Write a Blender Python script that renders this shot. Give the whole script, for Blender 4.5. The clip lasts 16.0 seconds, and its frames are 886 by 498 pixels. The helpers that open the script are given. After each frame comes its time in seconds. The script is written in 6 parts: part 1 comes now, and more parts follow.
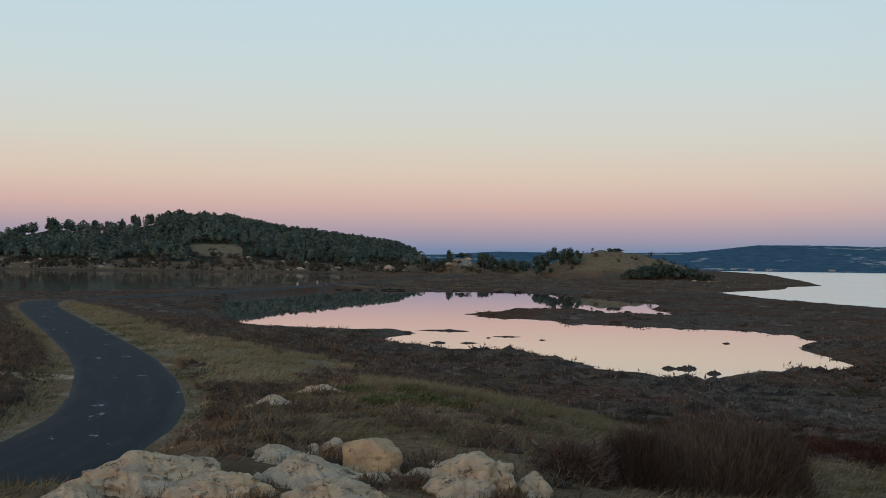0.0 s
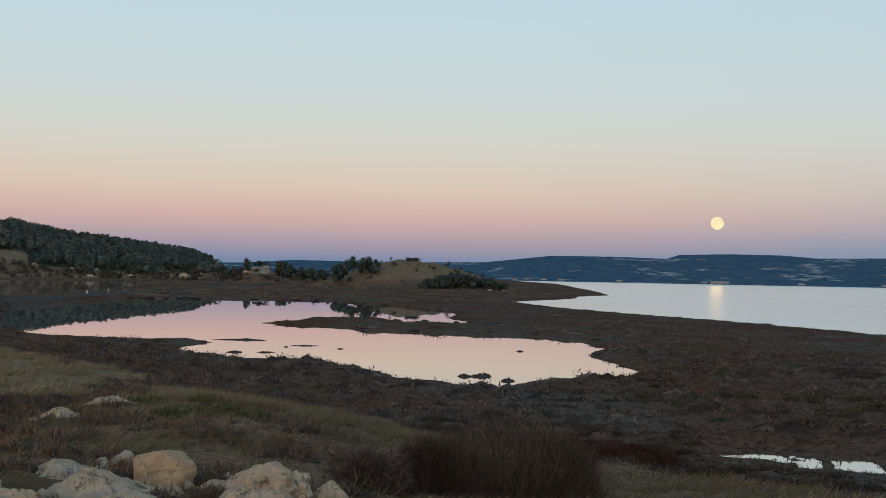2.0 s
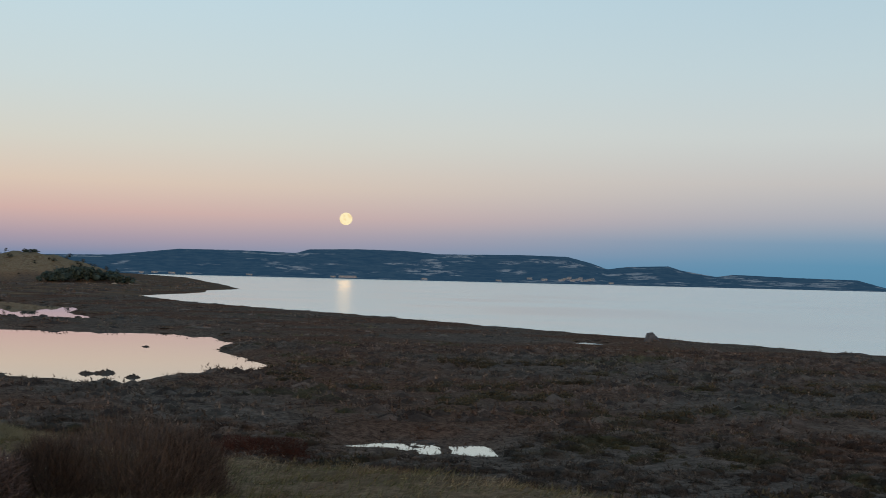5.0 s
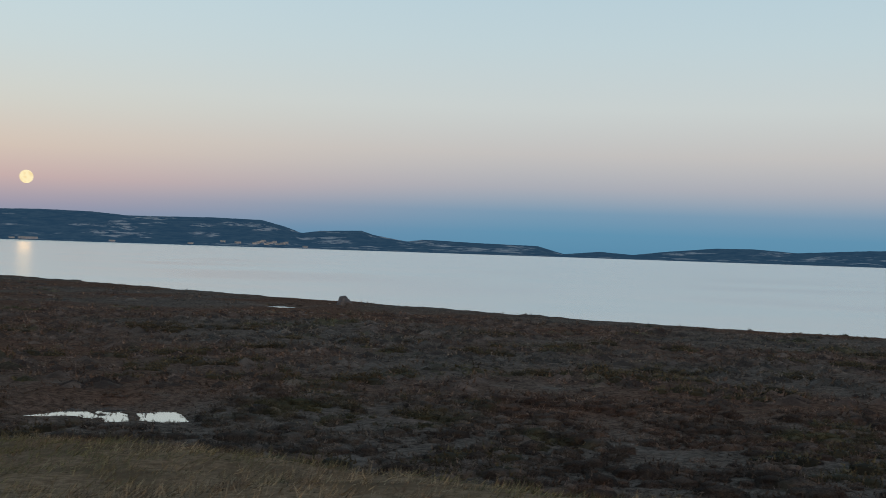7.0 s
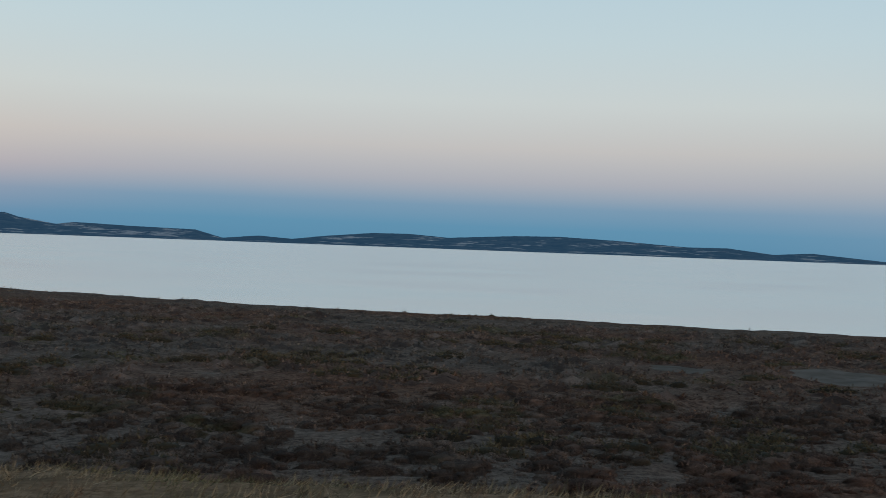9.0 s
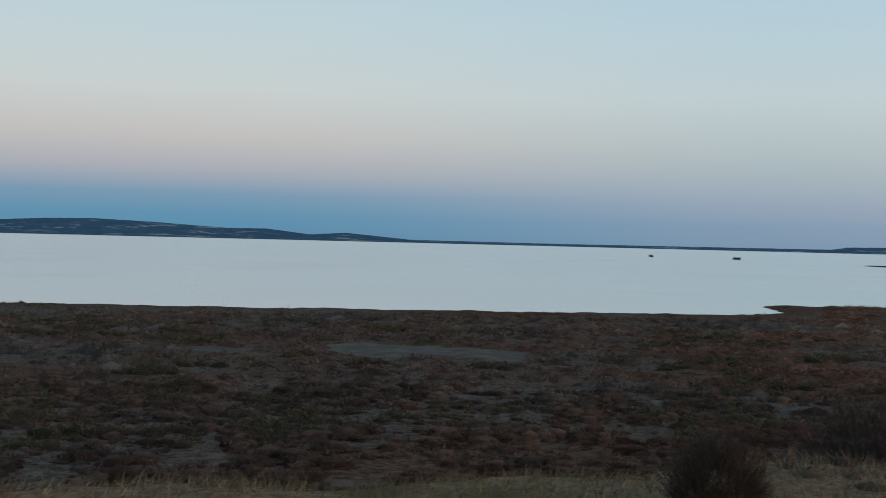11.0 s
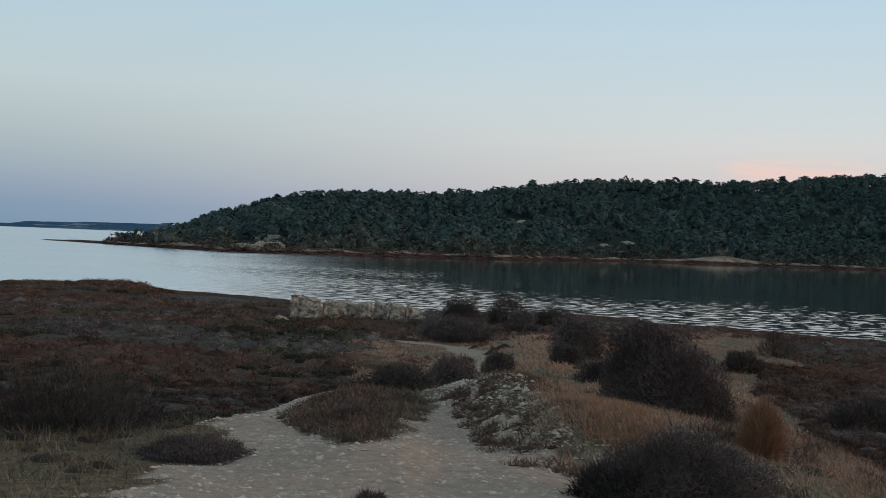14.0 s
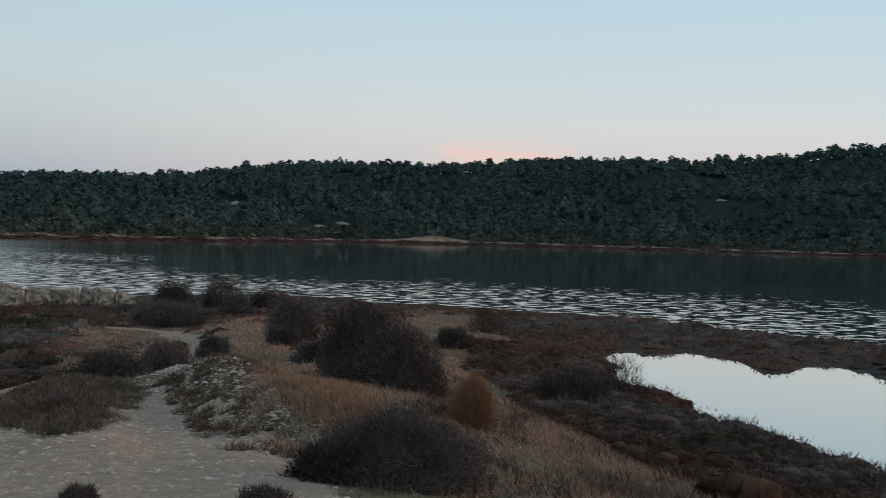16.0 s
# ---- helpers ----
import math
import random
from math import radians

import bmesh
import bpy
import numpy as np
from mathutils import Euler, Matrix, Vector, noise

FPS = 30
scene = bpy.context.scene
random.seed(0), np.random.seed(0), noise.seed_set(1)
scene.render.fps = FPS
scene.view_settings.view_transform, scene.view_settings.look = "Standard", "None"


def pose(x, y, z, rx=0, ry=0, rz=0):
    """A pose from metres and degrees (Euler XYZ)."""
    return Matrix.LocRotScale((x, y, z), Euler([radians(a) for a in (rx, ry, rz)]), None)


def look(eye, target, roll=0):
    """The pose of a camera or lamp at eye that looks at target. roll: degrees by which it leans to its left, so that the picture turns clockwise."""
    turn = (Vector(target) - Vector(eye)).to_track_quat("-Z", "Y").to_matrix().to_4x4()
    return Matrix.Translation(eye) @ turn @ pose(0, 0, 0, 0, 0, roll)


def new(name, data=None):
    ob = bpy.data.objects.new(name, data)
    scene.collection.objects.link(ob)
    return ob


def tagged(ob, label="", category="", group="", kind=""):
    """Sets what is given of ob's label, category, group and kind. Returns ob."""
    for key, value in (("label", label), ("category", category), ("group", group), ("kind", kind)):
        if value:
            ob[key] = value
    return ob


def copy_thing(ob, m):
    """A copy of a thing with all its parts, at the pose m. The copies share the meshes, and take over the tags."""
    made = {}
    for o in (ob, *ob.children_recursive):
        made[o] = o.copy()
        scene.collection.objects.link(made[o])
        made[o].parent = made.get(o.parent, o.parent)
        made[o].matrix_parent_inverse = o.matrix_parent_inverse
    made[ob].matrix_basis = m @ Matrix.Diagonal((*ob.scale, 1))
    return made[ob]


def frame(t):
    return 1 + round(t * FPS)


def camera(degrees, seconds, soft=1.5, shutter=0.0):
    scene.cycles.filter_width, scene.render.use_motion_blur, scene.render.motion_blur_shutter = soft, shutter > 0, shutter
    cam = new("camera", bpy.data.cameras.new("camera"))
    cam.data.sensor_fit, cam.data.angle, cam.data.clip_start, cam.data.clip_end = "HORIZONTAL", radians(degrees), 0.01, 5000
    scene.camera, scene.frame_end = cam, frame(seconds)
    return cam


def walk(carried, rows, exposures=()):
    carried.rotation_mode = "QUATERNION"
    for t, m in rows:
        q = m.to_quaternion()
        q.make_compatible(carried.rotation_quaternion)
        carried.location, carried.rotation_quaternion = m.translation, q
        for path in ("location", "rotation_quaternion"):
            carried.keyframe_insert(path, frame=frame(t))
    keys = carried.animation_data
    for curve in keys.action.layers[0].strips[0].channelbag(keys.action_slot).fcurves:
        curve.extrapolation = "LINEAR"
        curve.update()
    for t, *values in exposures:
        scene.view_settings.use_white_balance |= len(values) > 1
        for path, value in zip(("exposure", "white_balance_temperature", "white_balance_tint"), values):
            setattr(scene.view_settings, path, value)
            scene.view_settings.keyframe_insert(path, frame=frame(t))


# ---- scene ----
# The camera turns on the spot, on top of a low rocky knoll beside a salt lagoon.
EYE = 5.5  # metres above the water
cam = camera(41.08, 16.0, soft=0.75, shutter=0.25)
TURNS = [  # seconds, yaw, pitch, roll
    (0.0, -0.000, 0.756, -0.765),
    (0.5, -2.312, 0.934, -0.928),
    (1.0, -4.969, 1.120, -0.998),
    (1.5, -7.486, 1.239, -1.058),
    (2.0, -9.730, 1.337, -1.093),
    (2.5, -11.939, 1.489, -1.153),
    (3.0, -14.422, 1.662, -1.222),
    (3.5, -17.292, 1.813, -1.450),
    (3.7, -18.477, 1.821, -1.318),
    (6.0, -34.981, 0.728, -1.888),
    (6.5, -38.561, 0.289, -1.916),
    (7.0, -42.257, 0.078, -1.889),
    (7.5, -45.884, 0.128, -2.049),
    (8.0, -49.594, 0.034, -1.760),
    (8.2, -51.265, -0.023, -1.908),
    (10.3, -72.598, -0.274, -1.369),
    (10.5, -74.903, -0.306, -1.294),
    (11.0, -80.713, -0.393, -1.409),
    (11.5, -86.652, -0.465, -1.552),
    (12.0, -92.805, -0.477, -1.681),
    (12.5, -100.767, -0.316, -1.852),
    (13.0, -109.310, -0.267, -2.157),
    (13.5, -115.585, -0.282, -2.226),
    (14.0, -119.050, -0.393, -2.285),
    (14.5, -121.983, -0.406, -2.395),
    (15.0, -124.992, -0.524, -2.225),
    (15.5, -128.527, -0.778, -2.043),
    (16.0, -132.799, -0.818, -1.791),
]
EXPOSURES = [(0.0, 0.0), (16.0, 0.0)]
walk(cam, [(t, pose(0, 0, EYE, 90 + pitch, roll, yaw)) for t, yaw, pitch, roll in TURNS], EXPOSURES)


# ---- world and light ----
def link(tree, a, b):
    tree.links.new(a, b)


def math_node(tree, op, a, b=None, c=None, clamp=False):
    n = tree.nodes.new("ShaderNodeMath")
    n.operation, n.use_clamp = op, clamp
    for i, v in enumerate((a, b, c)):
        if v is None:
            continue
        if isinstance(v, (int, float)):
            n.inputs[i].default_value = v
        else:
            link(tree, v, n.inputs[i])
    return n.outputs[0]


def map_range(tree, value, a, b, c=0.0, d=1.0, smooth=True):
    n = tree.nodes.new("ShaderNodeMapRange")
    n.interpolation_type = "SMOOTHSTEP" if smooth else "LINEAR"
    link(tree, value, n.inputs[0])
    for i, v in enumerate((a, b, c, d)):
        n.inputs[1 + i].default_value = v
    return n.outputs[0]


def mix_colour(tree, fac, a, b, mode="MIX"):
    n = tree.nodes.new("ShaderNodeMix")
    n.data_type, n.blend_type = "RGBA", mode
    for socket, v in ((n.inputs[0], fac), (n.inputs[6], a), (n.inputs[7], b)):
        if isinstance(v, (int, float)):
            socket.default_value = v
        elif isinstance(v, tuple):
            socket.default_value = (*v, 1.0)[:4]
        else:
            link(tree, v, socket)
    return n.outputs[2]


def ramp(tree, fac, stops, mode="LINEAR"):
    n = tree.nodes.new("ShaderNodeValToRGB")
    n.color_ramp.interpolation = mode
    e = n.color_ramp.elements
    while len(e) < len(stops):
        e.new(0.5)
    for i, (p, c) in enumerate(stops):
        e[i].position, e[i].color = p, (*c, 1.0)
    link(tree, fac, n.inputs[0])
    return n.outputs[0]


def srgb(r, g, b):
    return tuple((v / 12.92 if v <= 0.04045 else ((v + 0.055) / 1.055) ** 2.4) for v in (r / 255, g / 255, b / 255))


MOON_BEARING, MOON_ELEVATION = 22.75, 2.76
SUN_BEARING = MOON_BEARING + 180

world = bpy.data.worlds.new("dusk_sky")
scene.world = world
world.use_nodes = True
wt = world.node_tree
wt.nodes.clear()
coord = wt.nodes.new("ShaderNodeTexCoord")
sep = wt.nodes.new("ShaderNodeSeparateXYZ")
link(wt, coord.outputs["Generated"], sep.inputs[0])
elev = math_node(wt, "MULTIPLY", math_node(wt, "ARCSINE", sep.outputs[2]), 180 / math.pi)
high = math_node(wt, "DIVIDE", elev, 90.0, clamp=True)
high = math_node(wt, "POWER", high, 0.5)  # more room for the stops near the horizon


def band(stops):
    return ramp(wt, high, [((max(e, 0) / 90) ** 0.5, srgb(*c)) for e, c in stops])


# twilight colours by elevation: over the rising moon, at a right angle to it, and towards the set sun
east = band([(0, (92, 120, 156)), (0.7, (122, 138, 168)), (1.6, (170, 155, 168)), (2.8, (207, 176, 169)), (4.2, (215, 197, 181)),
             (6.2, (208, 208, 199)), (9, (198, 212, 214)), (13, (188, 212, 222)), (30, (150, 182, 205)), (90, (112, 144, 176))])
south = band([(0, (86, 136, 167)), (1.0, (96, 145, 175)), (2.0, (119, 153, 178)), (3.2, (166, 172, 182)), (4.8, (190, 190, 190)),
              (7, (196, 205, 206)), (10, (187, 206, 213)), (14, (176, 202, 215)), (30, (148, 182, 208)), (90, (112, 144, 176))])
pale = band([(0, (122, 148, 172)), (1.0, (130, 154, 177)), (2.0, (146, 164, 183)), (3.2, (159, 177, 187)), (4.8, (175, 190, 195)),
             (7, (187, 203, 208)), (10, (180, 203, 214)), (14, (169, 199, 217)), (30, (148, 182, 208)), (90, (112, 144, 176))])
west = band([(0, (176, 180, 192)), (1.5, (184, 186, 196)), (3, (204, 200, 202)), (5, (208, 211, 212)), (7, (199, 212, 218)),
             (10, (188, 210, 222)), (14, (177, 204, 223)), (30, (160, 192, 220)), (90, (112, 144, 176))])
flat = wt.nodes.new("ShaderNodeCombineXYZ")
link(wt, sep.outputs[0], flat.inputs[0])
link(wt, sep.outputs[1], flat.inputs[1])
unit = wt.nodes.new("ShaderNodeVectorMath")
unit.operation = "NORMALIZE"
link(wt, flat.outputs[0], unit.inputs[0])
dot = wt.nodes.new("ShaderNodeVectorMath")
dot.operation = "DOT_PRODUCT"
link(wt, unit.outputs[0], dot.inputs[0])
dot.inputs[1].default_value = (math.sin(radians(MOON_BEARING)), math.cos(radians(MOON_BEARING)), 0)
side = dot.outputs["Value"]
dot2 = wt.nodes.new("ShaderNodeVectorMath")
dot2.operation = "DOT_PRODUCT"
link(wt, unit.outputs[0], dot2.inputs[0])
dot2.inputs[1].default_value = (math.sin(radians(-20)), math.cos(radians(-20)), 0)
colour = mix_colour(wt, map_range(wt, dot2.outputs["Value"], 0.92, 0.36), east, south)
colour = mix_colour(wt, map_range(wt, side, 0.7, 0.25), colour, pale)
colour = mix_colour(wt, map_range(wt, side, 0.3, -0.4), colour, west)
# the glow where the sun went down, behind the viewer
glow = math_node(wt, "MULTIPLY", map_range(wt, side, -0.66, -0.98), map_range(wt, elev, 28.0, 1.0))
colour = mix_colour(wt, math_node(wt, "MULTIPLY", glow, 0.85), colour, (4.4, 2.7, 1.5))
# thin pink clouds low over the southern hill
cloud_map = wt.nodes.new("ShaderNodeMapping")
cloud_map.inputs["Scale"].default_value = (9, 9, 70)
link(wt, coord.outputs["Generated"], cloud_map.inputs[0])
cloud = wt.nodes.new("ShaderNodeTexNoise")
cloud.inputs["Scale"].default_value, cloud.inputs["Detail"].default_value = 1.6, 4.0
link(wt, cloud_map.outputs[0], cloud.inputs["Vector"])
dot3 = wt.nodes.new("ShaderNodeVectorMath")
dot3.operation = "DOT_PRODUCT"
link(wt, unit.outputs[0], dot3.inputs[0])
dot3.inputs[1].default_value = (math.sin(radians(135.6)), math.cos(radians(135.6)), 0)
veil = math_node(wt, "MULTIPLY", map_range(wt, cloud.outputs[0], 0.36, 0.62), map_range(wt, dot3.outputs["Value"], 0.9975, 0.9995))
veil = math_node(wt, "MULTIPLY", veil, math_node(wt, "MULTIPLY", map_range(wt, elev, 2.9, 3.6), map_range(wt, elev, 4.7, 4.0)))
colour = mix_colour(wt, math_node(wt, "MULTIPLY", veil, 0.55), colour, srgb(245, 203, 190))
# physical sky with the sun just under the horizon, as a small share
sky = wt.nodes.new("ShaderNodeTexSky")
sky.sky_type, sky.sun_disc = "NISHITA", False
sky.sun_elevation, sky.sun_rotation = radians(-1.0), radians(SUN_BEARING)
colour = mix_colour(wt, 0.06, colour, sky.outputs[0], "ADD")
back = wt.nodes.new("ShaderNodeBackground")
back.inputs[1].default_value = 1.0
link(wt, colour, back.inputs[0])
out = wt.nodes.new("ShaderNodeOutputWorld")
link(wt, back.outputs[0], out.inputs[0])

# what is left of the sunlight, scattered wide over the western horizon
sun_data = bpy.data.lights.new("afterglow", "SUN")
sun_data.energy, sun_data.angle, sun_data.color = 0.32, radians(35), (1.0, 0.74, 0.5)
sun = new("afterglow", sun_data)
b = radians(SUN_BEARING)
sun.matrix_world = look((0, 0, 0), (-math.sin(b), -math.cos(b), -0.2))


# the moon's own light, which glitters on the lake
moon_data = bpy.data.lights.new("moonlight", "SUN")
moon_data.energy, moon_data.angle, moon_data.color = 0.001, radians(0.6), (1.0, 0.58, 0.2)
moonlight = new("moonlight", moon_data)
b = radians(MOON_BEARING)
moonlight.matrix_world = look((0, 0, 0), (-math.sin(b), -math.cos(b), -math.tan(radians(MOON_ELEVATION))))


# ---- plan ----
def at(bearing, r):
    """Plan place from a bearing in degrees, clockwise from the first view, and metres from the viewpoint."""
    return r * math.sin(radians(bearing)), r * math.cos(radians(bearing))


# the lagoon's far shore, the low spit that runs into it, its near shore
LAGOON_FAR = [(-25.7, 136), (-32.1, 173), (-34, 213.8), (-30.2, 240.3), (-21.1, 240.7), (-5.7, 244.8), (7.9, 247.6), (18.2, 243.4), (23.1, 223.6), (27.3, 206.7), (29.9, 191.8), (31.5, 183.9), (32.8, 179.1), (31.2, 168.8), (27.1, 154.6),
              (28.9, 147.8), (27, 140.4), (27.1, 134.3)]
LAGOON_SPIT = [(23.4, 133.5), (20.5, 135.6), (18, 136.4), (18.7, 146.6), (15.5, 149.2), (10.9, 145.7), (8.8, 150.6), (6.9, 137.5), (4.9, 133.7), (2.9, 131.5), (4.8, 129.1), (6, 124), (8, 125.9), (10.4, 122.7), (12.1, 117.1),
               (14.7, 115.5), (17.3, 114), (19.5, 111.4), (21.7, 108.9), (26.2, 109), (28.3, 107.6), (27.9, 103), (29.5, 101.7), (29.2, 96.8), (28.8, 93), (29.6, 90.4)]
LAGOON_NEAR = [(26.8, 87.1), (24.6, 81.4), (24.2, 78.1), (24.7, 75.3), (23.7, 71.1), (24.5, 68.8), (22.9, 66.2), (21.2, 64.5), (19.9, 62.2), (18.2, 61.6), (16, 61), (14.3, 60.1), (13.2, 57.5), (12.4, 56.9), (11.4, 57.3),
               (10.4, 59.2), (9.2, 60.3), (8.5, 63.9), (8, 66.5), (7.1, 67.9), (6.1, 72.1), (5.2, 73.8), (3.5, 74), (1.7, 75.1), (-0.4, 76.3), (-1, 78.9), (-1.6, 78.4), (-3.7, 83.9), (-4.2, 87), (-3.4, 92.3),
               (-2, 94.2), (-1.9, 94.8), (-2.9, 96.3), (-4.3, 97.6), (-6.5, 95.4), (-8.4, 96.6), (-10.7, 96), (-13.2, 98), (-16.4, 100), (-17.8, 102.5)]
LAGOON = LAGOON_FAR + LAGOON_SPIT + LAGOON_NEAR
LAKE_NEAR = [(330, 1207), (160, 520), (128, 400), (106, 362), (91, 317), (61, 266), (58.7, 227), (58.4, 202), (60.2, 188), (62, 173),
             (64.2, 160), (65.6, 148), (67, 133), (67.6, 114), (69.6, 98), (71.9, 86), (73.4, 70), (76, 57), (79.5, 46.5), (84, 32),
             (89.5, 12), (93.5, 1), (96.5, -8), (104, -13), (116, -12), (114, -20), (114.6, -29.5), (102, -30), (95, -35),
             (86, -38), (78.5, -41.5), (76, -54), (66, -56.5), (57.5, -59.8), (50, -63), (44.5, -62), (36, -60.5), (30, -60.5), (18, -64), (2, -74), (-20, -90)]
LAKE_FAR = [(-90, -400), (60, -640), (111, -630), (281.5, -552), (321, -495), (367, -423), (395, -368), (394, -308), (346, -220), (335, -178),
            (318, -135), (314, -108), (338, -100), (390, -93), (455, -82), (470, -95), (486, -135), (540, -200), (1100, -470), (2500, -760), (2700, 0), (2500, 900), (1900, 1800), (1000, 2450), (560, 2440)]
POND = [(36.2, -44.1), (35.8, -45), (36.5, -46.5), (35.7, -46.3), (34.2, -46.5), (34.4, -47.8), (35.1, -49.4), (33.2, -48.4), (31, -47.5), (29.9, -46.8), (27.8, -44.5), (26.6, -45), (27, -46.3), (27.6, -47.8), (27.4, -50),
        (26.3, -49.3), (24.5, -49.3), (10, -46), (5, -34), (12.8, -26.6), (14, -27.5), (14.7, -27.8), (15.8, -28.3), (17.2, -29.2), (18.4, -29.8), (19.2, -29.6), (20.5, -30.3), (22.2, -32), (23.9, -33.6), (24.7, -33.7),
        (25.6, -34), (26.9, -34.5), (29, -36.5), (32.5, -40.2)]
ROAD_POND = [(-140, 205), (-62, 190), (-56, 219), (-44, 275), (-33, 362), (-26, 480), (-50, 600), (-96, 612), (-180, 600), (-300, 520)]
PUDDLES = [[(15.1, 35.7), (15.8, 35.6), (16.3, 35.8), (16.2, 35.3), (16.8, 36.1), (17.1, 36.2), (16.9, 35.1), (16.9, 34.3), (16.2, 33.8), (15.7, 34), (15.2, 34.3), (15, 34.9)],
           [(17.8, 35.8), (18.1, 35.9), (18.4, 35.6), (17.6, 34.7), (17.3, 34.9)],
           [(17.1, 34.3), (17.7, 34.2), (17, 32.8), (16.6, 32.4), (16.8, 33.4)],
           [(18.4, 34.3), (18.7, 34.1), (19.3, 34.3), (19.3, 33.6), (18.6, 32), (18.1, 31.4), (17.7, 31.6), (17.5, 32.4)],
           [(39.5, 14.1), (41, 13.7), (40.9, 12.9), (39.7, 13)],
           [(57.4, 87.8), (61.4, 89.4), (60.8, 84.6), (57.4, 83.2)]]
# mud banks in the lagoon: place, half length, half width, height
MUD_BANKS = [(0.3, 98.5, 1.79, 0.5, 0.06), (-0.3, 83.2, 0.44, 0.4, 0.08), (1.8, 83.2, 0.64, 0.22, 0.05), (3.5, 89.5, 0.17, 0.2, 0.04), (5.1, 91.2, 0.96, 0.25, 0.04), (7.4, 87.6, 0.21, 0.25, 0.04), (20.8, 86.4, 0.21, 0.3, 0.06), (12.4, 64.3, 0.38, 0.3, 0.08), (13.4, 64.5, 0.54, 0.4, 0.13), (14.2, 61.7, 0.36, 0.35, 0.1), (18.8, 142.4, 0.69, 0.9, 0.16), (22.5, 144.1, 0.42, 0.7, 0.12), (25.8, 140.4, 0.34, 0.6, 0.1), (3.9, 132.1, 1.01, 0.5, 0.08), (5.4, 131.6, 0.5, 0.6, 0.16)]
MUD = [[(54.7, 14.7), (58, 13), (56.5, 9.5), (56, 5), (51.5, 5.2), (52.5, 8.3), (51, 11.5)], [(52.4, 20.1), (52.2, 17.4), (50.2, 17.2), (50.2, 19)],
       [(88, -27), (96, -24), (92, -30), (84, -33)]]
ROAD = [(-30, 6), (-19, 10), (-12.2, 16), (-9.3, 22), (-8.9, 29), (-9.9, 37), (-13.8, 50.5), (-19.7, 66), (-30.3, 92), (-38.6, 113), (-42.6, 128), (-42, 145), (-38, 166), (-32, 201),
        (-23.7, 270), (-8, 393), (12, 560)]
STRAW_BANK = [(-38.1, 120.9), (-30.5, 105.8), (-23.5, 89.1), (-15.4, 70.2), (-11.0, 64.5), (-7.0, 57.5), (-4.1, 52.3), (-5.3, 43.7), (-7.0, 41.2), (-8.8, 45.0), (-11.2, 52.0), (-14.3, 58.7), (-18.1, 67.3), (-24.0, 81.8), (-31.2, 100.7)]
# the dirt track that forks on the knoll's south-east side
BARE = [(1, -1.2), (8.2, -2), (9.2, -2.6), (10, -3), (11, -3.2), (10.5, -3.3), (10.5, -3.7), (11.2, -4), (12.2, -4.2), (13.2, -4.4), (14, -4.6), (14, -4.8), (15.1, -5.6), (16.1, -6.3), (17.8, -7.5),
    (18.5, -8.6), (16.4, -7), (15.4, -6.2), (13.7, -5.3), (13, -5.2), (12.4, -5.1), (11, -4.8), (10.3, -4.6), (9.9, -4.6), (10.1, -5), (10.7, -5.5), (12.3, -6.6), (14.2, -7.9), (16.5, -9.1), (17.1, -9.5),
    (16.6, -9.5), (15.4, -8.9), (13.6, -8.2), (11.6, -7.4), (10.3, -6.8), (9.7, -6.7), (8.8, -6.3), (7, -5.2), (1, -4.2)]
SPUR_PATH = [(16.8, -9.6), (17.4, -10.1), (24.7, -14.8), (28.7, -17.7), (44.1, -26.5), (50.8, -29.2), (52.2, -28.5), (53.2, -27.6)]
HUMP = [(14.2, -9.7), (12.6, -9.9), (11, -9.5), (9.6, -8.9)]
STONY_CREST = [(17.5, -10.4), (15.9, -9.8), (13.3, -8.6), (12, -8.1), (10.2, -7.4)]
# knoll: bearing, how far its top reaches, height there, length of the slope beyond
KNOLL = np.array([(-180, 8, 3.6, 14), (-60, 8, 3.6, 14), (-30, 9, 3.6, 12), (-14, 10.2, 3.7, 11), (-10, 13.8, 3.7, 12), (-8, 16.1, 3.6, 12), (-6, 18.8, 3.5, 12),
                  (-4, 21.5, 3.4, 12), (-1.7, 21.4, 3.35, 11), (1.9, 20.9, 3.2, 10), (4.6, 20.9, 3.0, 9), (9.5, 20.9, 2.6, 7), (11.3, 20.3, 2.5, 6),
                  (16.5, 18.8, 2.6, 6), (20.6, 16.9, 2.8, 7), (24.5, 15.4, 3.0, 8), (31, 13.4, 3.2, 8), (35, 12.1, 3.3, 8), (39, 11.0, 3.4, 8),
                  (49, 9.8, 3.5, 8), (70, 8.9, 3.6, 8), (81, 9.2, 3.6, 8)])
KNOLL_END = np.array([(91, 10.3, 3.5, 8), (96, 11.7, 3.4, 9), (103, 12.7, 3.3, 10), (109, 15.2, 3.1, 7), (111.5, 17.6, 3.0, 7), (115, 20.2, 2.95, 7), (117.5, 19.5, 2.95, 12), (119.5, 18, 2.9, 34), (124, 17.5, 2.95, 58), (130, 17, 2.9, 46), (136, 15.5, 2.85, 22), (142, 12, 3.0, 14), (150, 9, 3.3, 15), (180, 8, 3.6, 14)])
KNOLL = np.concatenate([KNOLL, KNOLL_END])
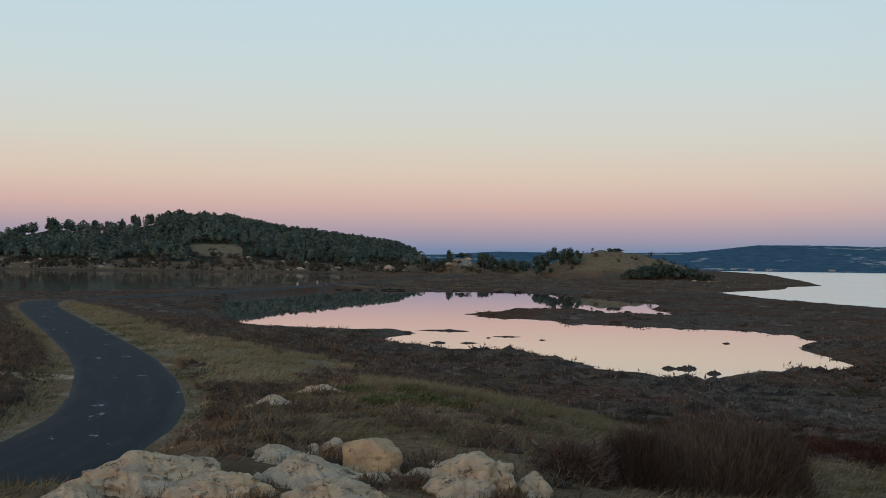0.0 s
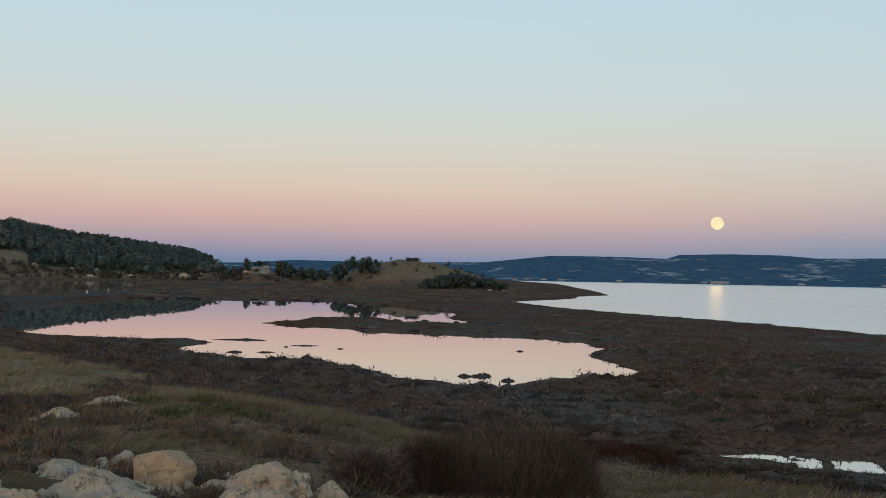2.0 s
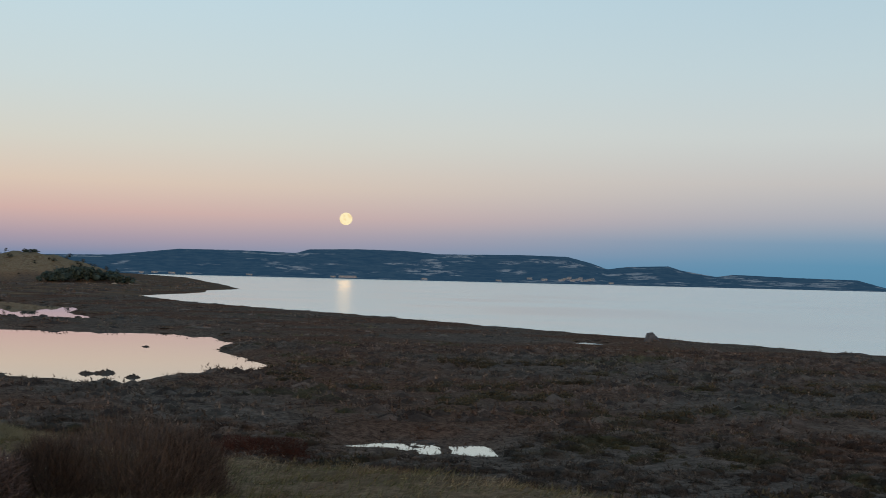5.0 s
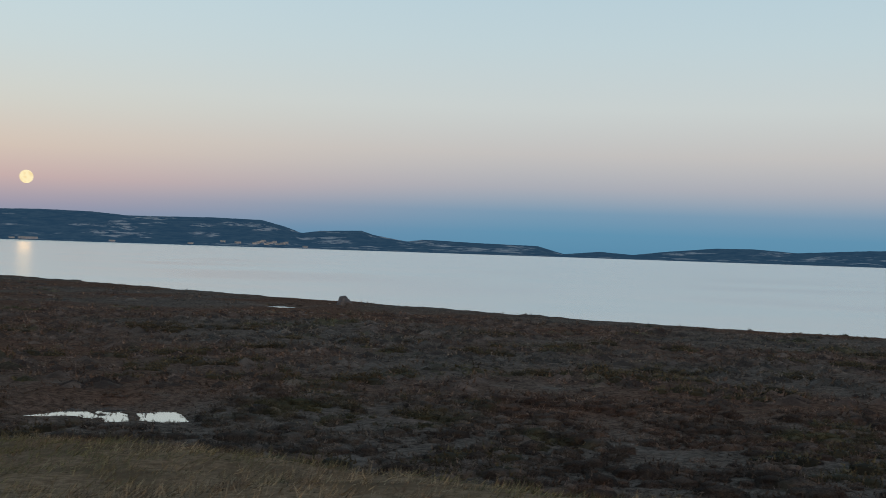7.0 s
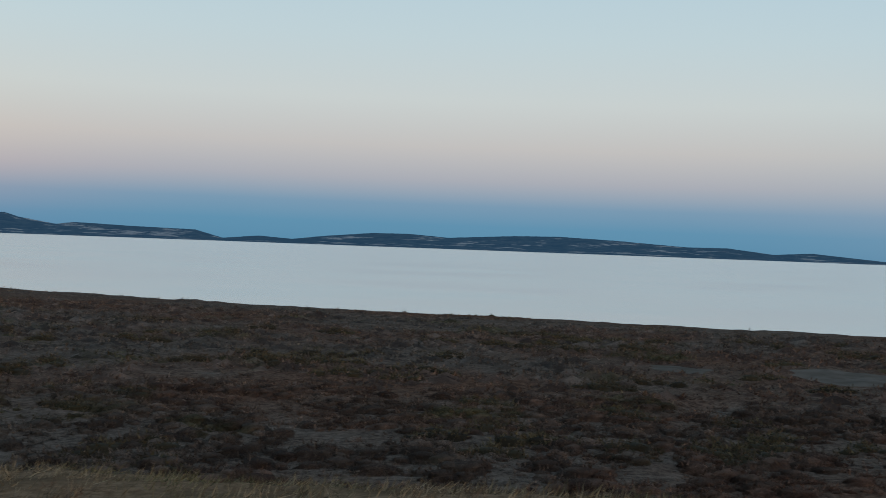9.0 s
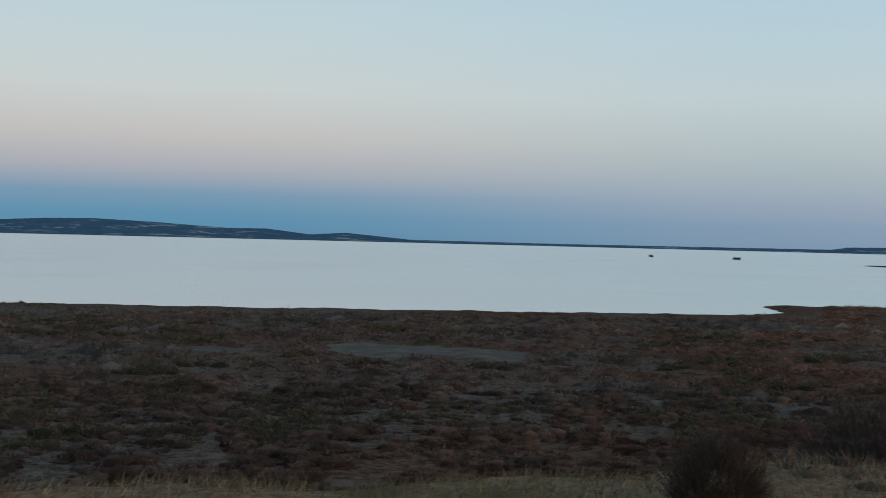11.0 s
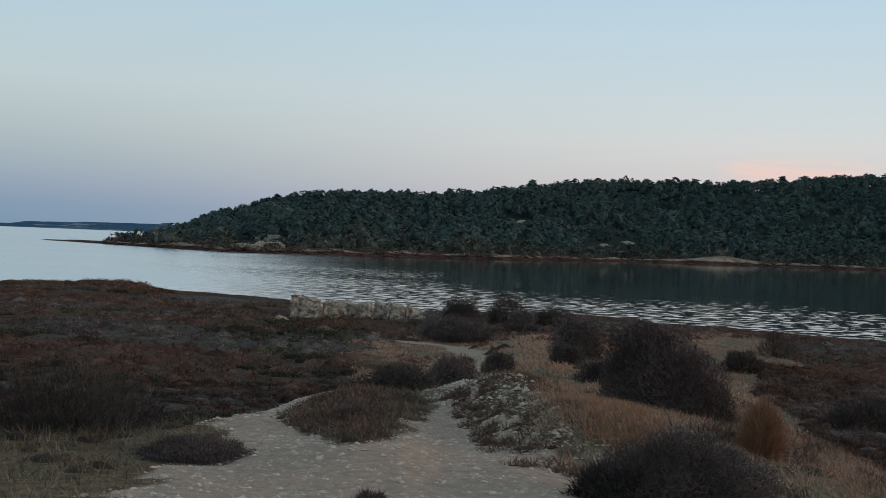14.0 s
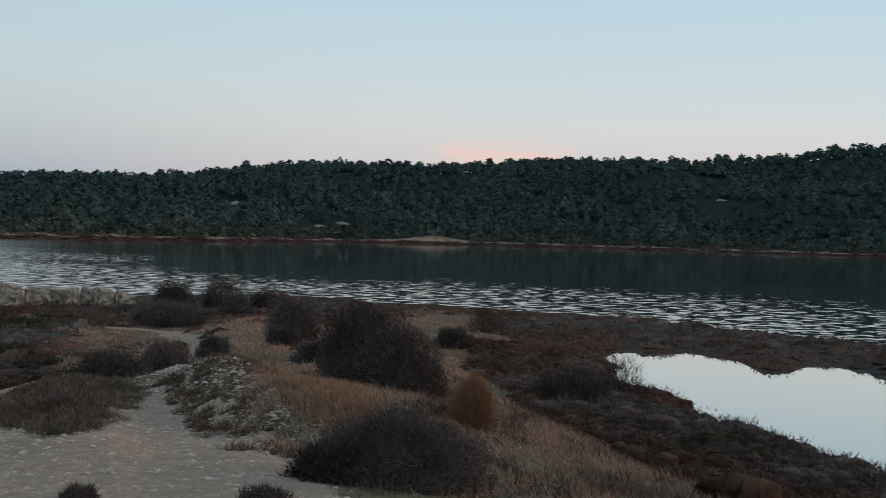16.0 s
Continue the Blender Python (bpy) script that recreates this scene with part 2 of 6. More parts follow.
# hills: bearing and the elevation in degrees of their wooded skyline
HILL_NORTH = np.array([(-60, 1.5), (-40, 1.2), (-28, 1.0), (-20.6, 1.3), (-18.3, 1.8), (-15.6, 1.75), (-13, 2.3), (-10.4, 2.25), (-7.8, 1.75), (-5, 1.45), (-2.3, 1.05),
                       (-1.35, 0.7), (-0.9, 0.2), (0, -0.2)])
HILL_SOUTH = np.array([(104.5, -0.3), (105.3, 0.25), (106.7, 0.65), (108.3, 1.25), (110.6, 1.72), (113.3, 2.1), (116, 2.13), (118, 2.08), (122, 2.65), (125, 3.02), (129.2, 3.23),
                       (133, 3.25), (135.5, 3.48), (138.8, 3.68), (143.9, 3.8), (146.5, 3.83), (149, 4.07), (151, 4.4), (153.2, 4.55), (165, 4.8), (185, 3.5), (200, 2.0), (215, 0.5)])
FAR_HILLS = np.array([(-30, 0.2), (0, 0.45), (2.6, 0.63), (7.2, 0.6), (11.8, 0.7), (14.9, 1.06), (17.7, 1.07), (20.4, 1.01), (21, 1.2), (23.2, 1.27), (25.6, 1.25), (27.3, 1.12),
                      (31.3, 1.18), (33.5, 1.14), (34.7, 0.84), (35.4, 0.58), (36.3, 0.72), (38.3, 0.79), (38.9, 0.6), (40.5, 0.34), (41.3, 0.46), (44.3, 0.37), (46.8, 0.33),
                      (48.1, -0.02), (49.8, 0.15), (51.4, 0.05), (53, 0.26), (55.3, 0.48), (57, 0.5), (58.9, 0.38), (62.2, 0.58), (64.3, 0.62), (67, 0.52), (70.3, 0.33),
                      (72.2, 0.35), (74.3, 0.12), (76, 0.24), (79.2, -0.03), (86.6, -0.05), (98.9, -0.01), (99.6, 0.11), (101.8, 0.15), (102, 0.18), (105, 0.22), (112, 0.2), (130, 0.0)])


def smooth(a, b, v):
    t = np.clip((v - a) / (b - a), 0, 1)
    return t * t * (3 - 2 * t)


def edge_distance(x, y, line, closed=True):
    """Metres from each place to a line of the plan; inside a closed one, below nought."""
    p = np.array(line, float)
    a, c = (p, np.roll(p, -1, 0)) if closed else (p[:-1], p[1:])
    best, inside = np.full(x.shape, 1e9), np.zeros(x.shape, bool)
    for (ax, ay), (cx, cy) in zip(a, c):
        dx, dy = cx - ax, cy - ay
        t = np.clip(((x - ax) * dx + (y - ay) * dy) / (dx * dx + dy * dy + 1e-9), 0, 1)
        best = np.minimum(best, np.hypot(x - ax - t * dx, y - ay - t * dy))
        if closed:
            inside ^= ((ay > y) != (cy > y)) & (x < dx * (y - ay) / (dy if abs(dy) > 1e-9 else 1e-9) + ax)
    return np.where(inside, -best, best)


def lumps(x, y, size, seed=0):
    """Cheap smooth noise, about -1 to 1."""
    rng = np.random.RandomState(seed)
    total = 0
    for _ in range(7):
        a, k, ph = rng.uniform(0, math.tau), rng.uniform(0.6, 1.7) * math.tau / size, rng.uniform(0, math.tau)
        total = total + np.sin((x * math.cos(a) + y * math.sin(a)) * k + ph + 1.3 * np.sin((x * math.sin(a) - y * math.cos(a)) * k * 0.6 + ph * 2))
    return total / 4.2


def hill(bearing, r, table, foot, ridge, behind, trees, low):
    top = EYE + ridge * np.tan(np.radians(np.interp(bearing, table[:, 0], table[:, 1]))) - trees
    rise = smooth(foot, ridge, r) * (1 - 0.6 * smooth(ridge, behind, r))
    ends = smooth(table[0, 0] - 1, table[0, 0], bearing) * (1 - smooth(table[-1, 0], table[-1, 0] + 1, bearing))
    return np.maximum(top - low, 0) * rise * ends


def south_shore(bearing):
    return np.interp(bearing, [102, 106, 109, 113, 118, 122.5, 128, 133, 139, 147, 153, 170, 200], [425, 350, 332, 345, 380, 410, 500, 540, 560, 590, 620, 640, 600])


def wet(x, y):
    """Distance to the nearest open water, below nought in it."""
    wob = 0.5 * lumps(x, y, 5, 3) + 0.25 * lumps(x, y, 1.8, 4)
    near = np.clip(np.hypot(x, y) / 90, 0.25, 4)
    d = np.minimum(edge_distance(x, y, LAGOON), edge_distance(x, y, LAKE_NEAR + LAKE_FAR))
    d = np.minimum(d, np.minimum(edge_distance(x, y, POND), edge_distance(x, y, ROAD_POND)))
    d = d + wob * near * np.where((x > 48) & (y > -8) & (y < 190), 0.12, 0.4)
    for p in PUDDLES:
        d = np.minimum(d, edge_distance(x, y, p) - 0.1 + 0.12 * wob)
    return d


def height(x, y, w=None):
    x, y = np.asarray(x, float), np.asarray(y, float)
    r, bearing = np.hypot(x, y), np.degrees(np.arctan2(x, y))
    full = np.where(bearing < -90, bearing + 360, bearing)
    w = wet(x, y) if w is None else w
    bank = 0.34 + 0.07 * lumps(x, y, 9, 1) + 0.05 * lumps(x, y, 2.5, 2)
    z = bank * smooth(-0.3, 1.6, w) - 0.5 * smooth(0.1, -4, w) - 0.03
    # knoll
    reach, top, run = (np.interp(full, KNOLL[:, 0], KNOLL[:, i]) for i in (1, 2, 3))
    crest = np.where(r < reach, 3.9 + (top - 3.9) * np.clip(r / reach, 0, 1) ** 1.5, top)
    crest = crest + (0.05 * lumps(x, y, 3.5, 5) + 0.02 * lumps(x, y, 1.1, 6)) * smooth(3, 8, r)
    fall = smooth(0, 1, (r - reach) / run) * 0.55 + 0.45 * np.clip((r - reach) / run, 0, 1)
    z = np.where(r < reach + run, z + (crest - z) * (1 - fall), z)
    z = z + 0.3 * (1 - smooth(0.05, 1.1, edge_distance(x, y, STONY_CREST, False)))
    z = z + 0.34 * (1 - smooth(0.2, 2.3, edge_distance(x, y, HUMP, False)))
    # grassy bank and roadbed
    d = edge_distance(x, y, ROAD, False)
    verge = 1.15 - 0.75 * smooth(6, 17, d) + 0.06 * lumps(x, y, 4, 7)
    verge = np.where(r > 140, 0.35 + 0.45 * (1 - smooth(3, 7, d)), verge)
    z = np.where((w > 0) & (d < 20), np.maximum(z, verge * smooth(-0.2, 2, w)), z)
    bed = np.where(r > 140, 0.75, 1.02)
    z = z + (bed - z) * (1 - smooth(2.2, 4.6, d))
    # wooded hills and the far shore
    dry = smooth(0, 25, w)
    z = z + dry * hill(bearing, r, HILL_NORTH, 650, 900, 1300, 5.8, 1.5)
    shore = south_shore(full)
    fold = 1 + 0.3 * lumps(x, y, 170, 13) * smooth(shore + 20, shore + 90, r) * (1 - smooth(shore + 190, shore + 300, r))
    z = z + hill(full, r, HILL_SOUTH, shore + 12, shore + 330, shore + 900, 7.0, 0.5) * fold
    land = smooth(0, 60, edge_distance(x, y, LAKE_NEAR + LAKE_FAR)) * smooth(1000, 2000, r)
    z = z + 1.2 * land
    # island hill, ruin knoll
    for bearing_0, r_0, tall, half_x, half_y in ((8.1, 520, 11.6, 43, 40), (6.9, 505, 1.8, 20, 25), (2.6, 655, 3.2, 34, 20), (10.6, 500, 2.6, 26, 25), (0.85, 640, 8.6, 17, 22), (-0.6, 700, 6, 22, 20)):
        cx, cy = at(bearing_0, r_0)
        a = radians(bearing_0)
        u, v = (x - cx) * math.cos(a) - (y - cy) * math.sin(a), (x - cx) * math.sin(a) + (y - cy) * math.cos(a)
        q = np.sqrt((u / half_x) ** 2 + (v / half_y) ** 2)
        z = z + tall * (1 - smooth(0.0, 1.25, q)) * (1 + 0.06 * lumps(x, y, 11, 9))
    return z


def drop(x, y):
    return float(height(np.array([x]), np.array([y]))[0])


# ---- materials ----
def material(name, rough=0.9, metal=0.0, spec=0.2):
    m = bpy.data.materials.new(name)
    m.use_nodes = True
    t = m.node_tree
    p = t.nodes["Principled BSDF"]
    p.inputs["Roughness"].default_value, p.inputs["Metallic"].default_value = rough, metal
    p.inputs["Specular IOR Level"].default_value = spec
    return m, t, p


def noise_node(t, scale, detail=4.0, rough=0.55, vector=None):
    n = t.nodes.new("ShaderNodeTexNoise")
    n.inputs["Scale"].default_value, n.inputs["Detail"].default_value, n.inputs["Roughness"].default_value = scale, detail, rough
    if vector is None:
        g = t.nodes.new("ShaderNodeNewGeometry")
        vector = g.outputs["Position"]
    link(t, vector, n.inputs["Vector"])
    return n.outputs[0]


def bump(t, p, value, strength, distance):
    n = t.nodes.new("ShaderNodeBump")
    n.inputs["Strength"].default_value, n.inputs["Distance"].default_value = strength, distance
    link(t, value, n.inputs["Height"])
    link(t, n.outputs[0], p.inputs["Normal"])


def mask(t, name):
    n = t.nodes.new("ShaderNodeAttribute")
    n.attribute_name = name
    return n.outputs["Fac"]


def plain(name, colour, rough=0.8, metal=0.0, vary=0.3, scale=6.0, relief=0.0):
    m, t, p = material(name, rough, metal)
    c = mix_colour(t, map_range(t, noise_node(t, scale), 0.3, 0.7), tuple(v * (1 - vary) for v in colour), tuple(min(1, v * (1 + vary)) for v in colour))
    link(t, c, p.inputs["Base Color"])
    if relief:
        bump(t, p, noise_node(t, scale * 3), 0.6, relief)
    return m


def leafy(name, dark, light, patch=6.0, tint=None, rough=0.85):
    """Stems and leaves: each one differs, and so do whole patches."""
    m, t, p = material(name, rough, spec=0.1)
    g = t.nodes.new("ShaderNodeNewGeometry")
    c = mix_colour(t, g.outputs["Random Per Island"], dark, light)
    patchy = map_range(t, noise_node(t, 1 / patch, 3.0), 0.38, 0.66)
    c = mix_colour(t, math_node(t, "MULTIPLY", patchy, 0.75), c, tint if tint else tuple(v * 0.6 for v in dark))
    c = mix_colour(t, math_node(t, "MULTIPLY", mask(t, "inner_shade"), 0.7), c, tuple(v * 0.5 for v in dark))  # cushion painted darker for the shade inside a clump
    link(t, c, p.inputs["Base Color"])
    return m


def make_ground():
    m, t, p = material("ground_soil", 1.0, spec=0.0)
    fine, mid, large = noise_node(t, 9.0, 6.0, 0.7), noise_node(t, 0.8, 5.0), noise_node(t, 0.06, 4.0)
    marsh = mix_colour(t, map_range(t, mid, 0.3, 0.7), (0.041, 0.032, 0.025), (0.125, 0.096, 0.076))
    speck = map_range(t, noise_node(t, 4.0, 8.0, 0.85), 0.36, 0.66)
    marsh = mix_colour(t, speck, mix_colour(t, 0.6, marsh, (0.012, 0.009, 0.007)), mix_colour(t, 0.55, marsh, (0.2, 0.158, 0.127)))
    marsh = mix_colour(t, map_range(t, large, 0.42, 0.62), marsh, mix_colour(t, speck, (0.035, 0.02, 0.014), (0.15, 0.088, 0.06)))
    grass = mix_colour(t, map_range(t, fine, 0.3, 0.7), (0.1, 0.064, 0.038), (0.22, 0.15, 0.094))
    grass = mix_colour(t, map_range(t, mid, 0.45, 0.7), grass, (0.09, 0.062, 0.038))
    straw = mix_colour(t, map_range(t, fine, 0.3, 0.7), (0.1, 0.08, 0.05), (0.25, 0.2, 0.13))
    straw = mix_colour(t, map_range(t, noise_node(t, 0.3, 4.0), 0.5, 0.68), straw, (0.13, 0.095, 0.05))
    dirt = mix_colour(t, map_range(t, fine, 0.3, 0.75), (0.325, 0.217, 0.15), (0.51, 0.357, 0.25))
    dirt = mix_colour(t, math_node(t, "MULTIPLY", map_range(t, noise_node(t, 1.3, 7.0, 0.75), 0.42, 0.7), 0.6), dirt, (0.31, 0.22, 0.16))
    dirt = mix_colour(t, math_node(t, "MULTIPLY", map_range(t, noise_node(t, 70.0, 5.0, 0.8), 0.5, 0.66), 0.45), dirt, (0.27, 0.185, 0.13))
    wood = mix_colour(t, map_range(t, mid, 0.35, 0.65), (0.026, 0.034, 0.028), (0.045, 0.052, 0.04))
    mud = mix_colour(t, map_range(t, mid, 0.3, 0.7), (0.08, 0.07, 0.058), (0.125, 0.11, 0.093))
    rock = mix_colour(t, map_range(t, mid, 0.3, 0.7), (0.16, 0.14, 0.11), (0.4, 0.36, 0.29))
    c = marsh
    for name, other in (("grass", grass), ("straw", straw), ("wood", wood), ("mud", mud), ("rock", rock), ("dirt", dirt)):
        f = mask(t, name)
        ragged = map_range(t, math_node(t, "ADD", f, math_node(t, "MULTIPLY", math_node(t, "SUBTRACT", mid, 0.5), 0.7)), 0.32, 0.62)
        c = mix_colour(t, ragged, c, other)
    link(t, c, p.inputs["Base Color"])
    bump(t, p, fine, 0.5, 0.03)
    return m


def make_water():
    m, t, p = material("lagoon_water", 0.02, spec=0.5)
    p.inputs["IOR"].default_value = 1.8
    g = t.nodes.new("ShaderNodeNewGeometry")
    sepa = t.nodes.new("ShaderNodeSeparateXYZ")
    link(t, g.outputs["Position"], sepa.inputs[0])
    x, y = sepa.outputs[0], sepa.outputs[1]
    # sheltered pools lie still, the open lake carries small waves, smoother under the southern hill
    open_lake = map_range(t, x, 41.0, 54.0)
    channel = math_node(t, "MULTIPLY", map_range(t, y, -51.0, -56.0), map_range(t, x, -40.0, 20.0))
    waves = math_node(t, "MAXIMUM", open_lake, channel)
    along = math_node(t, "ADD", math_node(t, "MULTIPLY", x, 0.64), math_node(t, "MULTIPLY", y, 0.77))
    away = math_node(t, "SUBTRACT", math_node(t, "MULTIPLY", x, 0.77), math_node(t, "MULTIPLY", y, 0.64))
    # pale metallic lake colour lifts the mirrored sky, fading under the southern hill
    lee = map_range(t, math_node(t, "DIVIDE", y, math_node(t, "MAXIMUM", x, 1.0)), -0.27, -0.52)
    sky_lift = math_node(t, "MULTIPLY", waves, math_node(t, "SUBTRACT", 1.0, lee))
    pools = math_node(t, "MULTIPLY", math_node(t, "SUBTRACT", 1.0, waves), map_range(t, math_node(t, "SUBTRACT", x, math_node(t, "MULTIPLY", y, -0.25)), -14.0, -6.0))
    body = mix_colour(t, pools, (0.012, 0.026, 0.028), (0.5, 0.482, 0.435))  # metallic tint added to brighten the sky mirrored in the pools
    link(t, mix_colour(t, sky_lift, body, (0.665, 0.682, 0.643)), p.inputs["Base Color"])
    link(t, math_node(t, "ADD", math_node(t, "MULTIPLY", sky_lift, 0.64), math_node(t, "MULTIPLY", pools, 0.85)), p.inputs["Metallic"])
    broad = noise_node(t, 0.02, 3.0, 0.6)
    rough_lake = map_range(t, broad, 0.35, 0.65, 0.16, 0.23)
    rough = math_node(t, "MULTIPLY", math_node(t, "MULTIPLY", waves, rough_lake), math_node(t, "SUBTRACT", 1.0, math_node(t, "MULTIPLY", lee, 0.8)))
    pool = math_node(t, "MULTIPLY", map_range(t, x, -20.0, -30.0), map_range(t, y, 170.0, 190.0))
    link(t, math_node(t, "ADD", math_node(t, "ADD", rough, 0.012), math_node(t, "MULTIPLY", pool, 0.035)), p.inputs["Roughness"])
    # wind ripples: the surface leans a little this way and that
    patch = map_range(t, noise_node(t, 0.03, 3.0, 0.6), 0.34, 0.66, 0.5, 1.3)
    east = map_range(t, math_node(t, "DIVIDE", y, math_node(t, "MAXIMUM", x, 1.0)), -0.72, -0.42)  # more wind towards the open lake
    near = math_node(t, "MAXIMUM", map_range(t, away, 180.0, 66.0, 0.08, 1.0), math_node(t, "MULTIPLY", east, map_range(t, away, 360.0, 90.0, 0.25, 1.1)))
    south = map_range(t, y, -8.0, -48.0, 0.03, 1.0)
    lean = math_node(t, "MULTIPLY", math_node(t, "MULTIPLY", waves, south), math_node(t, "MULTIPLY", patch, near))
    run = t.nodes.new("ShaderNodeCombineXYZ")
    link(t, math_node(t, "MULTIPLY", along, 0.8), run.inputs[0])
    link(t, away, run.inputs[1])
    first = math_node(t, "SUBTRACT", noise_node(t, 0.8, 3.0, 0.6, run.outputs[0]), 0.5)
    cross = math_node(t, "SUBTRACT", noise_node(t, 0.5, 3.0, 0.5), 0.5)
    tip = math_node(t, "MULTIPLY", math_node(t, "MULTIPLY", first, lean), 0.3)
    slip = math_node(t, "MULTIPLY", math_node(t, "MULTIPLY", cross, lean), 0.15)
    normal = t.nodes.new("ShaderNodeCombineXYZ")
    link(t, math_node(t, "ADD", math_node(t, "MULTIPLY", tip, 0.77), math_node(t, "MULTIPLY", slip, 0.64)), normal.inputs[0])
    link(t, math_node(t, "SUBTRACT", math_node(t, "MULTIPLY", slip, 0.77), math_node(t, "MULTIPLY", tip, 0.64)), normal.inputs[1])
    normal.inputs[2].default_value = 1.0
    level = t.nodes.new("ShaderNodeVectorMath")
    level.operation = "NORMALIZE"
    link(t, normal.outputs[0], level.inputs[0])
    link(t, level.outputs[0], p.inputs["Normal"])
    return m


def make_asphalt():
    m, t, p = material("asphalt", 0.75, spec=0.06)
    fine, mid = noise_node(t, 60.0, 3.0, 0.7), noise_node(t, 0.9, 5.0, 0.6)
    lane = t.nodes.new("ShaderNodeCombineXYZ")
    link(t, math_node(t, "MULTIPLY", mask(t, "along"), 0.16), lane.inputs[0])
    link(t, math_node(t, "MULTIPLY", mask(t, "across"), 3.2), lane.inputs[1])
    streak = noise_node(t, 1.3, 5.0, 0.65, lane.outputs[0])
    c = mix_colour(t, map_range(t, fine, 0.3, 0.7), (0.009, 0.012, 0.015), (0.022, 0.026, 0.031))
    c = mix_colour(t, map_range(t, streak, 0.45, 0.75), c, (0.03, 0.034, 0.038))
    edge = map_range(t, math_node(t, "ABSOLUTE", mask(t, "across")), 0.7, 1.0)
    c = mix_colour(t, math_node(t, "MULTIPLY", edge, 0.6), c, (0.06, 0.06, 0.058))
    wear = t.nodes.new("ShaderNodeCombineXYZ")
    link(t, math_node(t, "MULTIPLY", mask(t, "along"), 0.42), wear.inputs[0])
    link(t, math_node(t, "MULTIPLY", mask(t, "across"), 1.5), wear.inputs[1])
    worn = map_range(t, noise_node(t, 1.25, 7.0, 0.72, wear.outputs[0]), 0.635, 0.66)
    c = mix_colour(t, math_node(t, "MULTIPLY", worn, 0.8), c, (0.3, 0.31, 0.31))
    link(t, c, p.inputs["Base Color"])
    bump(t, p, fine, 0.4, 0.01)
    return m


def make_limestone(name="limestone", low=(0.42, 0.36, 0.28), high=(0.65, 0.53, 0.36), pits=0.54, coarse=17.0, cleft=0.16, lichen=0.0):
    m, t, p = material(name, 0.95, spec=0.05)
    tc = t.nodes.new("ShaderNodeTexCoord").outputs["Object"]
    mid, fine = noise_node(t, 2.6, 6.0, 0.65, tc), noise_node(t, coarse, 7.0, 0.75, tc)
    c = mix_colour(t, map_range(t, mid, 0.38, 0.62), low, high)
    c = mix_colour(t, map_range(t, noise_node(t, 5.5, 5.0, 0.7, tc), 0.5, 0.64), c, tuple(0.5 * (u + v) for u, v in zip(low, high)))
    c = mix_colour(t, map_range(t, fine, pits, pits + 0.12), c, (0.14, 0.112, 0.08))
    crack = t.nodes.new("ShaderNodeTexVoronoi")
    crack.feature = "DISTANCE_TO_EDGE"
    crack.inputs["Scale"].default_value = 2.8
    link(t, tc, crack.inputs["Vector"])
    seam = map_range(t, math_node(t, "ADD", crack.outputs["Distance"], math_node(t, "MULTIPLY", math_node(t, "SUBTRACT", fine, 0.5), 0.25)), 0.0, 0.03)
    c = mix_colour(t, math_node(t, "MULTIPLY", math_node(t, "SUBTRACT", 1.0, seam), cleft), c, (0.08, 0.065, 0.05))
    if lichen:
        crust = math_node(t, "MULTIPLY", map_range(t, noise_node(t, 8.5, 9.0, 0.8, tc), 0.54, 0.6), lichen)
        c = mix_colour(t, crust, c, (0.055, 0.046, 0.036))
        c = mix_colour(t, math_node(t, "MULTIPLY", map_range(t, noise_node(t, 1.1, 4.0, 0.6, tc), 0.5, 0.62), 0.5), c, (0.4, 0.375, 0.335))
    link(t, c, p.inputs["Base Color"])
    bump(t, p, math_node(t, "ADD", math_node(t, "ADD", fine, mid), math_node(t, "MULTIPLY", seam, 0.12)), 1.0, 0.05)
    return m


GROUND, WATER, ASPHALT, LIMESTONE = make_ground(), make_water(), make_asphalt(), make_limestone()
WALL_STONE = make_limestone("weathered_block_stone", (0.26, 0.19, 0.135), (0.64, 0.52, 0.39), 0.48, 3.2, 0.7)


# ---- mesh tools ----
def from_arrays(name, verts, faces, mat, smooth_faces=False):
    """One mesh from arrays of places and of triangles or quads."""
    mesh = bpy.data.meshes.new(name)
    verts, faces = np.asarray(verts, np.float32), np.asarray(faces, np.int32)
    n, k = faces.shape
    mesh.vertices.add(len(verts))
    mesh.vertices.foreach_set("co", verts.ravel())
    mesh.loops.add(n * k)
    mesh.loops.foreach_set("vertex_index", faces.ravel())
    mesh.polygons.add(n)
    mesh.polygons.foreach_set("loop_start", np.arange(0, n * k, k, dtype=np.int32))
    mesh.polygons.foreach_set("use_smooth", np.broadcast_to(np.asarray(smooth_faces), (n,)).astype(bool))
    mesh.update(calc_edges=True)
    mesh.validate()
    mesh.materials.append(mat)
    return mesh


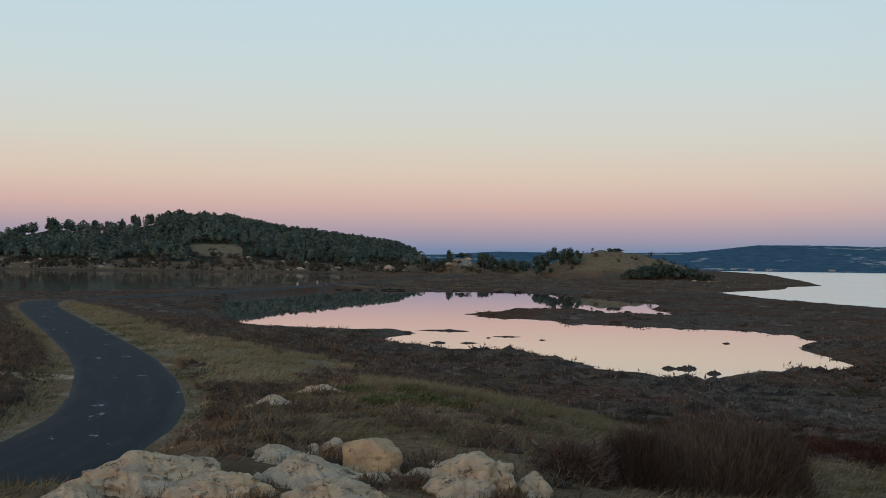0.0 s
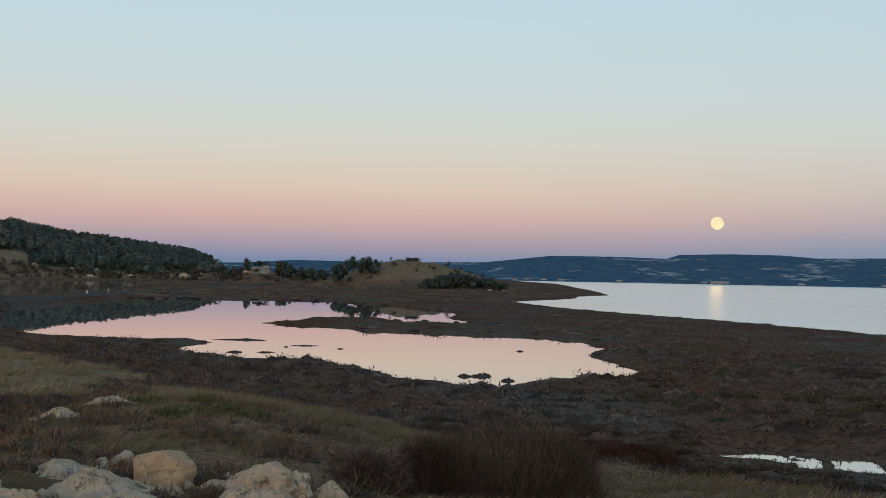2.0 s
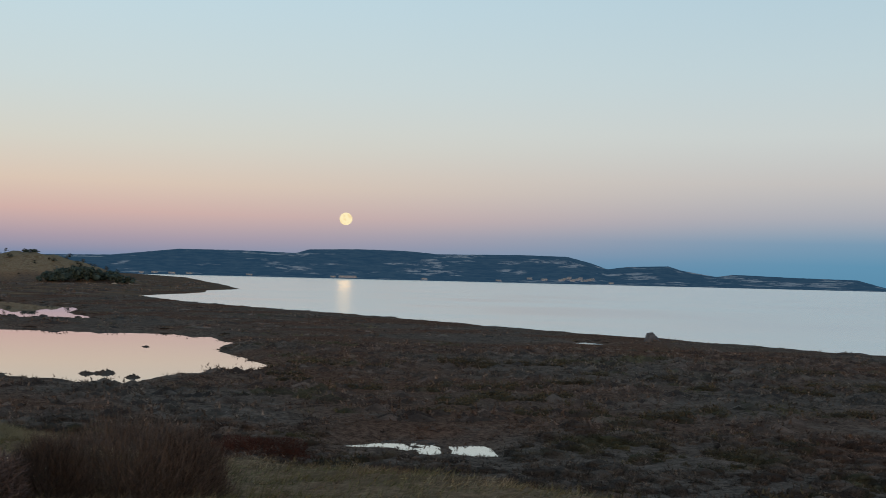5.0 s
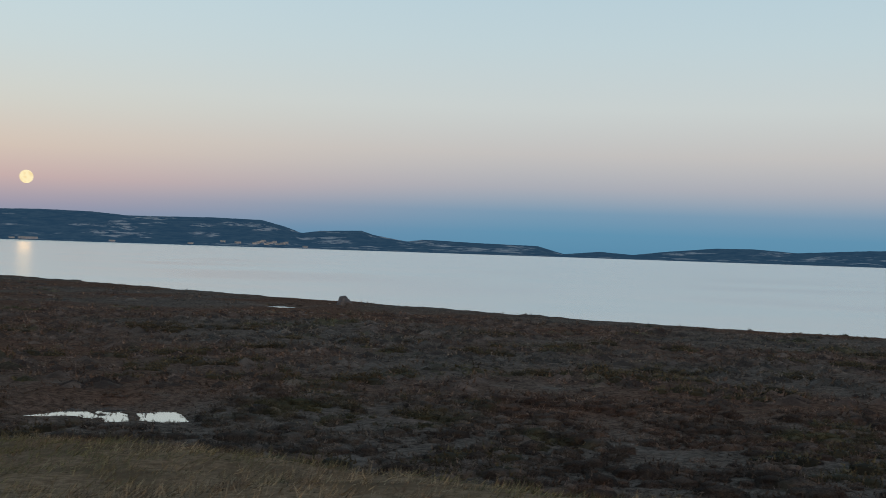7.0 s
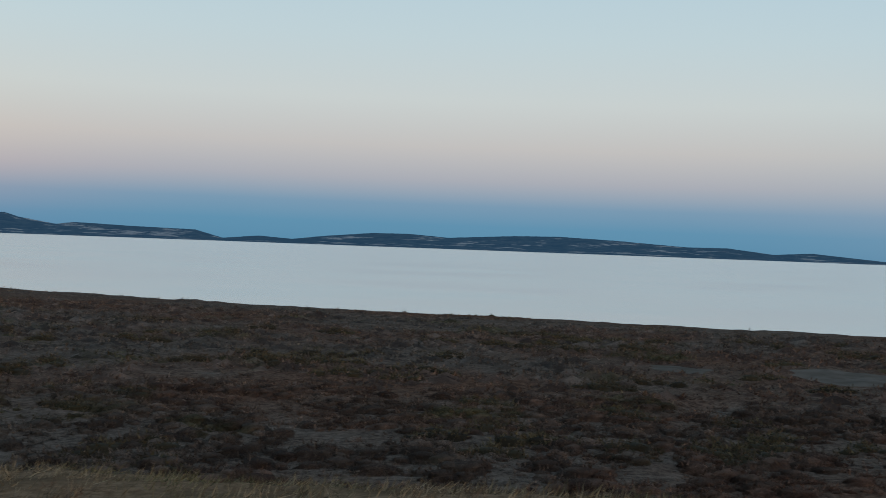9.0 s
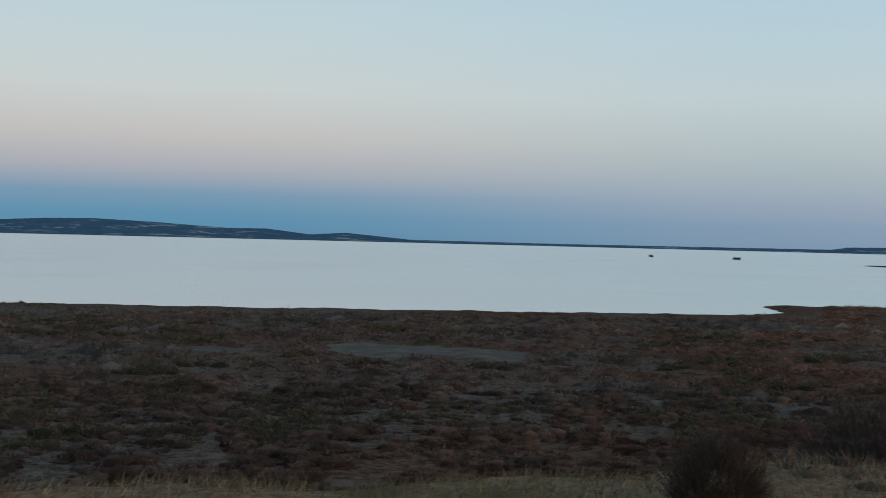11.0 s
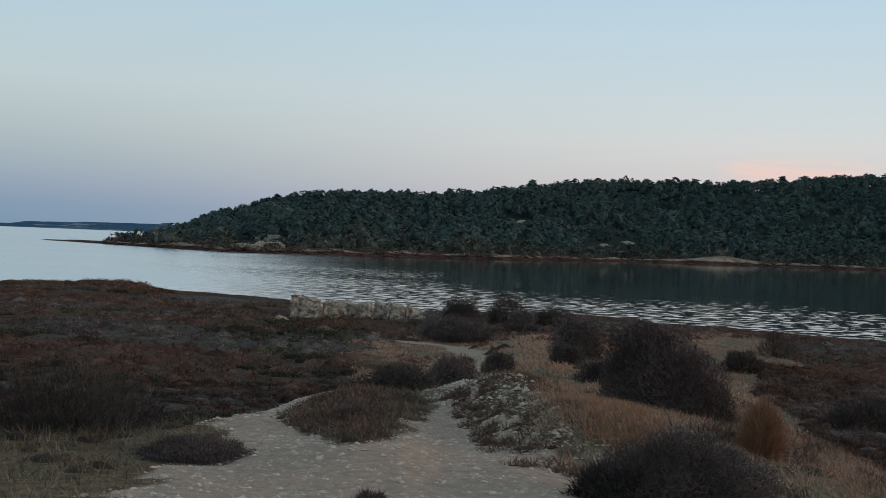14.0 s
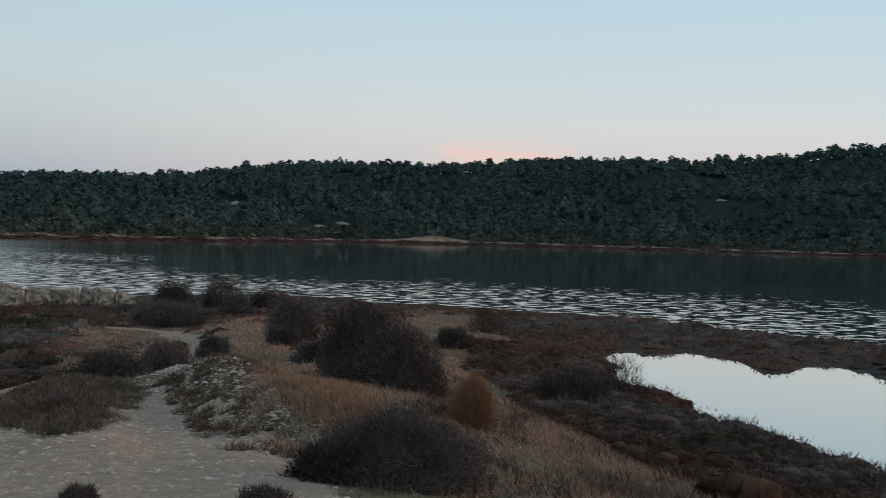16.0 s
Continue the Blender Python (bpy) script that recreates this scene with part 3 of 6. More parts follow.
def strip(name, line, half, mat, lift, z_of=None, steps=6, crown=0.0):
    """A ribbon that follows a line of the plan on the ground."""
    p = [Vector((*a, 0)) for a in line]
    pts = []
    for i in range(len(p) - 1):
        a, b_, c, d = p[max(i - 1, 0)], p[i], p[i + 1], p[min(i + 2, len(p) - 1)]
        for s in range(steps):
            t = s / steps
            pts.append(0.5 * ((2 * b_) + (c - a) * t + (2 * a - 5 * b_ + 4 * c - d) * t * t + (3 * b_ - a - 3 * c + d) * t ** 3))
    pts.append(p[-1])
    verts, faces, across = [], [], (-1, -0.85, -0.45, 0, 0.45, 0.85, 1)
    for i, q in enumerate(pts):
        way = (pts[min(i + 1, len(pts) - 1)] - pts[max(i - 1, 0)]).normalized()
        side_ = Vector((way.y, -way.x, 0))
        for u in across:
            wob = 0.0 if abs(u) < 1 else 0.05 * math.sin(i * 1.7 + u)
            v = q + side_ * (half * u + wob)
            verts.append((v.x, v.y, (z_of(v.x, v.y) if z_of else 0) + lift + crown * (1 - u * u) - (0.12 if abs(u) == 1 else 0)))
    k = len(across)
    run = np.cumsum([0.0] + [(b_ - a).length for a, b_ in zip(pts, pts[1:])])
    for i in range(len(pts) - 1):
        for j in range(k - 1):
            faces.append((i * k + j, i * k + j + 1, (i + 1) * k + j + 1, (i + 1) * k + j))
    mesh = from_arrays(name, verts, faces, mat, True)
    mesh.attributes.new("across", "FLOAT", "POINT").data.foreach_set("value", np.tile(np.array(across), len(pts)).astype(np.float32))
    mesh.attributes.new("along", "FLOAT", "POINT").data.foreach_set("value", np.repeat(run, k).astype(np.float32))
    return mesh


# ---- ground, water, road ----
bearings = np.concatenate([np.arange(-26, 34, 0.25), np.arange(34, 158, 0.5), np.arange(158, 334, 4.0)])
radii = np.concatenate([[0.0, 2.0, 4.0, 5.4, 6.4], 7.0 * 1.018 ** np.arange(0, 59), 20.2 * 1.0125 ** np.arange(0, 206), 263.0 * 1.03 ** np.arange(0, 100)])
radii = radii[radii < 4900]
bb, rr = np.meshgrid(np.radians(bearings), radii, indexing="ij")
gx, gy = rr * np.sin(bb), rr * np.cos(bb)
gw = wet(gx, gy)
gz = height(gx, gy, gw)
nb, nr = gx.shape
idx = np.arange(nb * nr).reshape(nb, nr)
nxt = np.roll(idx, -1, 0)
quads = np.stack([idx[:, :-1], idx[:, 1:], nxt[:, 1:], nxt[:, :-1]], -1).reshape(-1, 4)
# turned so that the faces look up
ground_mesh = from_arrays("ground", np.stack([gx, gy, gz], -1).reshape(-1, 3), quads[:, ::-1], GROUND, True)


def knoll_share(x, y):
    r, full = np.hypot(x, y), np.degrees(np.arctan2(x, y))
    full = np.where(full < -90, full + 360, full)
    reach, run = (np.interp(full, KNOLL[:, 0], KNOLL[:, i]) for i in (1, 3))
    shrubs_from = np.interp(full, [132, 135, 137.5, 139, 142, 146, 180], [94, 68, 44, 25, 14, 10, 9])
    spur = smooth(117, 120, full + 3.5 * smooth(36, 46, r)) * (1 - smooth(136.5, 138.5, full)) * (1 - smooth(54, 68, r - 12 * (full > 130))) * (0.58 + 0.34 * smooth(129, 132, full) + 0.42 * lumps(x, y, 9, 37))
    return np.maximum(1 - smooth(0.25, 0.75, (r - reach) / run), spur) * (1 - smooth(0, 1.5, r - shrubs_from) * (full > 132))


def grass_share(x, y):
    bank = np.maximum(1 - smooth(0.2, 2.2, edge_distance(x, y, STRAW_BANK)), 1 - smooth(2.6, 3.4, edge_distance(x, y, ROAD, False)))
    bank = bank * (np.hypot(x, y) < 150) * smooth(23, 30, y)
    return np.maximum(knoll_share(x, y), bank)


def straw_share(x, y):
    d, r, b_ = edge_distance(x, y, ROAD, False), np.hypot(x, y), np.degrees(np.arctan2(x, y))
    bank = 1 - smooth(-0.6, 0.8, edge_distance(x, y, STRAW_BANK) + 0.7 * lumps(x, y, 5, 39))
    bank = np.maximum(bank, 0.45 * (1 - smooth(2.2, 2.9, d + 0.4 * lumps(x, y, 6, 40))) * (r > 30) * (r < 150))
    reach = np.interp(b_, KNOLL[:, 0], KNOLL[:, 1])
    crest = (1 - smooth(0.7, 1.4, np.abs(r - reach + 0.9))) * smooth(-3, -1, b_) * (1 - smooth(9.5, 11.5, b_))
    spur = 0.9 * smooth(0.1, 0.4, knoll_share(x, y)) * smooth(116, 120, b_) * (1 - smooth(0.5, 1.5, 21 - r) * (b_ < 126))
    island = 0.5 * smooth(468, 480, r) * (1 - smooth(560, 575, r)) * smooth(4.5, 6, b_) * (1 - smooth(11, 13, b_)) * (height(x, y) > 2.0)
    field = 0.9 * (1 - smooth(0.7, 1.2, np.hypot((b_ + 10.7 + 0.012 * (r - 750)) / 1.5, (r - 752) / 22) + 0.12 * lumps(x, y, 14, 59)))
    return np.maximum(np.maximum(np.maximum(np.maximum(bank, crest), spur), island), field)


def bare_lane(x, y):
    """Where the marsh shrubs leave low bare lanes, above about one half."""
    return smooth(-0.35, -0.95, lumps(x, y, 7.5, 31) + 0.6 * lumps(x, y, 2.6, 32))


def dirt_share(x, y):
    path = 0.62 * (1 - smooth(-0.25, 0.35, edge_distance(x, y, SPUR_PATH, False) - 0.1 - 0.01 * np.hypot(x, y) + 0.22 * lumps(x, y, 1.3, 12)))
    d = edge_distance(x, y, BARE)
    d = np.minimum(d, edge_distance(x, y, [(-15, 45), (-22, 40), (-34, 41)], False) - 1.2)
    slope = 0.24 * (1 - smooth(0.4, 1.0, edge_distance(x, y, [(8.2, -5.6), (10.4, -6.7), (12.4, -7.7), (15, -9)], False)))  # stony slope under the crest
    shoulder = (np.hypot(x, y) < 140) * 0.34 * (1 - smooth(2.4, 3.2, edge_distance(x, y, ROAD, False)))
    return np.maximum(np.maximum(np.maximum(shoulder, slope), path), 1 - smooth(-0.25, 0.35, d + 0.22 * lumps(x, y, 1.3, 12)))


gr, gb = np.hypot(gx, gy), np.degrees(np.arctan2(gx, gy))
gb = np.where(gb < -90, gb + 360, gb)
mud_d = np.min([edge_distance(gx, gy, p) for p in MUD], 0)
masks = {
    "grass": np.maximum(grass_share(gx, gy), (gr > 250) * (gr < 1600) * (gb < 20) * np.where(gz > 1.0, 0.6 + 0.25 * lumps(gx, gy, 9, 38), 0.4 + 0.22 * lumps(gx, gy / 4, 14, 35))),
    "straw": straw_share(gx, gy),
    "dirt": dirt_share(gx, gy),
    "wood": ((gb > 103) & (gr > 300) & (gz > 2.2)) | ((gb < -0.5) & (gr > 700) & (gz > 6.5) & (gr < 1600) & (straw_share(gx, gy) < 0.5)),
    "mud": np.maximum(np.maximum(1 - smooth(-0.2, 0.6, mud_d), 0.34 * bare_lane(gx, gy) * (gr < 95) * (gw > 0.5) * (knoll_share(gx, gy) < 0.15)), (1 - smooth(0.0, 0.55, gw)) * (gr > 60) * (gz < 0.4) * 0.3),
    "rock": ((gb < 0) & (gr > 640) & (gr < 790) & (gz > 0.8)) * (0.22 + 0.3 * lumps(gx, gy, 22, 36)) + ((gb > 0.3) & (gb < 1.5) & (gr > 600) & (gr < 660) & (gz > 5)) * 0.8,
}
for name, values in masks.items():
    ground_mesh.attributes.new(name, "FLOAT", "POINT").data.foreach_set("value", np.asarray(values, np.float32).ravel())
tagged(new("ground", ground_mesh), "brown salt marsh, grassy knoll and wooded hills", "ground", kind="structure")

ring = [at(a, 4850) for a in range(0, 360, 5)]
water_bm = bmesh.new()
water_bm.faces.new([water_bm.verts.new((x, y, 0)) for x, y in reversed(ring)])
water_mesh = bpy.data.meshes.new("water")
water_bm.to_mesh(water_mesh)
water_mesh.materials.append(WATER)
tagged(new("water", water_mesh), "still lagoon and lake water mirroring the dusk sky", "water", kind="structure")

tagged(new("road", strip("road", ROAD, 2.0, ASPHALT, 0.05, lambda x, y: 1.02 if math.hypot(x, y) < 130 else (0.75 if math.hypot(x, y) > 150 else 1.02 - 0.27 * (math.hypot(x, y) - 130) / 20), crown=0.05)),
       "narrow grey asphalt road with worn patches", "road", kind="structure")


# ---- mud banks ----
def mud_bank(x, y, long_, wide, tall, seed):
    """A low uneven bank of mud, its rim below the water."""
    rng = np.random.RandomState(seed)
    segs, rings = 28, ((1.25, -0.08), (1.0, 0.01), (0.78, 0.55), (0.45, 0.85), (0.15, 1.0))
    a = np.arange(segs) * math.tau / segs
    rim = 1 + 0.16 * np.sin(2 * a + rng.uniform(0, 6)) + 0.14 * np.sin(5 * a + rng.uniform(0, 6)) + 0.2 * rng.normal(size=segs)
    v = [np.stack([long_ * k * rim * np.cos(a), wide * k * rim * np.sin(a), h * tall * (1 + 0.6 * rng.normal(size=segs) * (k < 1)) if k < 1.1 else np.full(segs, h)], 1) for k, h in rings]
    i = np.arange(segs)
    f = np.concatenate([np.stack([r * segs + i, r * segs + (i + 1) % segs, (r + 1) * segs + (i + 1) % segs, (r + 1) * segs + i], 1) for r in range(len(rings) - 1)])
    ob = new("mud_bank", from_arrays("mud_bank", np.concatenate(v), f, MUD_MAT, True))
    ob.location = (x, y, 0)
    return tagged(ob, "low dark mud bank standing out of the lagoon", "mud bank", "mud banks in the lagoon")


MUD_MAT = plain("wet_mud", (0.05, 0.04, 0.032), 0.9, scale=4.0, relief=0.03)
for i, q in enumerate(MUD_BANKS):
    mud_bank(*q, 300 + i)


# ---- moon ----
def make_moon():
    m = bpy.data.materials.new("moonlit_disc")
    m.use_nodes = True
    t = m.node_tree
    t.nodes.clear()
    e = t.nodes.new("ShaderNodeEmission")
    o = t.nodes.new("ShaderNodeOutputMaterial")
    tc = t.nodes.new("ShaderNodeTexCoord").outputs["Object"]
    c = mix_colour(t, map_range(t, noise_node(t, 0.05, 3.0, 0.5, tc), 0.42, 0.62), (1.0, 0.86, 0.52), (0.94, 0.74, 0.4))
    link(t, c, e.inputs[0])
    e.inputs[1].default_value = 1.0
    link(t, e.outputs[0], o.inputs[0])
    bm = bmesh.new()
    bmesh.ops.create_icosphere(bm, subdivisions=4, radius=25.0)
    for f in bm.faces:
        f.smooth = True
    mesh = bpy.data.meshes.new("moon")
    bm.to_mesh(mesh)
    mesh.materials.append(m)
    ob = new("moon", mesh)
    x, y = at(MOON_BEARING, 4700)
    ob.location = (x, y, EYE + 4700 * math.tan(radians(MOON_ELEVATION)))
    return tagged(ob, "full pale yellow moon low over the far hills", "moon")


make_moon()


# ---- far shore, a plain backdrop of distance ----
def make_distance():
    m, t, p = material("distant_scrub_haze", 1.0, spec=0.0)
    g = t.nodes.new("ShaderNodeNewGeometry")
    wide = t.nodes.new("ShaderNodeMapping")
    wide.inputs["Scale"].default_value = (1, 1, 6)
    link(t, g.outputs["Position"], wide.inputs[0])
    patch, fine = noise_node(t, 0.008, 5.0, 0.6, wide.outputs[0]), noise_node(t, 0.03, 5.0, 0.7, wide.outputs[0])
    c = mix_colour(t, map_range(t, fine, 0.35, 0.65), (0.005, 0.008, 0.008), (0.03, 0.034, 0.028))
    cliff = math_node(t, "MULTIPLY", map_range(t, patch, 0.54, 0.6), map_range(t, fine, 0.44, 0.56))
    c = mix_colour(t, math_node(t, "MULTIPLY", cliff, 0.85), c, (0.27, 0.235, 0.2))
    link(t, c, p.inputs["Base Color"])
    # light scattered in kilometres of air, given as a faint blue glow
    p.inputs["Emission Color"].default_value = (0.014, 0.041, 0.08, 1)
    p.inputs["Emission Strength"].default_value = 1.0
    return m


DISTANCE = make_distance()
fb, fr = np.meshgrid(np.radians(np.arange(-32, 132, 0.14)), np.concatenate([np.linspace(2440, 3200, 22), np.linspace(3300, 4700, 5)]), indexing="ij")
fx, fy = fr * np.sin(fb), fr * np.cos(fb)
tops = hill(np.degrees(fb), fr, FAR_HILLS, 2560, 3100, 4700, 0, 0)
fz = 2.4 * smooth(2440, 2520, fr) - 0.4 + tops * (1 + 0.05 * lumps(fx, fy, 90, 21) * smooth(2500, 2700, fr) * (1 - smooth(2950, 3100, fr)))
fz = fz + 0.5 * lumps(fx, fy, 22, 22) * smooth(2500, 2560, fr)
nb_, nr_ = fx.shape
fi = np.arange(nb_ * nr_).reshape(nb_, nr_)
fq = np.stack([fi[:-1, :-1], fi[1:, :-1], fi[1:, 1:], fi[:-1, 1:]], -1).reshape(-1, 4)
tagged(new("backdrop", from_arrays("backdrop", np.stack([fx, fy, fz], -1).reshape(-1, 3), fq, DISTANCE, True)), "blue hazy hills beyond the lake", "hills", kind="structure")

# ---- plants ----
TWIG = leafy("grey_brown_twigs", (0.036, 0.027, 0.022), (0.135, 0.102, 0.082), 2.5)
DARK_LEAF = leafy("dark_evergreen_leaves", (0.05, 0.037, 0.033), (0.225, 0.163, 0.142), 2.5)


def make_pine():
    m, t, p = material("hazy_pine_needles", 0.85, spec=0.1)
    g = t.nodes.new("ShaderNodeNewGeometry")
    tone = mask(t, "tone")
    own = math_node(t, "ADD", math_node(t, "MULTIPLY", tone, 0.76), math_node(t, "MULTIPLY", g.outputs["Random Per Island"], 0.24))
    own = math_node(t, "MULTIPLY", own, map_range(t, noise_node(t, 0.7, 4.0, 0.6), 0.3, 0.7, 0.8, 1.15))
    # needle green lifted and blued, the distance haze mixed into it
    c = mix_colour(t, own, (0.037, 0.058, 0.053), (0.107, 0.147, 0.125))
    bump(t, p, noise_node(t, 1.6, 4.0, 0.7), 0.5, 0.3)
    c = mix_colour(t, math_node(t, "MULTIPLY", map_range(t, noise_node(t, 0.02, 4.0), 0.5, 0.68), 0.4), c, (0.07, 0.08, 0.055))
    link(t, c, p.inputs["Base Color"])
    return m


PINE_LEAF = make_pine()
# dark colour standing for the shade within bush crowns
CORE = plain("crown_core_shade", (0.045, 0.036, 0.03), 0.95, scale=20.0, relief=0.03)
BARK = plain("bark", (0.07, 0.05, 0.035), 0.95, relief=0.01)
MAROON = leafy("maroon_stems", (0.04, 0.014, 0.009), (0.12, 0.05, 0.032))
RUST = leafy("rust_dry_stems", (0.15, 0.078, 0.046), (0.42, 0.225, 0.132), 1.0, (0.3, 0.155, 0.088))
ORANGE = leafy("orange_dry_grass", (0.13, 0.07, 0.04), (0.46, 0.25, 0.145), 1.2, (0.3, 0.17, 0.1))
TUSSOCK = leafy("brown_tussock", (0.05, 0.037, 0.026), (0.2, 0.145, 0.1), 1.5, (0.1, 0.068, 0.045))
HEATH = leafy("brown_heath", (0.07, 0.043, 0.031), (0.27, 0.168, 0.118), 1.2, (0.14, 0.08, 0.052))
STRAW = leafy("yellow_straw", (0.08, 0.067, 0.04), (0.36, 0.305, 0.195), 4.0, (0.17, 0.15, 0.088))
TAN = leafy("tan_dry_grass", (0.17, 0.1, 0.068), (0.6, 0.37, 0.25), 3.0, (0.34, 0.175, 0.105))
HERB = leafy("green_herb_leaves", (0.045, 0.06, 0.022), (0.15, 0.17, 0.08))
GREY_SCRUB = leafy("grey_green_scrub", (0.05, 0.058, 0.044), (0.14, 0.145, 0.115), 12)
SEABLITE = leafy("dark_olive_stems", (0.022, 0.019, 0.012), (0.13, 0.108, 0.06), 5.0, (0.045, 0.036, 0.022))
OLIVE = leafy("olive_scrub", (0.024, 0.026, 0.019), (0.09, 0.085, 0.062))


BANK_SCRUB = leafy("rusty_bank_scrub", (0.045, 0.03, 0.023), (0.165, 0.112, 0.08), 25, (0.1, 0.085, 0.06))


def make_marsh_leaf():
    m, t, p = material("glasswort_stems", 0.95, spec=0.03)
    g = t.nodes.new("ShaderNodeNewGeometry")
    speck = math_node(t, "MULTIPLY", math_node(t, "ADD", map_range(t, noise_node(t, 7.0, 6.0, 0.8), 0.38, 0.62), map_range(t, noise_node(t, 28.0, 4.0, 0.7), 0.36, 0.64)), 0.5)
    tone = math_node(t, "ADD", math_node(t, "MULTIPLY", math_node(t, "POWER", g.outputs["Random Per Island"], 1.6), 0.6), math_node(t, "MULTIPLY", speck, 0.4))
    tone = math_node(t, "MULTIPLY", tone, map_range(t, noise_node(t, 0.8, 3.0, 0.6), 0.36, 0.64, 0.32, 1.12))  # old dark growth and fresh tips
    tone = math_node(t, "MULTIPLY", tone, math_node(t, "SUBTRACT", 1.0, math_node(t, "MULTIPLY", mask(t, "inner_shade"), 0.4)))  # inner cushions darkened to stand for shade among the stems
    c = mix_colour(t, tone, (0.03, 0.022, 0.018), (0.255, 0.184, 0.144))
    # greyer towards the north
    place = t.nodes.new("ShaderNodeSeparateXYZ")
    link(t, g.outputs["Position"], place.inputs[0])
    c = mix_colour(t, map_range(t, place.outputs[1], 5.0, 35.0), c, mix_colour(t, tone, (0.027, 0.023, 0.02), (0.268, 0.23, 0.19)))
    c = mix_colour(t, map_range(t, place.outputs[1], -2.0, -18.0), c, mix_colour(t, tone, (0.054, 0.041, 0.034), (0.42, 0.305, 0.245)))
    rust = mix_colour(t, tone, (0.05, 0.024, 0.016), (0.41, 0.195, 0.122))
    olive = mix_colour(t, tone, (0.03, 0.028, 0.014), (0.19, 0.17, 0.085))
    red = math_node(t, "MULTIPLY", map_range(t, noise_node(t, 0.06, 5.0, 0.65), 0.41, 0.55), map_range(t, place.outputs[1], 14.0, -16.0, 0.3, 0.9))
    c = mix_colour(t, red, c, rust)
    c = mix_colour(t, math_node(t, "MULTIPLY", map_range(t, noise_node(t, 0.15, 4.0, 0.65), 0.54, 0.66), 0.85), c, olive)
    c = mix_colour(t, math_node(t, "MULTIPLY", map_range(t, noise_node(t, 0.45, 4.0, 0.65), 0.54, 0.68), 0.45), c, mix_colour(t, tone, (0.06, 0.048, 0.038), (0.32, 0.26, 0.205)))
    link(t, c, p.inputs["Base Color"])
    bump(t, p, noise_node(t, 16.0, 5.0, 0.8), 1.0, 0.09)
    return m


def make_grass():
    m, t, p = material("dry_grass", 0.9, spec=0.04)
    g = t.nodes.new("ShaderNodeNewGeometry")
    where = t.nodes.new("ShaderNodeSeparateXYZ")
    link(t, g.outputs["Position"], where.inputs[0])
    c = mix_colour(t, g.outputs["Random Per Island"], (0.038, 0.03, 0.02), (0.32, 0.25, 0.16))
    c = mix_colour(t, math_node(t, "MULTIPLY", map_range(t, noise_node(t, 0.35, 4.0, 0.6), 0.5, 0.66), 0.7), c, (0.1, 0.075, 0.05))
    c = mix_colour(t, math_node(t, "MULTIPLY", map_range(t, noise_node(t, 0.22, 3.0, 0.6), 0.58, 0.7), 0.6), c, (0.22, 0.125, 0.06))
    c = mix_colour(t, math_node(t, "MULTIPLY", math_node(t, "MULTIPLY", map_range(t, noise_node(t, 0.28, 4.0, 0.65, g.outputs["Position"]), 0.42, 0.6), map_range(t, where.outputs[1], -4.0, 2.0)), 0.72), c, mix_colour(t, g.outputs["Random Per Island"], (0.045, 0.05, 0.02), (0.13, 0.13, 0.055)))
    link(t, c, p.inputs["Base Color"])
    return m


MARSH, GRASS = make_marsh_leaf(), make_grass()


def blades(roots, ways, length, width, rng):
    """One thin triangle for each root; returns places and faces."""
    n = len(roots)
    ways = ways / (np.linalg.norm(ways, axis=1, keepdims=True) + 1e-9)
    side_ = np.cross(ways, rng.normal(size=(n, 3)))
    side_ = side_ / (np.linalg.norm(side_, axis=1, keepdims=True) + 1e-9) * np.reshape(width, (-1, 1)) * 0.5
    tips = roots + ways * np.reshape(length, (-1, 1))
    v = np.stack([roots - side_, roots + side_, tips], 1).reshape(-1, 3)
    return v, np.arange(3 * n).reshape(-1, 3)


def sphere_points(n, rng, up=True):
    d = rng.normal(size=(n, 3))
    d /= np.linalg.norm(d, axis=1, keepdims=True)
    if up:
        d[:, 2] = np.abs(d[:, 2])
    return d


def domes(x, y, z, tall, wide, rings, segs, rng):
    """Uneven rounded cushions, open below."""
    k = len(x)
    pts, faces = [], []
    for i in range(rings):
        e = (math.pi / 2) * i / rings
        for j in range(segs):
            a = math.tau * (j + 0.5 * (i % 2)) / segs
            pts.append((math.cos(e) * math.cos(a), math.cos(e) * math.sin(a), math.sin(e)))
    pts.append((0, 0, 1))
    for i in range(rings - 1):
        for j in range(segs):
            a, c = i * segs + j, i * segs + (j + 1) % segs
            faces += [(a, c, c + segs), (a, c + segs, a + segs)]
    faces += [((rings - 1) * segs + j, (rings - 1) * segs + (j + 1) % segs, rings * segs) for j in range(segs)]
    pts, faces = np.array(pts), np.array(faces)
    n = len(pts)
    around = np.arctan2(pts[:, 1], pts[:, 0])
    ph = rng.uniform(0, math.tau, (k, 2))
    wob = 1 + 0.2 * np.sin(2 * around + ph[:, :1]) * (1 - pts[:, 2]) + 0.14 * np.sin(3 * around + ph[:, 1:]) * (1 - pts[:, 2])
    wob = (wob * rng.uniform(0.92, 1.08, (k, n)))[:, :, None]
    turn = rng.uniform(0, math.tau, (k, 1))
    cs, sn = np.cos(turn), np.sin(turn)
    px, py = pts[:, 0] * cs - pts[:, 1] * sn, pts[:, 0] * sn + pts[:, 1] * cs
    v = np.stack([px * wide[:, None], py * wide[:, None] * rng.uniform(0.7, 1.3, (k, 1)), np.broadcast_to(pts[:, 2], (k, n)) * tall[:, None]], 2) * wob
    v += np.stack([x, y, z - 0.06], 1)[:, None, :]
    return v.reshape(-1, 3), (np.arange(k)[:, None, None] * n + faces).reshape(-1, 3)


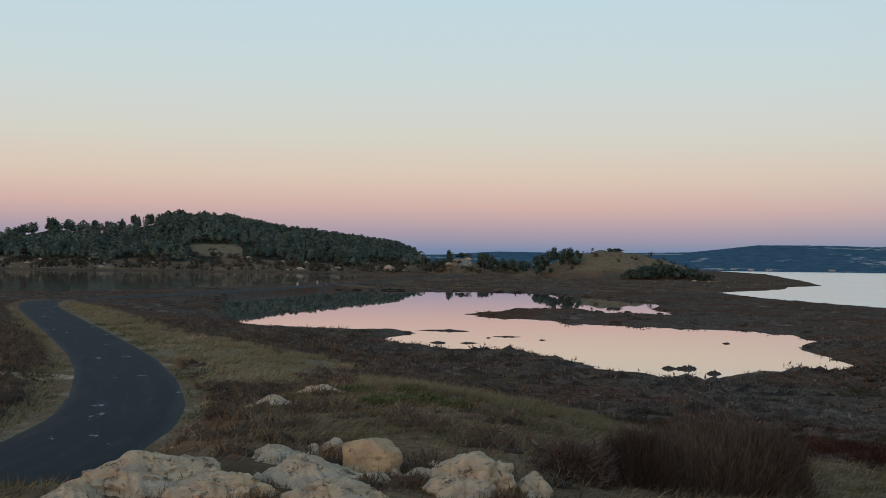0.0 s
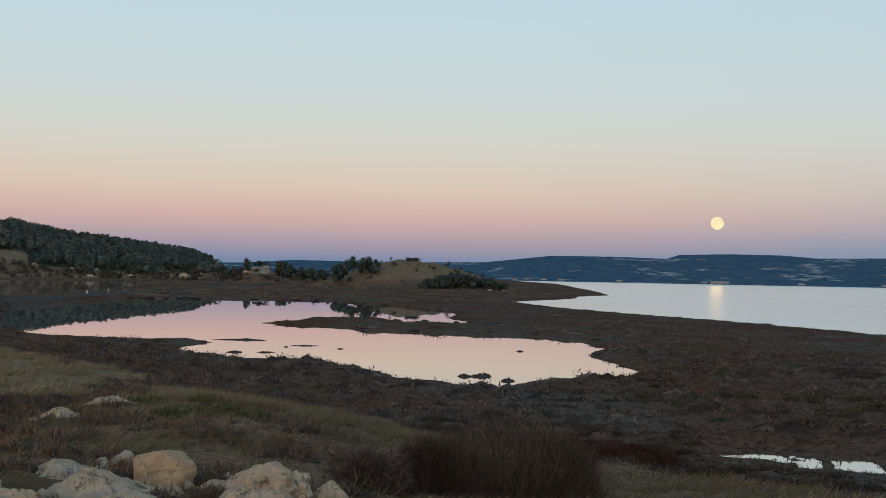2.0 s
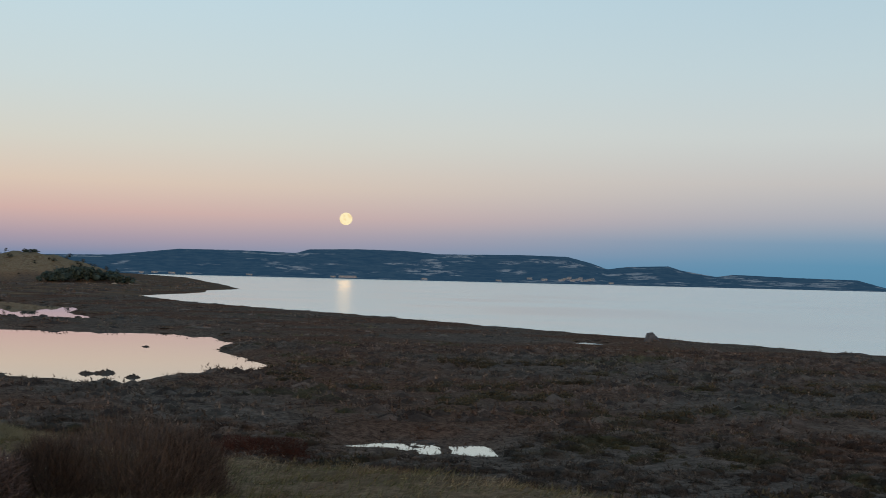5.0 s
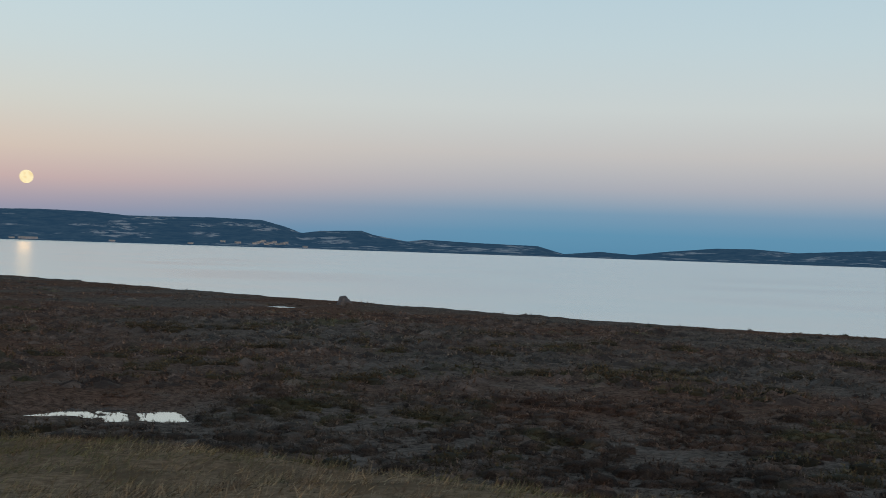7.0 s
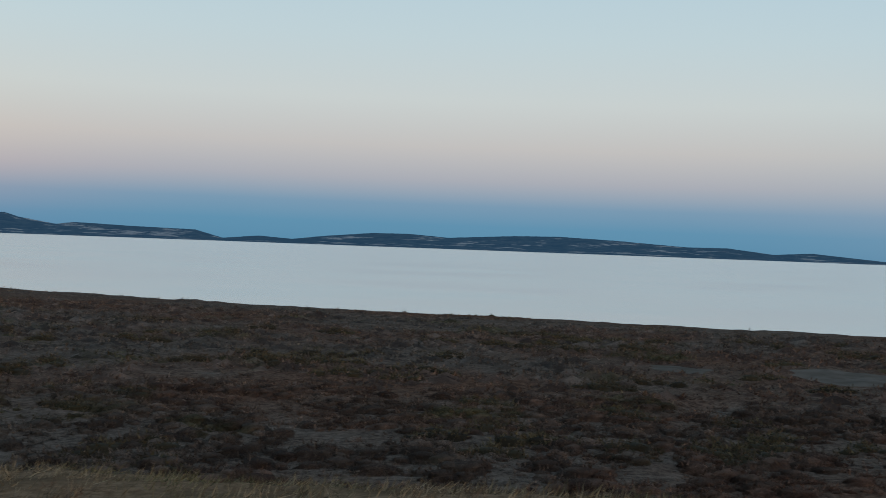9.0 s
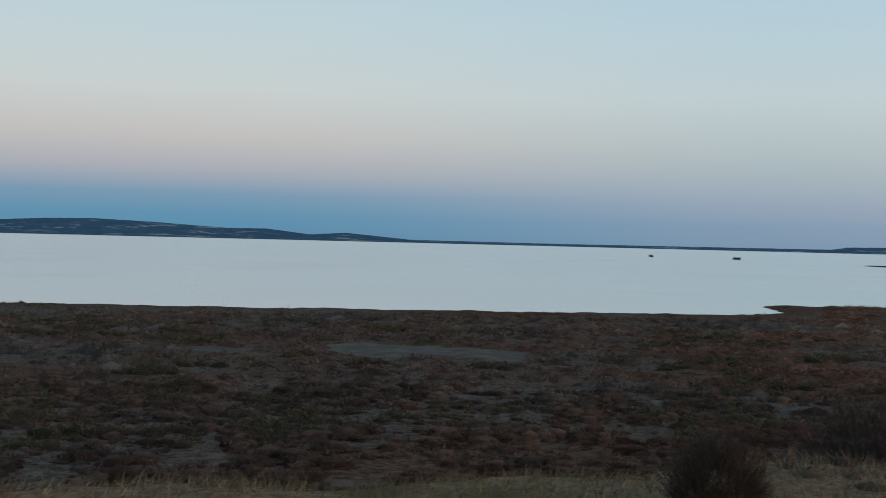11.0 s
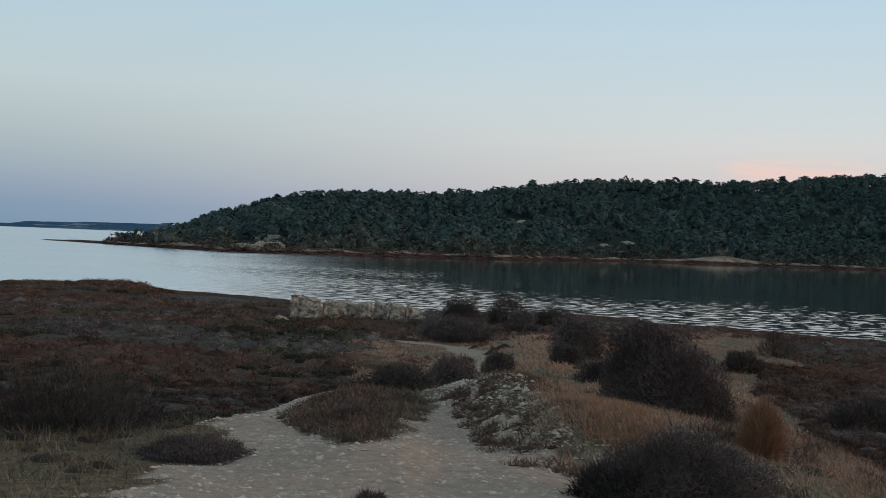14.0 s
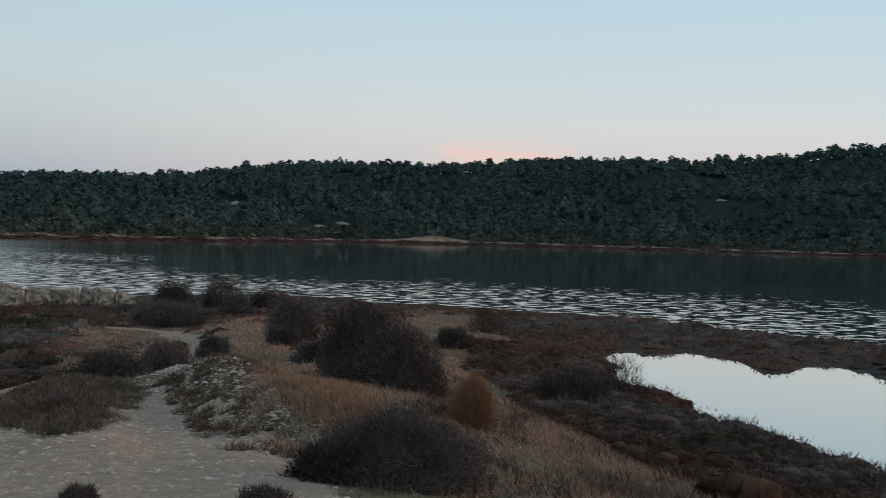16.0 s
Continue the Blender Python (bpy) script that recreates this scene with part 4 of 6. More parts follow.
def clumps(name, x, y, tall, wide, each, length, width, mat, seed, label, category, rings=2, segs=6):
    """Low rounded shrubs, each a cushion with stems standing out of it, all in one mesh."""
    rng = np.random.RandomState(seed)
    z = height(x, y)
    k = len(x)
    d = sphere_points(k * each, rng)
    t_, w_ = np.repeat(tall, each)[:, None], np.repeat(wide, each)[:, None]
    base = np.repeat(np.stack([x, y, z - 0.04], 1), each, 0)
    p = base + d * np.concatenate([w_, w_, t_], 1) * rng.uniform(0.5, 1.0, (k * each, 1))
    size = (np.repeat((tall / np.mean(tall)) ** 0.4, each) * rng.uniform(0.55, 1.45, k * each))[:, None]
    way = d * 0.55 + rng.normal(scale=0.45, size=d.shape) + np.array([0, 0, 0.55])
    way /= np.linalg.norm(way, axis=1, keepdims=True)
    c = np.cross(way, rng.normal(size=d.shape))
    c *= width * size * 0.5 / (np.linalg.norm(c, axis=1, keepdims=True) + 1e-9)
    v = np.stack([p + way * length * size * 0.7, p - way * length * size * 0.3 + c, p - way * length * size * 0.3 - c], 1).reshape(-1, 3)
    f = np.arange(3 * k * each).reshape(-1, 3)
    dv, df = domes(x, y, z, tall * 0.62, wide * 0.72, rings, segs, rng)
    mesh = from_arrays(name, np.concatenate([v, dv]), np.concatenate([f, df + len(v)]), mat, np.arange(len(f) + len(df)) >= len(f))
    mesh.attributes.new("inner_shade", "FLOAT", "POINT").data.foreach_set("value", (np.arange(len(v) + len(dv)) >= len(v)).astype(np.float32))
    return tagged(new(name, mesh), label, category, kind="stuff")


def scatter(n, r0, r1, b0, b1, rng):
    r = np.sqrt(rng.uniform(r0 * r0, r1 * r1, n))
    a = np.radians(rng.uniform(b0, b1, n))
    return r * np.sin(a), r * np.cos(a)


def puddle_distance(x, y):
    return np.min([edge_distance(x, y, p) for p in PUDDLES], 0)


def marsh_places(n, r0, r1, b0, b1, seed, shore=0.25):
    rng = np.random.RandomState(seed)
    x, y = scatter(n, r0, r1, b0, b1, rng)
    keep = (wet(x, y) > np.where(y > 40, 1.3, np.where(x > 48, 4.5, shore))) & (height(x, y) < 3.2) & ((height(x, y) < 1.0) | (np.hypot(x, y) < 200)) & (grass_share(x, y) < 0.45) & (dirt_share(x, y) < 0.3)
    keep &= np.min([edge_distance(x, y, p) for p in MUD], 0) > 0.3
    keep &= edge_distance(x, y, ROAD, False) > 2.9
    r = np.hypot(x, y)
    for ahead in (-2.4, -1.2, 0, 1.1, 2.2):  # low growth before the pools
        keep &= puddle_distance(x * (1 + ahead / r), y * (1 + ahead / r)) > 0.6
    keep &= bare_lane(x, y) < 0.28 + 0.6 * rng.uniform(size=len(x)) ** 1.8
    return x[keep], y[keep], rng


for i, (n, r0, r1, b0, b1, each, tall, wide, length, width, rings, segs) in enumerate((
        (21000, 9, 42, -24, 156, 20, 0.22, 0.27, 0.1, 0.029, 2, 6), (24000, 42, 92, -24, 156, 9, 0.23, 0.42, 0.14, 0.06, 1, 6),
        (7000, 92, 210, -24, 100, 11, 0.2, 0.8, 0.17, 0.08, 1, 5), (2200, 210, 660, -24, 16, 10, 0.34, 2.0, 0.5, 0.22, 1, 5))):
    x, y, rng = marsh_places(n, r0, r1, b0, b1, 40 + i)
    big = np.exp(rng.normal(0, 0.4, len(x))) * (1 + 0.45 * lumps(x, y, 12, 33) + 0.6 * lumps(x, y, 3, 34))
    big = np.clip(big, 0.3, 2.6) * np.where((x > 48) & (y > -8) & (wet(x, y) < 9), 0.5, 1.0)
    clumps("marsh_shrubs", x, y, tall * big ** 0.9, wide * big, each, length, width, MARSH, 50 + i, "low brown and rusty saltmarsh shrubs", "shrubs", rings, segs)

# larger dark mounds of sea-blite among them
rng = np.random.RandomState(190)
x, y = scatter(1500, 17, 75, 20, 120, rng)
keep = (wet(x, y) > 2) & (knoll_share(x, y) < 0.05) & (puddle_distance(x, y) > 2.5) & (np.min([edge_distance(x, y, q) for q in MUD], 0) > 1) & (lumps(x, y, 15, 191) > 0.1)
x, y = x[keep][:230], y[keep][:230]
for dx, dy in ((0, 0), (0.5, 0.25), (-0.45, 0.35), (0.1, -0.5)):
    k = rng.uniform(0.6, 1.2, len(x))
    clumps("dark_mounds", x + dx * k * 1.3, y + dy * k * 1.3, 0.36 * k, 0.55 * k, 70, 0.11, 0.041, SEABLITE, 192 + int(dx * 10), "dark olive mounds of marsh shrub", "shrubs", 2, 7)

# lower growth along the water's edge
rng = np.random.RandomState(60)
x, y = scatter(26000, 40, 260, -20, 156, rng)
w = wet(x, y)
keep = (w > 0.15) & (w < 1.3) & (edge_distance(x, y, ROAD, False) > 3) & ((x < 48) | (w > 0.5))
x, y = x[keep][:3600], y[keep][:3600]
far_ = np.hypot(x, y) / 80
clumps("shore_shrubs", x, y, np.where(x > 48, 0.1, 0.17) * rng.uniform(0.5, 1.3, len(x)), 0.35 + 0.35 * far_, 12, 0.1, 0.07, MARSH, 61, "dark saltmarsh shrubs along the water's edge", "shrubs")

x, y = scatter(6000, 86, 118, 98.6, 106.8, rng)
b_, r = np.degrees(np.arctan2(x, y)), np.hypot(x, y)
mound = np.interp(b_, [98.6, 99.6, 101.5, 104.2, 105.5, 106.6], [0.1, 0.55, 0.5, 0.85, 0.55, 0.1])
keep = (wet(x, y) > 0.8) & (wet(x, y) < 9)
x, y, mound = x[keep][:900], y[keep][:900], mound[keep][:900]
clumps("point_shrubs", x, y, mound * rng.uniform(0.4, 0.8, len(x)), rng.uniform(0.4, 0.8, len(x)), 22, 0.12, 0.05, MARSH, 63, "taller dark saltmarsh shrubs on the point", "shrubs")

x, y = scatter(60000, 26, 45, 10, 85, rng)
d = puddle_distance(x, y)
keep = (d > 0.15) & (d < 3.2) & (knoll_share(x, y) < 0.4)
x, y = x[keep][:900], y[keep][:900]
clumps("puddle_shrubs", x, y, rng.uniform(0.05, 0.11, len(x)), rng.uniform(0.15, 0.35, len(x)), 14, 0.06, 0.03, MARSH, 62, "low dark growth round the puddles", "shrubs")

x, y = scatter(60000, 24, 95, -30, 6, rng)
d = edge_distance(x, y, ROAD, False)
keep = (d > 2.6) & (d < 14) & (wet(x, y) > 1) & (straw_share(x, y) < 0.5) & (knoll_share(x, y) < 0.5) & (lumps(x, y, 4, 45) > -0.7)
x, y = x[keep][:2600], y[keep][:2600]
clumps("roadside_scrub", x, y, rng.uniform(0.12, 0.42, len(x)), rng.uniform(0.2, 0.55, len(x)), 20, 0.16, 0.022, TUSSOCK, 46, "dark brown scrub beside the road and the straw bank", "shrubs", 1, 5)
x, y = scatter(60000, 19, 46, -16, 2, rng)
d = edge_distance(x, y, ROAD, False)
keep = (d > 2.9) & (wet(x, y) > 1) & (straw_share(x, y) < 0.45) & (lumps(x, y, 3, 145) + 0.5 * lumps(x, y, 1.1, 146) > -0.55) & (height(x, y) < 3.2)
x, y = x[keep][:2400], y[keep][:2400]
clumps("hollow_scrub", x, y, rng.uniform(0.08, 0.34, len(x)), rng.uniform(0.15, 0.4, len(x)), 20, 0.12, 0.019, TUSSOCK, 147, "dark brown scrub in the hollow between road and knoll", "shrubs", 2, 6)

x, y = scatter(60000, 20, 56, 128, 158, rng)
d = edge_distance(x, y, POND)
keep = (d > 0.5) & (d < 6) & (wet(x, y) > 0.4) & (lumps(x, y, 5, 51) > -0.6) & (y > -40)
x, y = x[keep][:1300], y[keep][:1300]
clumps("pond_shrubs", x, y, rng.uniform(0.16, 0.52, len(x)), rng.uniform(0.25, 0.6, len(x)), 27, 0.13, 0.023, MARSH, 52, "rounded brown shrubs round the pond", "shrubs", 2, 6)

x, y = scatter(40000, 18, 75, -30, -12, rng)
d = edge_distance(x, y, ROAD, False)
side_x = np.interp(y, [10, 16, 29, 50.5, 66, 92], [-19, -12.2, -8.7, -14.4, -20.2, -31])
keep = (x < side_x - 2.6) & (d > 2.7) & (d < 12) & (dirt_share(x, y) < 0.2)
x, y = x[keep][:1500], y[keep][:1500]
clumps("verge_scrub", x, y, rng.uniform(0.15, 0.6, len(x)), rng.uniform(0.25, 0.6, len(x)), 27, 0.18, 0.023, TUSSOCK, 53, "dark brown scrub on the verge across the road", "shrubs", 2, 6)

x, y = scatter(6000, 9.5, 26, 131, 147, rng)
keep = (knoll_share(x, y) > 0.1) & (lumps(x, y, 2.2, 56) + 0.4 * lumps(x, y, 0.8, 57) > 0.35)
x, y = x[keep][:420], y[keep][:420]
clumps("slope_scrub", x, y, rng.uniform(0.06, 0.22, len(x)), rng.uniform(0.1, 0.3, len(x)), 46, 0.1, 0.012, HEATH, 58, "brown tufted scrub among the tan grass", "shrubs", 2, 6)

x, y = scatter(30000, 8, 19, 117, 131, rng)
keep = (edge_distance(x, y, [(9.2, -6.6), (11.4, -7.7), (13.4, -8.6), (15.4, -9.6)], False) < 0.75) & (lumps(x, y, 1.6, 54) > -0.25)
x, y = x[keep][:620], y[keep][:620]
clumps("crest_scrub", x, y, rng.uniform(0.04, 0.13, len(x)), rng.uniform(0.08, 0.2, len(x)), 40, 0.06, 0.01, HEATH, 55, "low brown scrub on the stony slope", "shrubs", 2, 6)

# rough growth in the fork of the track
FORK = [(16.2, -6.7), (13.8, -5.35), (12.4, -5.15), (11, -4.9), (10.2, -4.75), (10.3, -5.1), (12.3, -6.5), (14.2, -7.8), (16.4, -9.0), (18.2, -8.8)]
rng = np.random.RandomState(180)
x, y = rng.uniform(9.8, 18.5, 9000), rng.uniform(-9.2, -4.5, 9000)
d = edge_distance(x, y, FORK)
keep = (d < -0.04) & (lumps(x, y, 1.6, 181) + 0.6 * lumps(x, y, 0.6, 182) > -0.5)
x, y, d = x[keep][:620], y[keep][:620], d[keep][:620]
clumps("fork_scrub", x, y, rng.uniform(0.05, 0.15, len(x)) * (1 + 0.9 * smooth(0.1, 0.9, -d)), rng.uniform(0.08, 0.2, len(x)), 40, 0.055, 0.013, HEATH, 183, "mottled brown tussocks in the fork of the track", "shrubs", 2, 6)

# brown scrub on the knoll's slopes
rng = np.random.RandomState(64)
x, y = scatter(15000, 9.8, 30, -16, 150, rng)
b_ = np.degrees(np.arctan2(x, y))
keep = (knoll_share(x, y) > 0.1) & (dirt_share(x, y) < 0.1) & (edge_distance(x, y, ROAD, False) > 3.4)
keep &= (lumps(x, y, 4.5, 65) + 0.5 * lumps(x, y, 1.5, 66) + np.where(b_ < 6, 0.7, 0) - np.where((b_ > 15) & (b_ < 92), 0.6, 0) + np.where((b_ > 94) & (b_ < 118), 0.35, 0)) > 0.55
x, y = x[keep][:3300], y[keep][:3300]
clumps("knoll_scrub", x, y, rng.uniform(0.07, 0.24, len(x)), rng.uniform(0.1, 0.3, len(x)), 36, 0.1, 0.0115, TUSSOCK, 67, "low brown scrub on the slopes of the knoll", "shrubs", 2, 6)


def grass_field(name, x, y, each, tall, width, seed, label, mat=None, spread=0.09):
    rng = np.random.RandomState(seed)
    k = len(x) * each
    base = np.repeat(np.stack([x, y, height(x, y) - 0.01], 1), each, 0)
    base[:, :2] += rng.normal(scale=spread, size=(k, 2))
    ways = rng.normal(scale=0.5, size=(k, 3)) + np.array([0.65, -0.1, 0.62])
    v, f = blades(base, ways, tall * rng.uniform(0.4, 1.35, k), width * rng.uniform(0.7, 1.3, k), rng)
    return tagged(new(name, from_arrays(name, v, f, mat or GRASS)), label, "grass", kind="stuff")


rng = np.random.RandomState(70)
x, y = scatter(36000, 7.3, 27, -24, 157, rng)
share = knoll_share(x, y)
keep = (share > 0.3) & (rng.uniform(size=len(x)) < 0.9) & (dirt_share(x, y) < 0.25) & (lumps(x, y, 2.2, 71) > -0.95) & (edge_distance(x, y, ROAD, False) > 3)
x, y = x[keep], y[keep]
grass_field("dry_grass", x, y, 11, 0.125, 0.0088, 72, "matted dry straw-coloured grass on the knoll")
x, y = scatter(40000, 28, 125, -30, 4, rng)
d = edge_distance(x, y, ROAD, False)
keep = (grass_share(x, y) > 0.4) & (d > 2.4) & (wet(x, y) > 0.5)
keep &= (straw_share(x, y) > 0.4) & (lumps(x, y, 6, 68) + 0.6 * lumps(x, y, 2, 69) > -0.5)
grass_field("straw_grass", x[keep][:10500], y[keep][:10500], 9, 0.2, 0.03, 73, "dry yellow grass on the roadside bank", STRAW, 0.14)
keep &= lumps(x, y, 5, 168) + 0.5 * lumps(x, y, 1.6, 169) > 0.35
grass_field("bank_tufts", x[keep][:2600], y[keep][:2600], 22, 0.36, 0.03, 173, "windblown tufts of pale grass on the roadside bank", STRAW, 0.1)
x, y = scatter(60000, 26, 90, -30, -8, rng)
d = edge_distance(x, y, ROAD, False)
across = x < np.interp(y, [10, 16, 29, 50.5, 66, 92], [-19, -12.2, -8.7, -14.4, -20.2, -31])
keep = across & (d > 2.2) & (d < np.where(y < 34, 4.5, 3.4)) & (dirt_share(x, y) < 0.5) & (lumps(x, y, 4, 161) > -0.5)
grass_field("verge_grass", x[keep][:1500], y[keep][:1500], 14, 0.22, 0.02, 163, "olive and straw-coloured grass on the verge across the road", STRAW, 0.14)
keep = (d > 2.1) & (d < 4.2) & (lumps(x, y, 7, 164) > 0.1)
grass_field("verge_herbs", x[keep][:1100], y[keep][:1100], 14, 0.12, 0.03, 165, "green herbs along the road's edge", HERB, 0.16)
x, y = scatter(60000, 24, 84, 112, 150, rng)
keep = (knoll_share(x, y) > 0.12) & (dirt_share(x, y) < 0.3) & (lumps(x, y, 5, 74) > -0.3)
grass_field("dry_grass", x[keep][:10500], y[keep][:10500], 8, 0.15, 0.034, 75, "dry pale grass on the low spur", TAN)
x, y = scatter(40000, 9, 24, 124, 147, rng)
keep = (knoll_share(x, y) > 0.15) & (dirt_share(x, y) < 0.3) & (lumps(x, y, 2.5, 48) + 0.5 * lumps(x, y, 0.9, 49) > -0.6)
grass_field("tan_grass", x[keep][:5200], y[keep][:5200], 18, 0.13, 0.009, 47, "tan dry grass on the slope beside the bushes", TAN, 0.07)

bearing = rng.uniform(-4, 13, 4200)
r = np.interp(bearing, KNOLL[:, 0], KNOLL[:, 1]) - 0.9 + rng.normal(scale=0.55, size=4200)
x, y = r * np.sin(np.radians(bearing)), r * np.cos(np.radians(bearing))
keep = lumps(x, y, 2.4, 176) > -0.4
grass_field("crest_grass", x[keep], y[keep], 16, 0.16, 0.01, 175, "pale windblown grass along the crest of the knoll", STRAW, 0.07)
x, y = scatter(5200, 7.6, 26, -14, 150, rng)
keep = (knoll_share(x, y) > 0.35) & (dirt_share(x, y) < 0.1) & (lumps(x, y, 3.2, 76) > 0.15) & (edge_distance(x, y, ROAD, False) > 3)
grass_field("grass_tufts", x[keep], y[keep], 24, 0.13, 0.007, 77, "taller windblown tufts of dry grass", TUSSOCK, 0.05)
x, y = scatter(30000, 11, 24, 119, 134, rng)
keep = edge_distance(x, y, [(13, -9), (13.7, -10.1), (12.8, -10.1), (9.8, -8.1), (9.4, -7.7), (9.6, -7.3), (10.4, -7.5)]) < 0.1 * lumps(x, y, 1.2, 78)
grass_field("orange_grass", x[keep][:1700], y[keep][:1700], 20, 0.12, 0.011, 79, "orange-brown dry grass on the slope above the track", ORANGE)


# ---- shore under the southern hill ----
def make_bank():
    m, t, p = material("shore_bank", 1.0, spec=0.0)
    up = math_node(t, "ADD", mask(t, "up"), math_node(t, "MULTIPLY", math_node(t, "SUBTRACT", noise_node(t, 0.05, 5.0, 0.65), 0.5), 0.9))
    weed = mix_colour(t, map_range(t, noise_node(t, 0.3, 4.0), 0.35, 0.65), (0.03, 0.016, 0.012), (0.1, 0.052, 0.036))
    sand = mix_colour(t, map_range(t, noise_node(t, 0.2, 5.0, 0.7), 0.35, 0.65), (0.17, 0.115, 0.08), (0.36, 0.26, 0.18))
    c = mix_colour(t, map_range(t, up, 0.42, 0.56), weed, sand)
    c = mix_colour(t, map_range(t, up, 0.85, 1.0), c, (0.07, 0.066, 0.045))
    link(t, c, p.inputs["Base Color"])
    return m


bank_b = np.arange(103.0, 157.5, 0.14)
scan = np.arange(-60.0, 60.0, 0.8)
bank_r = []
for q in bank_b:
    r = float(south_shore(q)) + scan
    d = wet(r * math.sin(radians(q)), r * math.cos(radians(q)))
    inside = np.nonzero(d < 0)[0]
    bank_r.append(r[inside[-1]] if len(inside) else r[0])
bank_r = np.array(bank_r)
tan_high = 1.0 + 0.5 * lumps(bank_b * 10, bank_b * 3, 30, 95) + 2.2 * np.exp(-((bank_b - 132.2) / 1.5) ** 2)
bank_v, bank_up = [], []
for off, z_, u_ in ((-1.5, -0.15, 0.0), (3, 0.35, 0.2), (7, 0.75, 0.42), (12, 0.95, 0.7), (19, 1.05, 0.95), (32, 0.6, 1.2)):
    zz = z_ + (tan_high - 0.6) * min(1.0, max(0.0, (off - 6) / 10)) * (0.4 if off > 20 else 1.0) + 0.1 * lumps(bank_b * 12, bank_b * 5 + off, 8, 96)
    rr_ = bank_r + off * (1 + 0.25 * lumps(bank_b * 8, bank_b * 2, 20, 97))
    bank_v.append(np.stack([rr_ * np.sin(np.radians(bank_b)), rr_ * np.cos(np.radians(bank_b)), zz], 1))
    bank_up.append(np.full(len(bank_b), u_))
k = len(bank_b)
bi = np.arange(6 * k).reshape(6, k)
bank_mesh = from_arrays("beach", np.concatenate(bank_v), np.stack([bi[:-1, :-1], bi[1:, :-1], bi[1:, 1:], bi[:-1, 1:]], -1).reshape(-1, 4), make_bank(), True)
bank_mesh.attributes.new("up", "FLOAT", "POINT").data.foreach_set("value", np.concatenate(bank_up).astype(np.float32))
tagged(new("beach", bank_mesh), "tan shore bank with dark weed below the wooded hill", "beach", kind="structure")


# ---- woods ----
ball = bmesh.new()
bmesh.ops.create_icosphere(ball, subdivisions=1, radius=1.0)
ball.verts.index_update()
BALL_V = np.array([v.co[:] for v in ball.verts])
BALL_F = np.array([[v.index for v in f.verts] for f in ball.faces])
ball.free()


def tree_parts(rng, tall, wide, leaves, leaf, puffs=5, tuft=(0.2, 0.36), loose=0.2):
    """Trunk and crown of an Aleppo pine as arrays: a leaning trunk, uneven tufts of needles and loose sprays round them."""
    lean = rng.normal(scale=0.06, size=2) * tall
    centre = np.stack([rng.normal(scale=loose, size=puffs) * wide + lean[0] * 0.6, rng.normal(scale=loose, size=puffs) * wide + lean[1] * 0.6,
                       tall * rng.uniform(0.3, 0.74, puffs)], 1)
    centre[0] = (lean[0], lean[1], tall * 0.8)
    size = wide * rng.uniform(tuft[0], tuft[1], puffs)
    tufts = []
    for c_, s_ in zip(centre, size):
        a = rng.uniform(0, math.tau)
        q = BALL_V * rng.uniform(0.55, 1.35, (12, 1)) * np.array([1, 1, 1.1])
        tufts.append(np.stack([q[:, 0] * math.cos(a) - q[:, 1] * math.sin(a), q[:, 0] * math.sin(a) + q[:, 1] * math.cos(a), q[:, 2]], 1) * s_ + c_)
    pick = rng.randint(0, puffs, leaves)
    d = sphere_points(leaves, rng, False)
    d[:, 2] += 0.25
    p = centre[pick] + d * (size[pick] * rng.uniform(0.75, 1.25, leaves))[:, None] * np.array([1, 1, 1.1])
    a, c = rng.normal(size=(leaves, 3)), rng.normal(size=(leaves, 3))
    a, c = (q - 0.6 * (q * d).sum(1, keepdims=True) * d for q in (a, c))  # mostly along the crown's surface
    sprays = np.stack([p + a * leaf * 0.5, p + c * leaf * 0.5, p - (a + c) * leaf * 0.4], 1).reshape(-1, 3)
    v = np.concatenate(tufts + [sprays])
    faces = np.concatenate([(np.arange(puffs)[:, None, None] * 12 + BALL_F).reshape(-1, 3), 12 * puffs + np.arange(3 * leaves).reshape(-1, 3)])
    soft = np.arange(len(faces)) < 20 * puffs
    trunk_v, trunk_f = [], []
    lines = [(np.array([0, 0, -0.4]), np.array([lean[0] * 0.8, lean[1] * 0.8, tall * 0.75]), 0.03 * tall)]
    lines += [(np.array([lean[0] * 0.4, lean[1] * 0.4, tall * 0.4]), centre[i], 0.012 * tall) for i in range(1, puffs)]
    for a_, b_, w_ in lines:
        o = len(trunk_v)
        for j in range(5):
            q = math.tau * j / 5
            trunk_v.append(a_ + w_ * np.array([math.cos(q), math.sin(q), 0]))
        for j in range(5):
            q = math.tau * j / 5
            trunk_v.append(b_ + 0.4 * w_ * np.array([math.cos(q), math.sin(q), 0]))
        trunk_f += [(o + j, o + (j + 1) % 5, o + 5 + (j + 1) % 5, o + 5 + j) for j in range(5)]
    return v, faces, soft, np.array(trunk_v), np.array(trunk_f)


